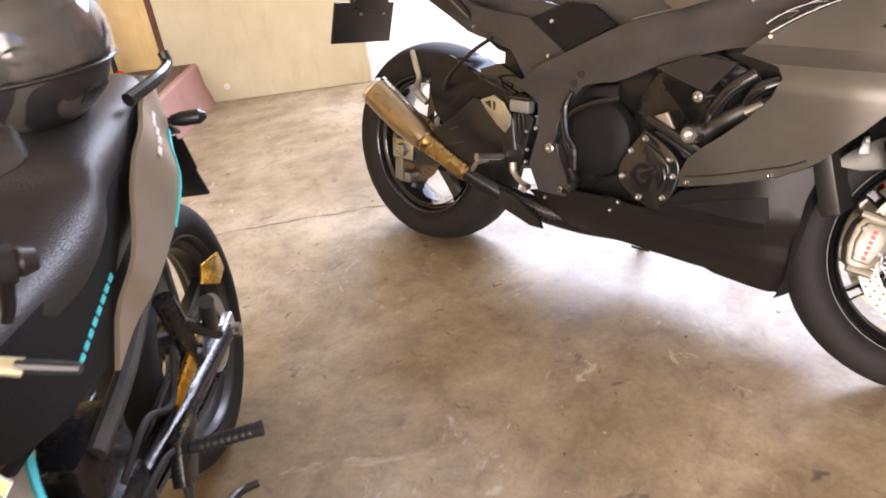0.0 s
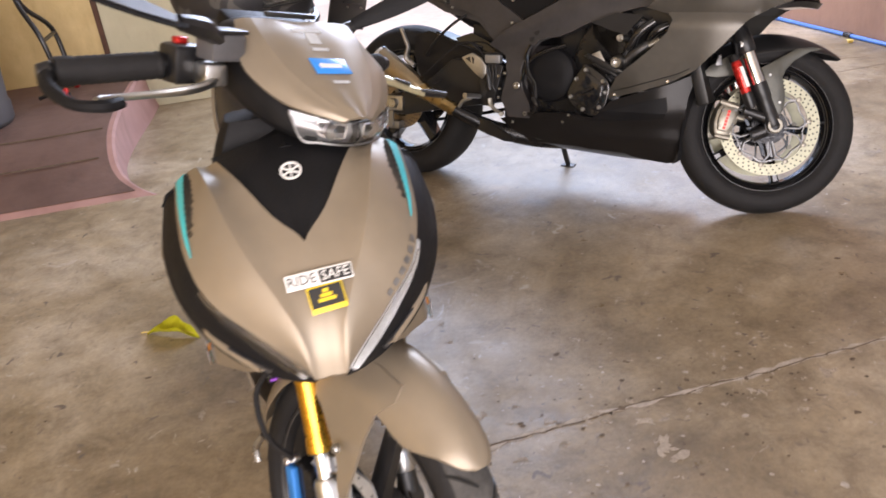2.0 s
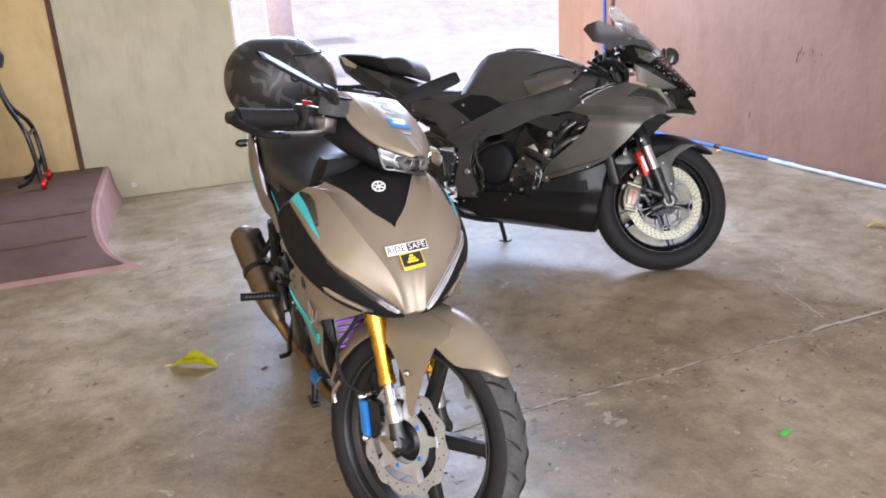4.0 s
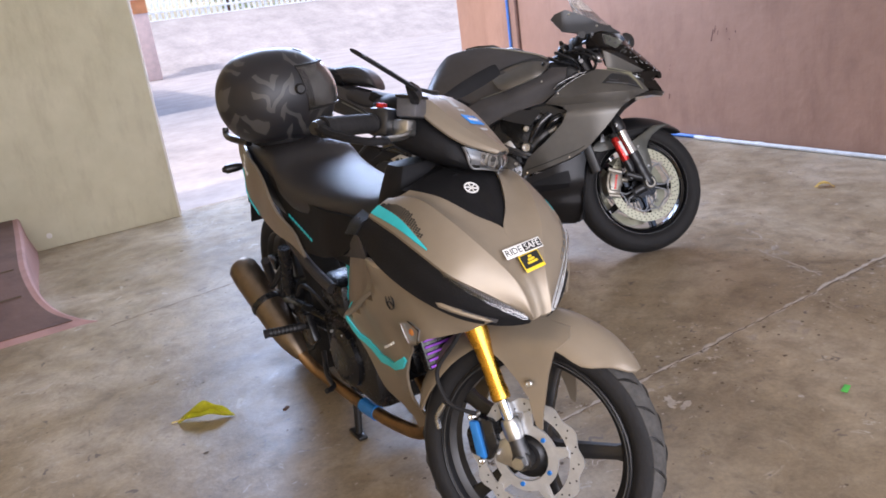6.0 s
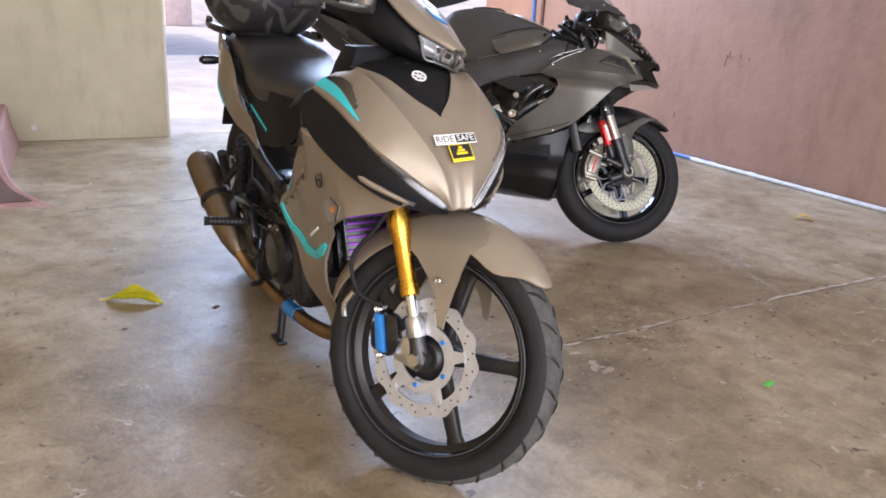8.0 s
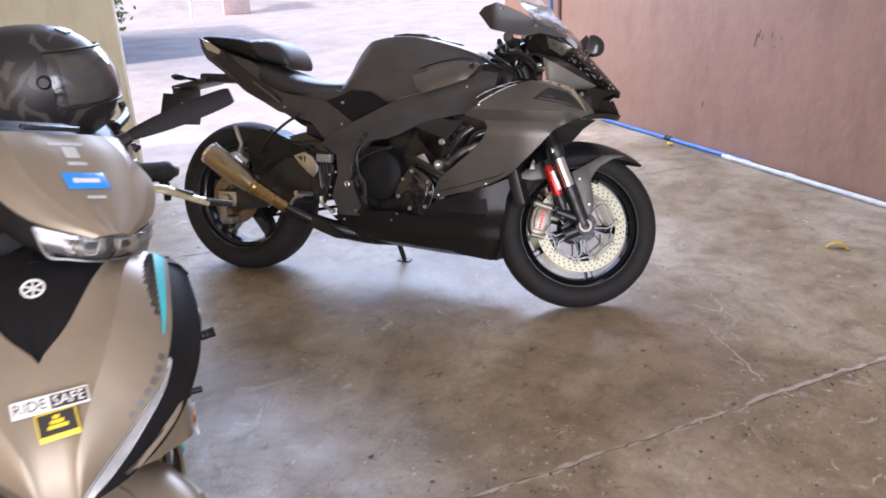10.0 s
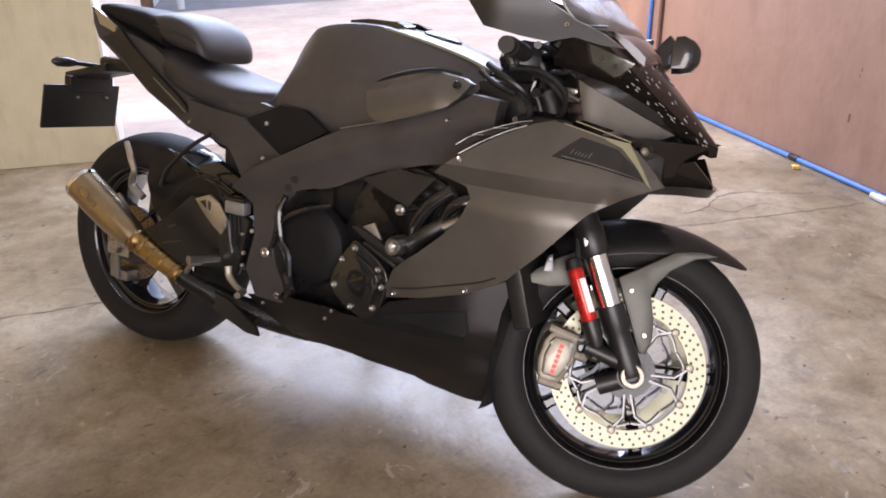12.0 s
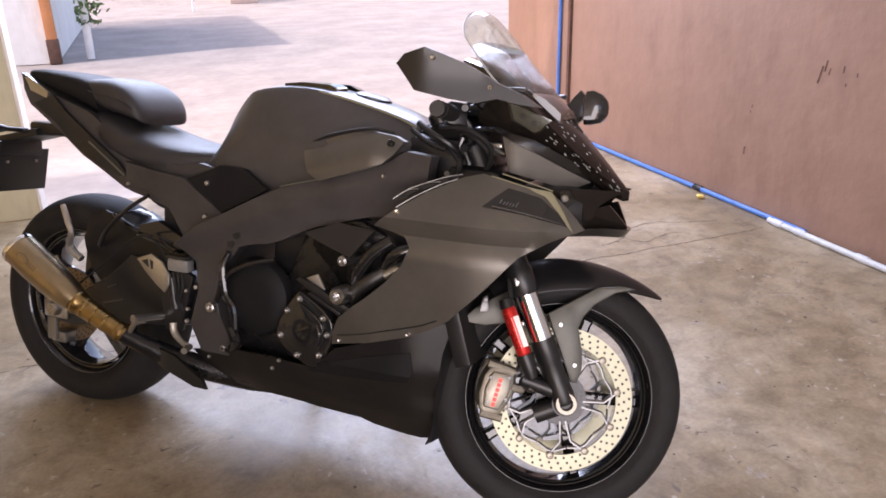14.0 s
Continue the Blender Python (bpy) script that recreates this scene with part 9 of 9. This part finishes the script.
# ---- helmet on the pillion seat ----
def helmet():
    H = thing("helmet", pose(-1.0576 - 0.035, -1.055 + 0.470, 0.848, 0, 0, -12), "black full-face helmet with grey tribal pattern resting on the motorcycle seat", "helmet")
    seg, rows = 40, 26

    def surf(u, v, k=1.0):
        """u round the head (0 at the face, +x), v from chin to crown."""
        a = u
        t = v * math.pi
        r = math.sin(t) ** 0.78
        x = 0.172 * r * math.cos(a)
        y = 0.142 * r * math.sin(a)
        z = 0.142 - 0.142 * math.cos(t)
        x += 0.022 * (1 - v) * max(0, math.cos(a)) * r - 0.012 * (v - 0.5)
        return Vector((k * x, k * y, z * 1.0 + (k - 1) * 0.05))

    def skin(u0, u1, v0, v1, k, nu=40, nv=24, thick=0.005):
        bm = bmesh.new()
        g = [[bm.verts.new(surf(u0 + (u1 - u0) * i / nu, v0 + (v1 - v0) * j / nv, k)) for i in range(nu + 1)] for j in range(nv + 1)]
        for j in range(nv):
            for i in range(nu):
                bm.faces.new((g[j][i], g[j][i + 1], g[j + 1][i + 1], g[j + 1][i]))
        bmesh.ops.remove_doubles(bm, verts=bm.verts, dist=1e-5)
        return bm

    part("helmet_shell", skin(0, 2 * math.pi, 0.12, 1.0, 1.0), M["helmet"], H, "black shell with grey tribal pattern")
    v = skin(-1.15, 1.15, 0.40, 0.70, 1.045, 30, 10)
    bmesh.ops.solidify(v, geom=v.faces[:], thickness=0.002)
    part("visor", v, M["visor"], H, "clear visor")
    part("eye_opening", skin(-1.0, 1.0, 0.42, 0.67, 1.012, 24, 8), M["lining_grey"], H, "grey padded opening")
    for vv in (0.40, 0.70):
        part("visor_edge", tube([surf(-1.15 + 2.3 * k / 24, vv, 1.047) for k in range(25)], 0.0035, 8), M["black_ink"], H)
    for s in (-1, 1):
        p = surf(s * 1.22, 0.55, 1.0)
        nn = Vector((p.x * 0.3, p.y, 0)).normalized()
        part("visor_hinge", turned([(0.016, 0), (0.016, 0.5), (0.011, 0.8)], p - nn * 0.004, p + nn * 0.016, 20), M["satin_black"], H, "black visor hinge")
    part("chin_vent", loft([[surf(a, 0.26, 1.03), surf(a, 0.31, 1.04), surf(a, 0.31, 1.0), surf(a, 0.26, 1.0)] for a in (-0.25, -0.1, 0.1, 0.25)]), M["satin_black"], H)
    part("top_vent", loft([[surf(a, 0.82, 1.03), surf(a, 0.87, 1.035), surf(a, 0.87, 1.0), surf(a, 0.82, 1.0)] for a in (-0.35, -0.1, 0.1, 0.35)]), M["satin_black"], H)
    part("neck_edge", tube([surf(2 * math.pi * k / 24, 0.12, 1.0) for k in range(25)], 0.006, 8), M["rubber"], H)
    part("lining", moved(lathe([(0.0001, 0.03), (0.06, 0.028), (0.085, 0.022), (0.09, 0.012)], 24), pose(0, 0, 0, 90, 0, 0)), M["matt_black"], H)
    return H


def pattern_paint():
    """Gloss black with hard-edged grey flame shapes."""
    m = mat("helmet_pattern", (0.016, 0.016, 0.019), 0.40, 0, 0.1, 6, 0, 60, 0.06)
    nt = m.node_tree
    N, L = nt.nodes, nt.links
    b = N["Principled BSDF"]
    src = b.inputs["Base Color"].links[0].from_socket
    tc = N.new("ShaderNodeTexCoord")
    sep = N.new("ShaderNodeSeparateXYZ")
    L.new(tc.outputs["Object"], sep.inputs[0])

    def calc(op, p, q=0.5, s=0.0):
        n = N.new("ShaderNodeMath")
        n.operation = op
        for k, v in enumerate((p, q, s)):
            if isinstance(v, (int, float)):
                n.inputs[k].default_value = v
            else:
                L.new(v, n.inputs[k])
        return n.outputs[0]

    # slanted bands with sharp steps
    warp = N.new("ShaderNodeTexNoise")
    warp.inputs["Scale"].default_value, warp.inputs["Detail"].default_value = 7.0, 2
    L.new(tc.outputs["Object"], warp.inputs["Vector"])
    zig = calc("PINGPONG", calc("MULTIPLY_ADD", warp.outputs[0], 1.6, calc("MULTIPLY", sep.outputs[0], 7.0)), 0.5)
    slant = calc("MULTIPLY_ADD", sep.outputs[2], 15.0, calc("MULTIPLY", zig, 2.6))
    band = calc("GREATER_THAN", calc("PINGPONG", calc("MULTIPLY_ADD", warp.outputs[0], 1.2, slant), 0.5), 0.30)
    n = N.new("ShaderNodeTexNoise")
    n.inputs["Scale"].default_value, n.inputs["Detail"].default_value = 11.0, 0
    L.new(tc.outputs["Object"], n.inputs["Vector"])
    r = N.new("ShaderNodeMath")
    r.operation = "MULTIPLY"
    L.new(band, r.inputs[0])
    L.new(calc("GREATER_THAN", n.outputs[0], 0.50), r.inputs[1])
    x = N.new("ShaderNodeMix")
    x.data_type = "RGBA"
    L.new(r.outputs[0], x.inputs[0])
    L.new(src, x.inputs[6])
    x.inputs[7].default_value = (0.062, 0.060, 0.058, 1)
    L.new(x.outputs[2], b.inputs["Base Color"])
    return m


M["helmet"] = pattern_paint()
M["visor"] = glass("clear_visor", (0.9, 0.9, 0.9), 0.02, 1.45)
helmet()

# ---- the yard beyond the opening ----
# Only its white-orange corner is known; the rest is added to shade the yard
shed = tagged(part("outbuilding", join(box(-9, -1.32, 9.2, 14.5, 0, 3.4, 0.01)), M["wall_white"], smooth=False), "low white outbuilding across the yard, extended out of view to shade it", "building")
part("corner_post", box(-1.40, -1.28, 9.10, 9.22, 0.30, 3.4, 0.01), M["orange_paint"], shed, "orange painted corner post")
part("post_base", box(-1.41, -1.27, 9.09, 9.23, 0, 0.30, 0.01), M["rust"], shed)
part("roof", box(-9.3, -1.0, 8.9, 14.8, 3.4, 3.55, 0.02), M["pipe_grey"], shed)


def fence():
    F = thing("picket_fence", pose(0, 0, 0), "long white picket fence on a low wall", "fence")
    part("base_wall", box(-6, 24, 24.0, 24.25, 0, 1.60, 0.01), M["white"], F)
    for z in (1.80, 2.60):
        part("rail", box(-6, 24, 24.06, 24.11, z, z + 0.07, 0.005), M["white"], F)
    src = None
    for k in range(150):
        x = -5.9 + 0.2 * k
        if src is None:
            src = part("picket", plate([(-0.045, 1.60), (0.045, 1.60), (0.045, 2.85), (0.0, 2.93), (-0.045, 2.85)], 24.11, 24.135, 0.0), M["white"], F, m=pose(x, 0, 0))
        else:
            o = new("picket", src.data)
            o.parent, o.matrix_basis = F, pose(x, 0, 0)
    return F


fence()


def tree(x, y, h, seed):
    r3 = random.Random(seed)
    T = thing("tree", pose(x, y, 0), "leafy green tree behind the fence", "tree", "trees behind the fence")
    limbs = [tube([(0, 0, 0), (0.1, 0.05, h * 0.3), (0.05, 0.1, h * 0.6)], [0.16, 0.12, 0.07], 8)]
    bm = bmesh.new()
    for k in range(7):
        a = r3.uniform(0, 6.28)
        tip = Vector((1.4 * math.cos(a), 1.4 * math.sin(a), h * r3.uniform(0.6, 0.95)))
        limbs.append(tube([(0.05, 0.05, h * 0.4), (tip.x * 0.5, tip.y * 0.5, h * 0.6), tip], [0.07, 0.05, 0.02], 6))
        for j in range(260):
            c = tip * r3.uniform(0.75, 1.05) + Vector((r3.gauss(0, 0.5), r3.gauss(0, 0.5), r3.gauss(0, 0.4)))
            d = Vector((r3.uniform(-1, 1), r3.uniform(-1, 1), r3.uniform(-1, 1))).normalized()
            e = d.orthogonal().normalized()
            s = r3.uniform(0.05, 0.11)
            bm.faces.new([bm.verts.new(c + q) for q in (d * s, e * s * 0.5, -d * s, -e * s * 0.5)])
    part("trunk", join(*limbs), M["rust"], T)
    cr = part("crown", bm, M["foliage"], T, "", False)
    return T


for x, y, h, sd in ((-3, 27, 4.2, 1), (2.5, 28, 5.0, 2), (7, 27, 4.4, 3), (12, 29, 5.2, 4), (18, 27.5, 4.6, 5)):
    tree(x, y, h, sd)
gp = thing("gate_pillar", pose(2.25, 19.6, 0), "pale pink gate pillar with an orange and white cap", "pillar")
part("shaft", box(-0.35, 0.35, -0.2, 0.2, 0, 1.75, 0.01), M["pink_paint"], gp)
part("orange_band", box(-0.36, 0.36, -0.21, 0.21, 1.75, 2.1, 0.01), M["orange_paint"], gp)
part("cap", box(-0.5, 0.5, -0.3, 0.3, 2.1, 2.35, 0.01), M["white"], gp)
pot = thing("plant_pole", pose(-0.95, 9.45, 0), "slim white pole with a climbing plant", "plant")
part("pole", rod((0, 0, 0), (0.05, 0, 2.2), 0.05), M["white"], pot)
lv = bmesh.new()
r4 = random.Random(9)
for k in range(240):
    c = Vector((0.06 + r4.gauss(0, 0.09), r4.gauss(0, 0.09), r4.uniform(0.45, 1.3)))
    d = Vector((r4.uniform(-1, 1), r4.uniform(-1, 1), r4.uniform(-1, 1))).normalized()
    e = d.orthogonal().normalized()
    lv.faces.new([lv.verts.new(c + q * 0.05) for q in (d, e * 0.5, -d, -e * 0.5)])
part("leaves", lv, M["foliage"], pot, "", False)


# washing on a line far across the yard
def washing():
    W = thing("clothes_line", pose(-1.6, 13.0 + 4.2, 0), "clothes hanging on a line across the yard", "clothes line")
    part("line", tube([(-2.2, 0, 1.9), (0, 0, 1.84), (2.4, 0, 1.9)], 0.006, 6), M["pipe_grey"], W)
    for k, (c, h) in enumerate((("red", 0.7), ("white", 0.9), ("matt_black", 0.8), ("blue_sticker", 0.75), ("peel", 0.8), ("white", 0.7), ("green", 0.5))):
        x = -1.9 + 0.55 * k
        bm = bmesh.new()
        rr = [[bm.verts.new((x + 0.42 * i / 6, 0.03 * math.sin(3 * i + j), 1.85 - h * j / 6)) for i in range(7)] for j in range(7)]
        for a, b in zip(rr, rr[1:]):
            for i in range(6):
                bm.faces.new((a[i], a[i + 1], b[i + 1], b[i]))
        bmesh.ops.solidify(bm, geom=bm.faces[:], thickness=0.01)
        part("garment", bm, M[c], W)
    for s in (-2.25, 2.45):
        part("line_pole", rod((s, 0, 0), (s, 0, 2.0), 0.025), M["white"], W)
    return W


washing()


# slope up to the foot of the fence, added to catch the sun
bank = bmesh.new()
grid = [[bank.verts.new((x, y, -0.005 + 1.58 * (y - 20) / 4 if y > 20 else -0.01)) for x in (-60, -20, 0, 20, 60)] for y in (19.9, 20.4, 22, 23, 24)]
for r0, r1 in zip(grid, grid[1:]):
    for k in range(4):
        bank.faces.new((r0[k], r0[k + 1], r1[k + 1], r1[k]))
structure("ground_slope", bank, "yard", "concrete slope added below the fence to catch the sun", "ground")
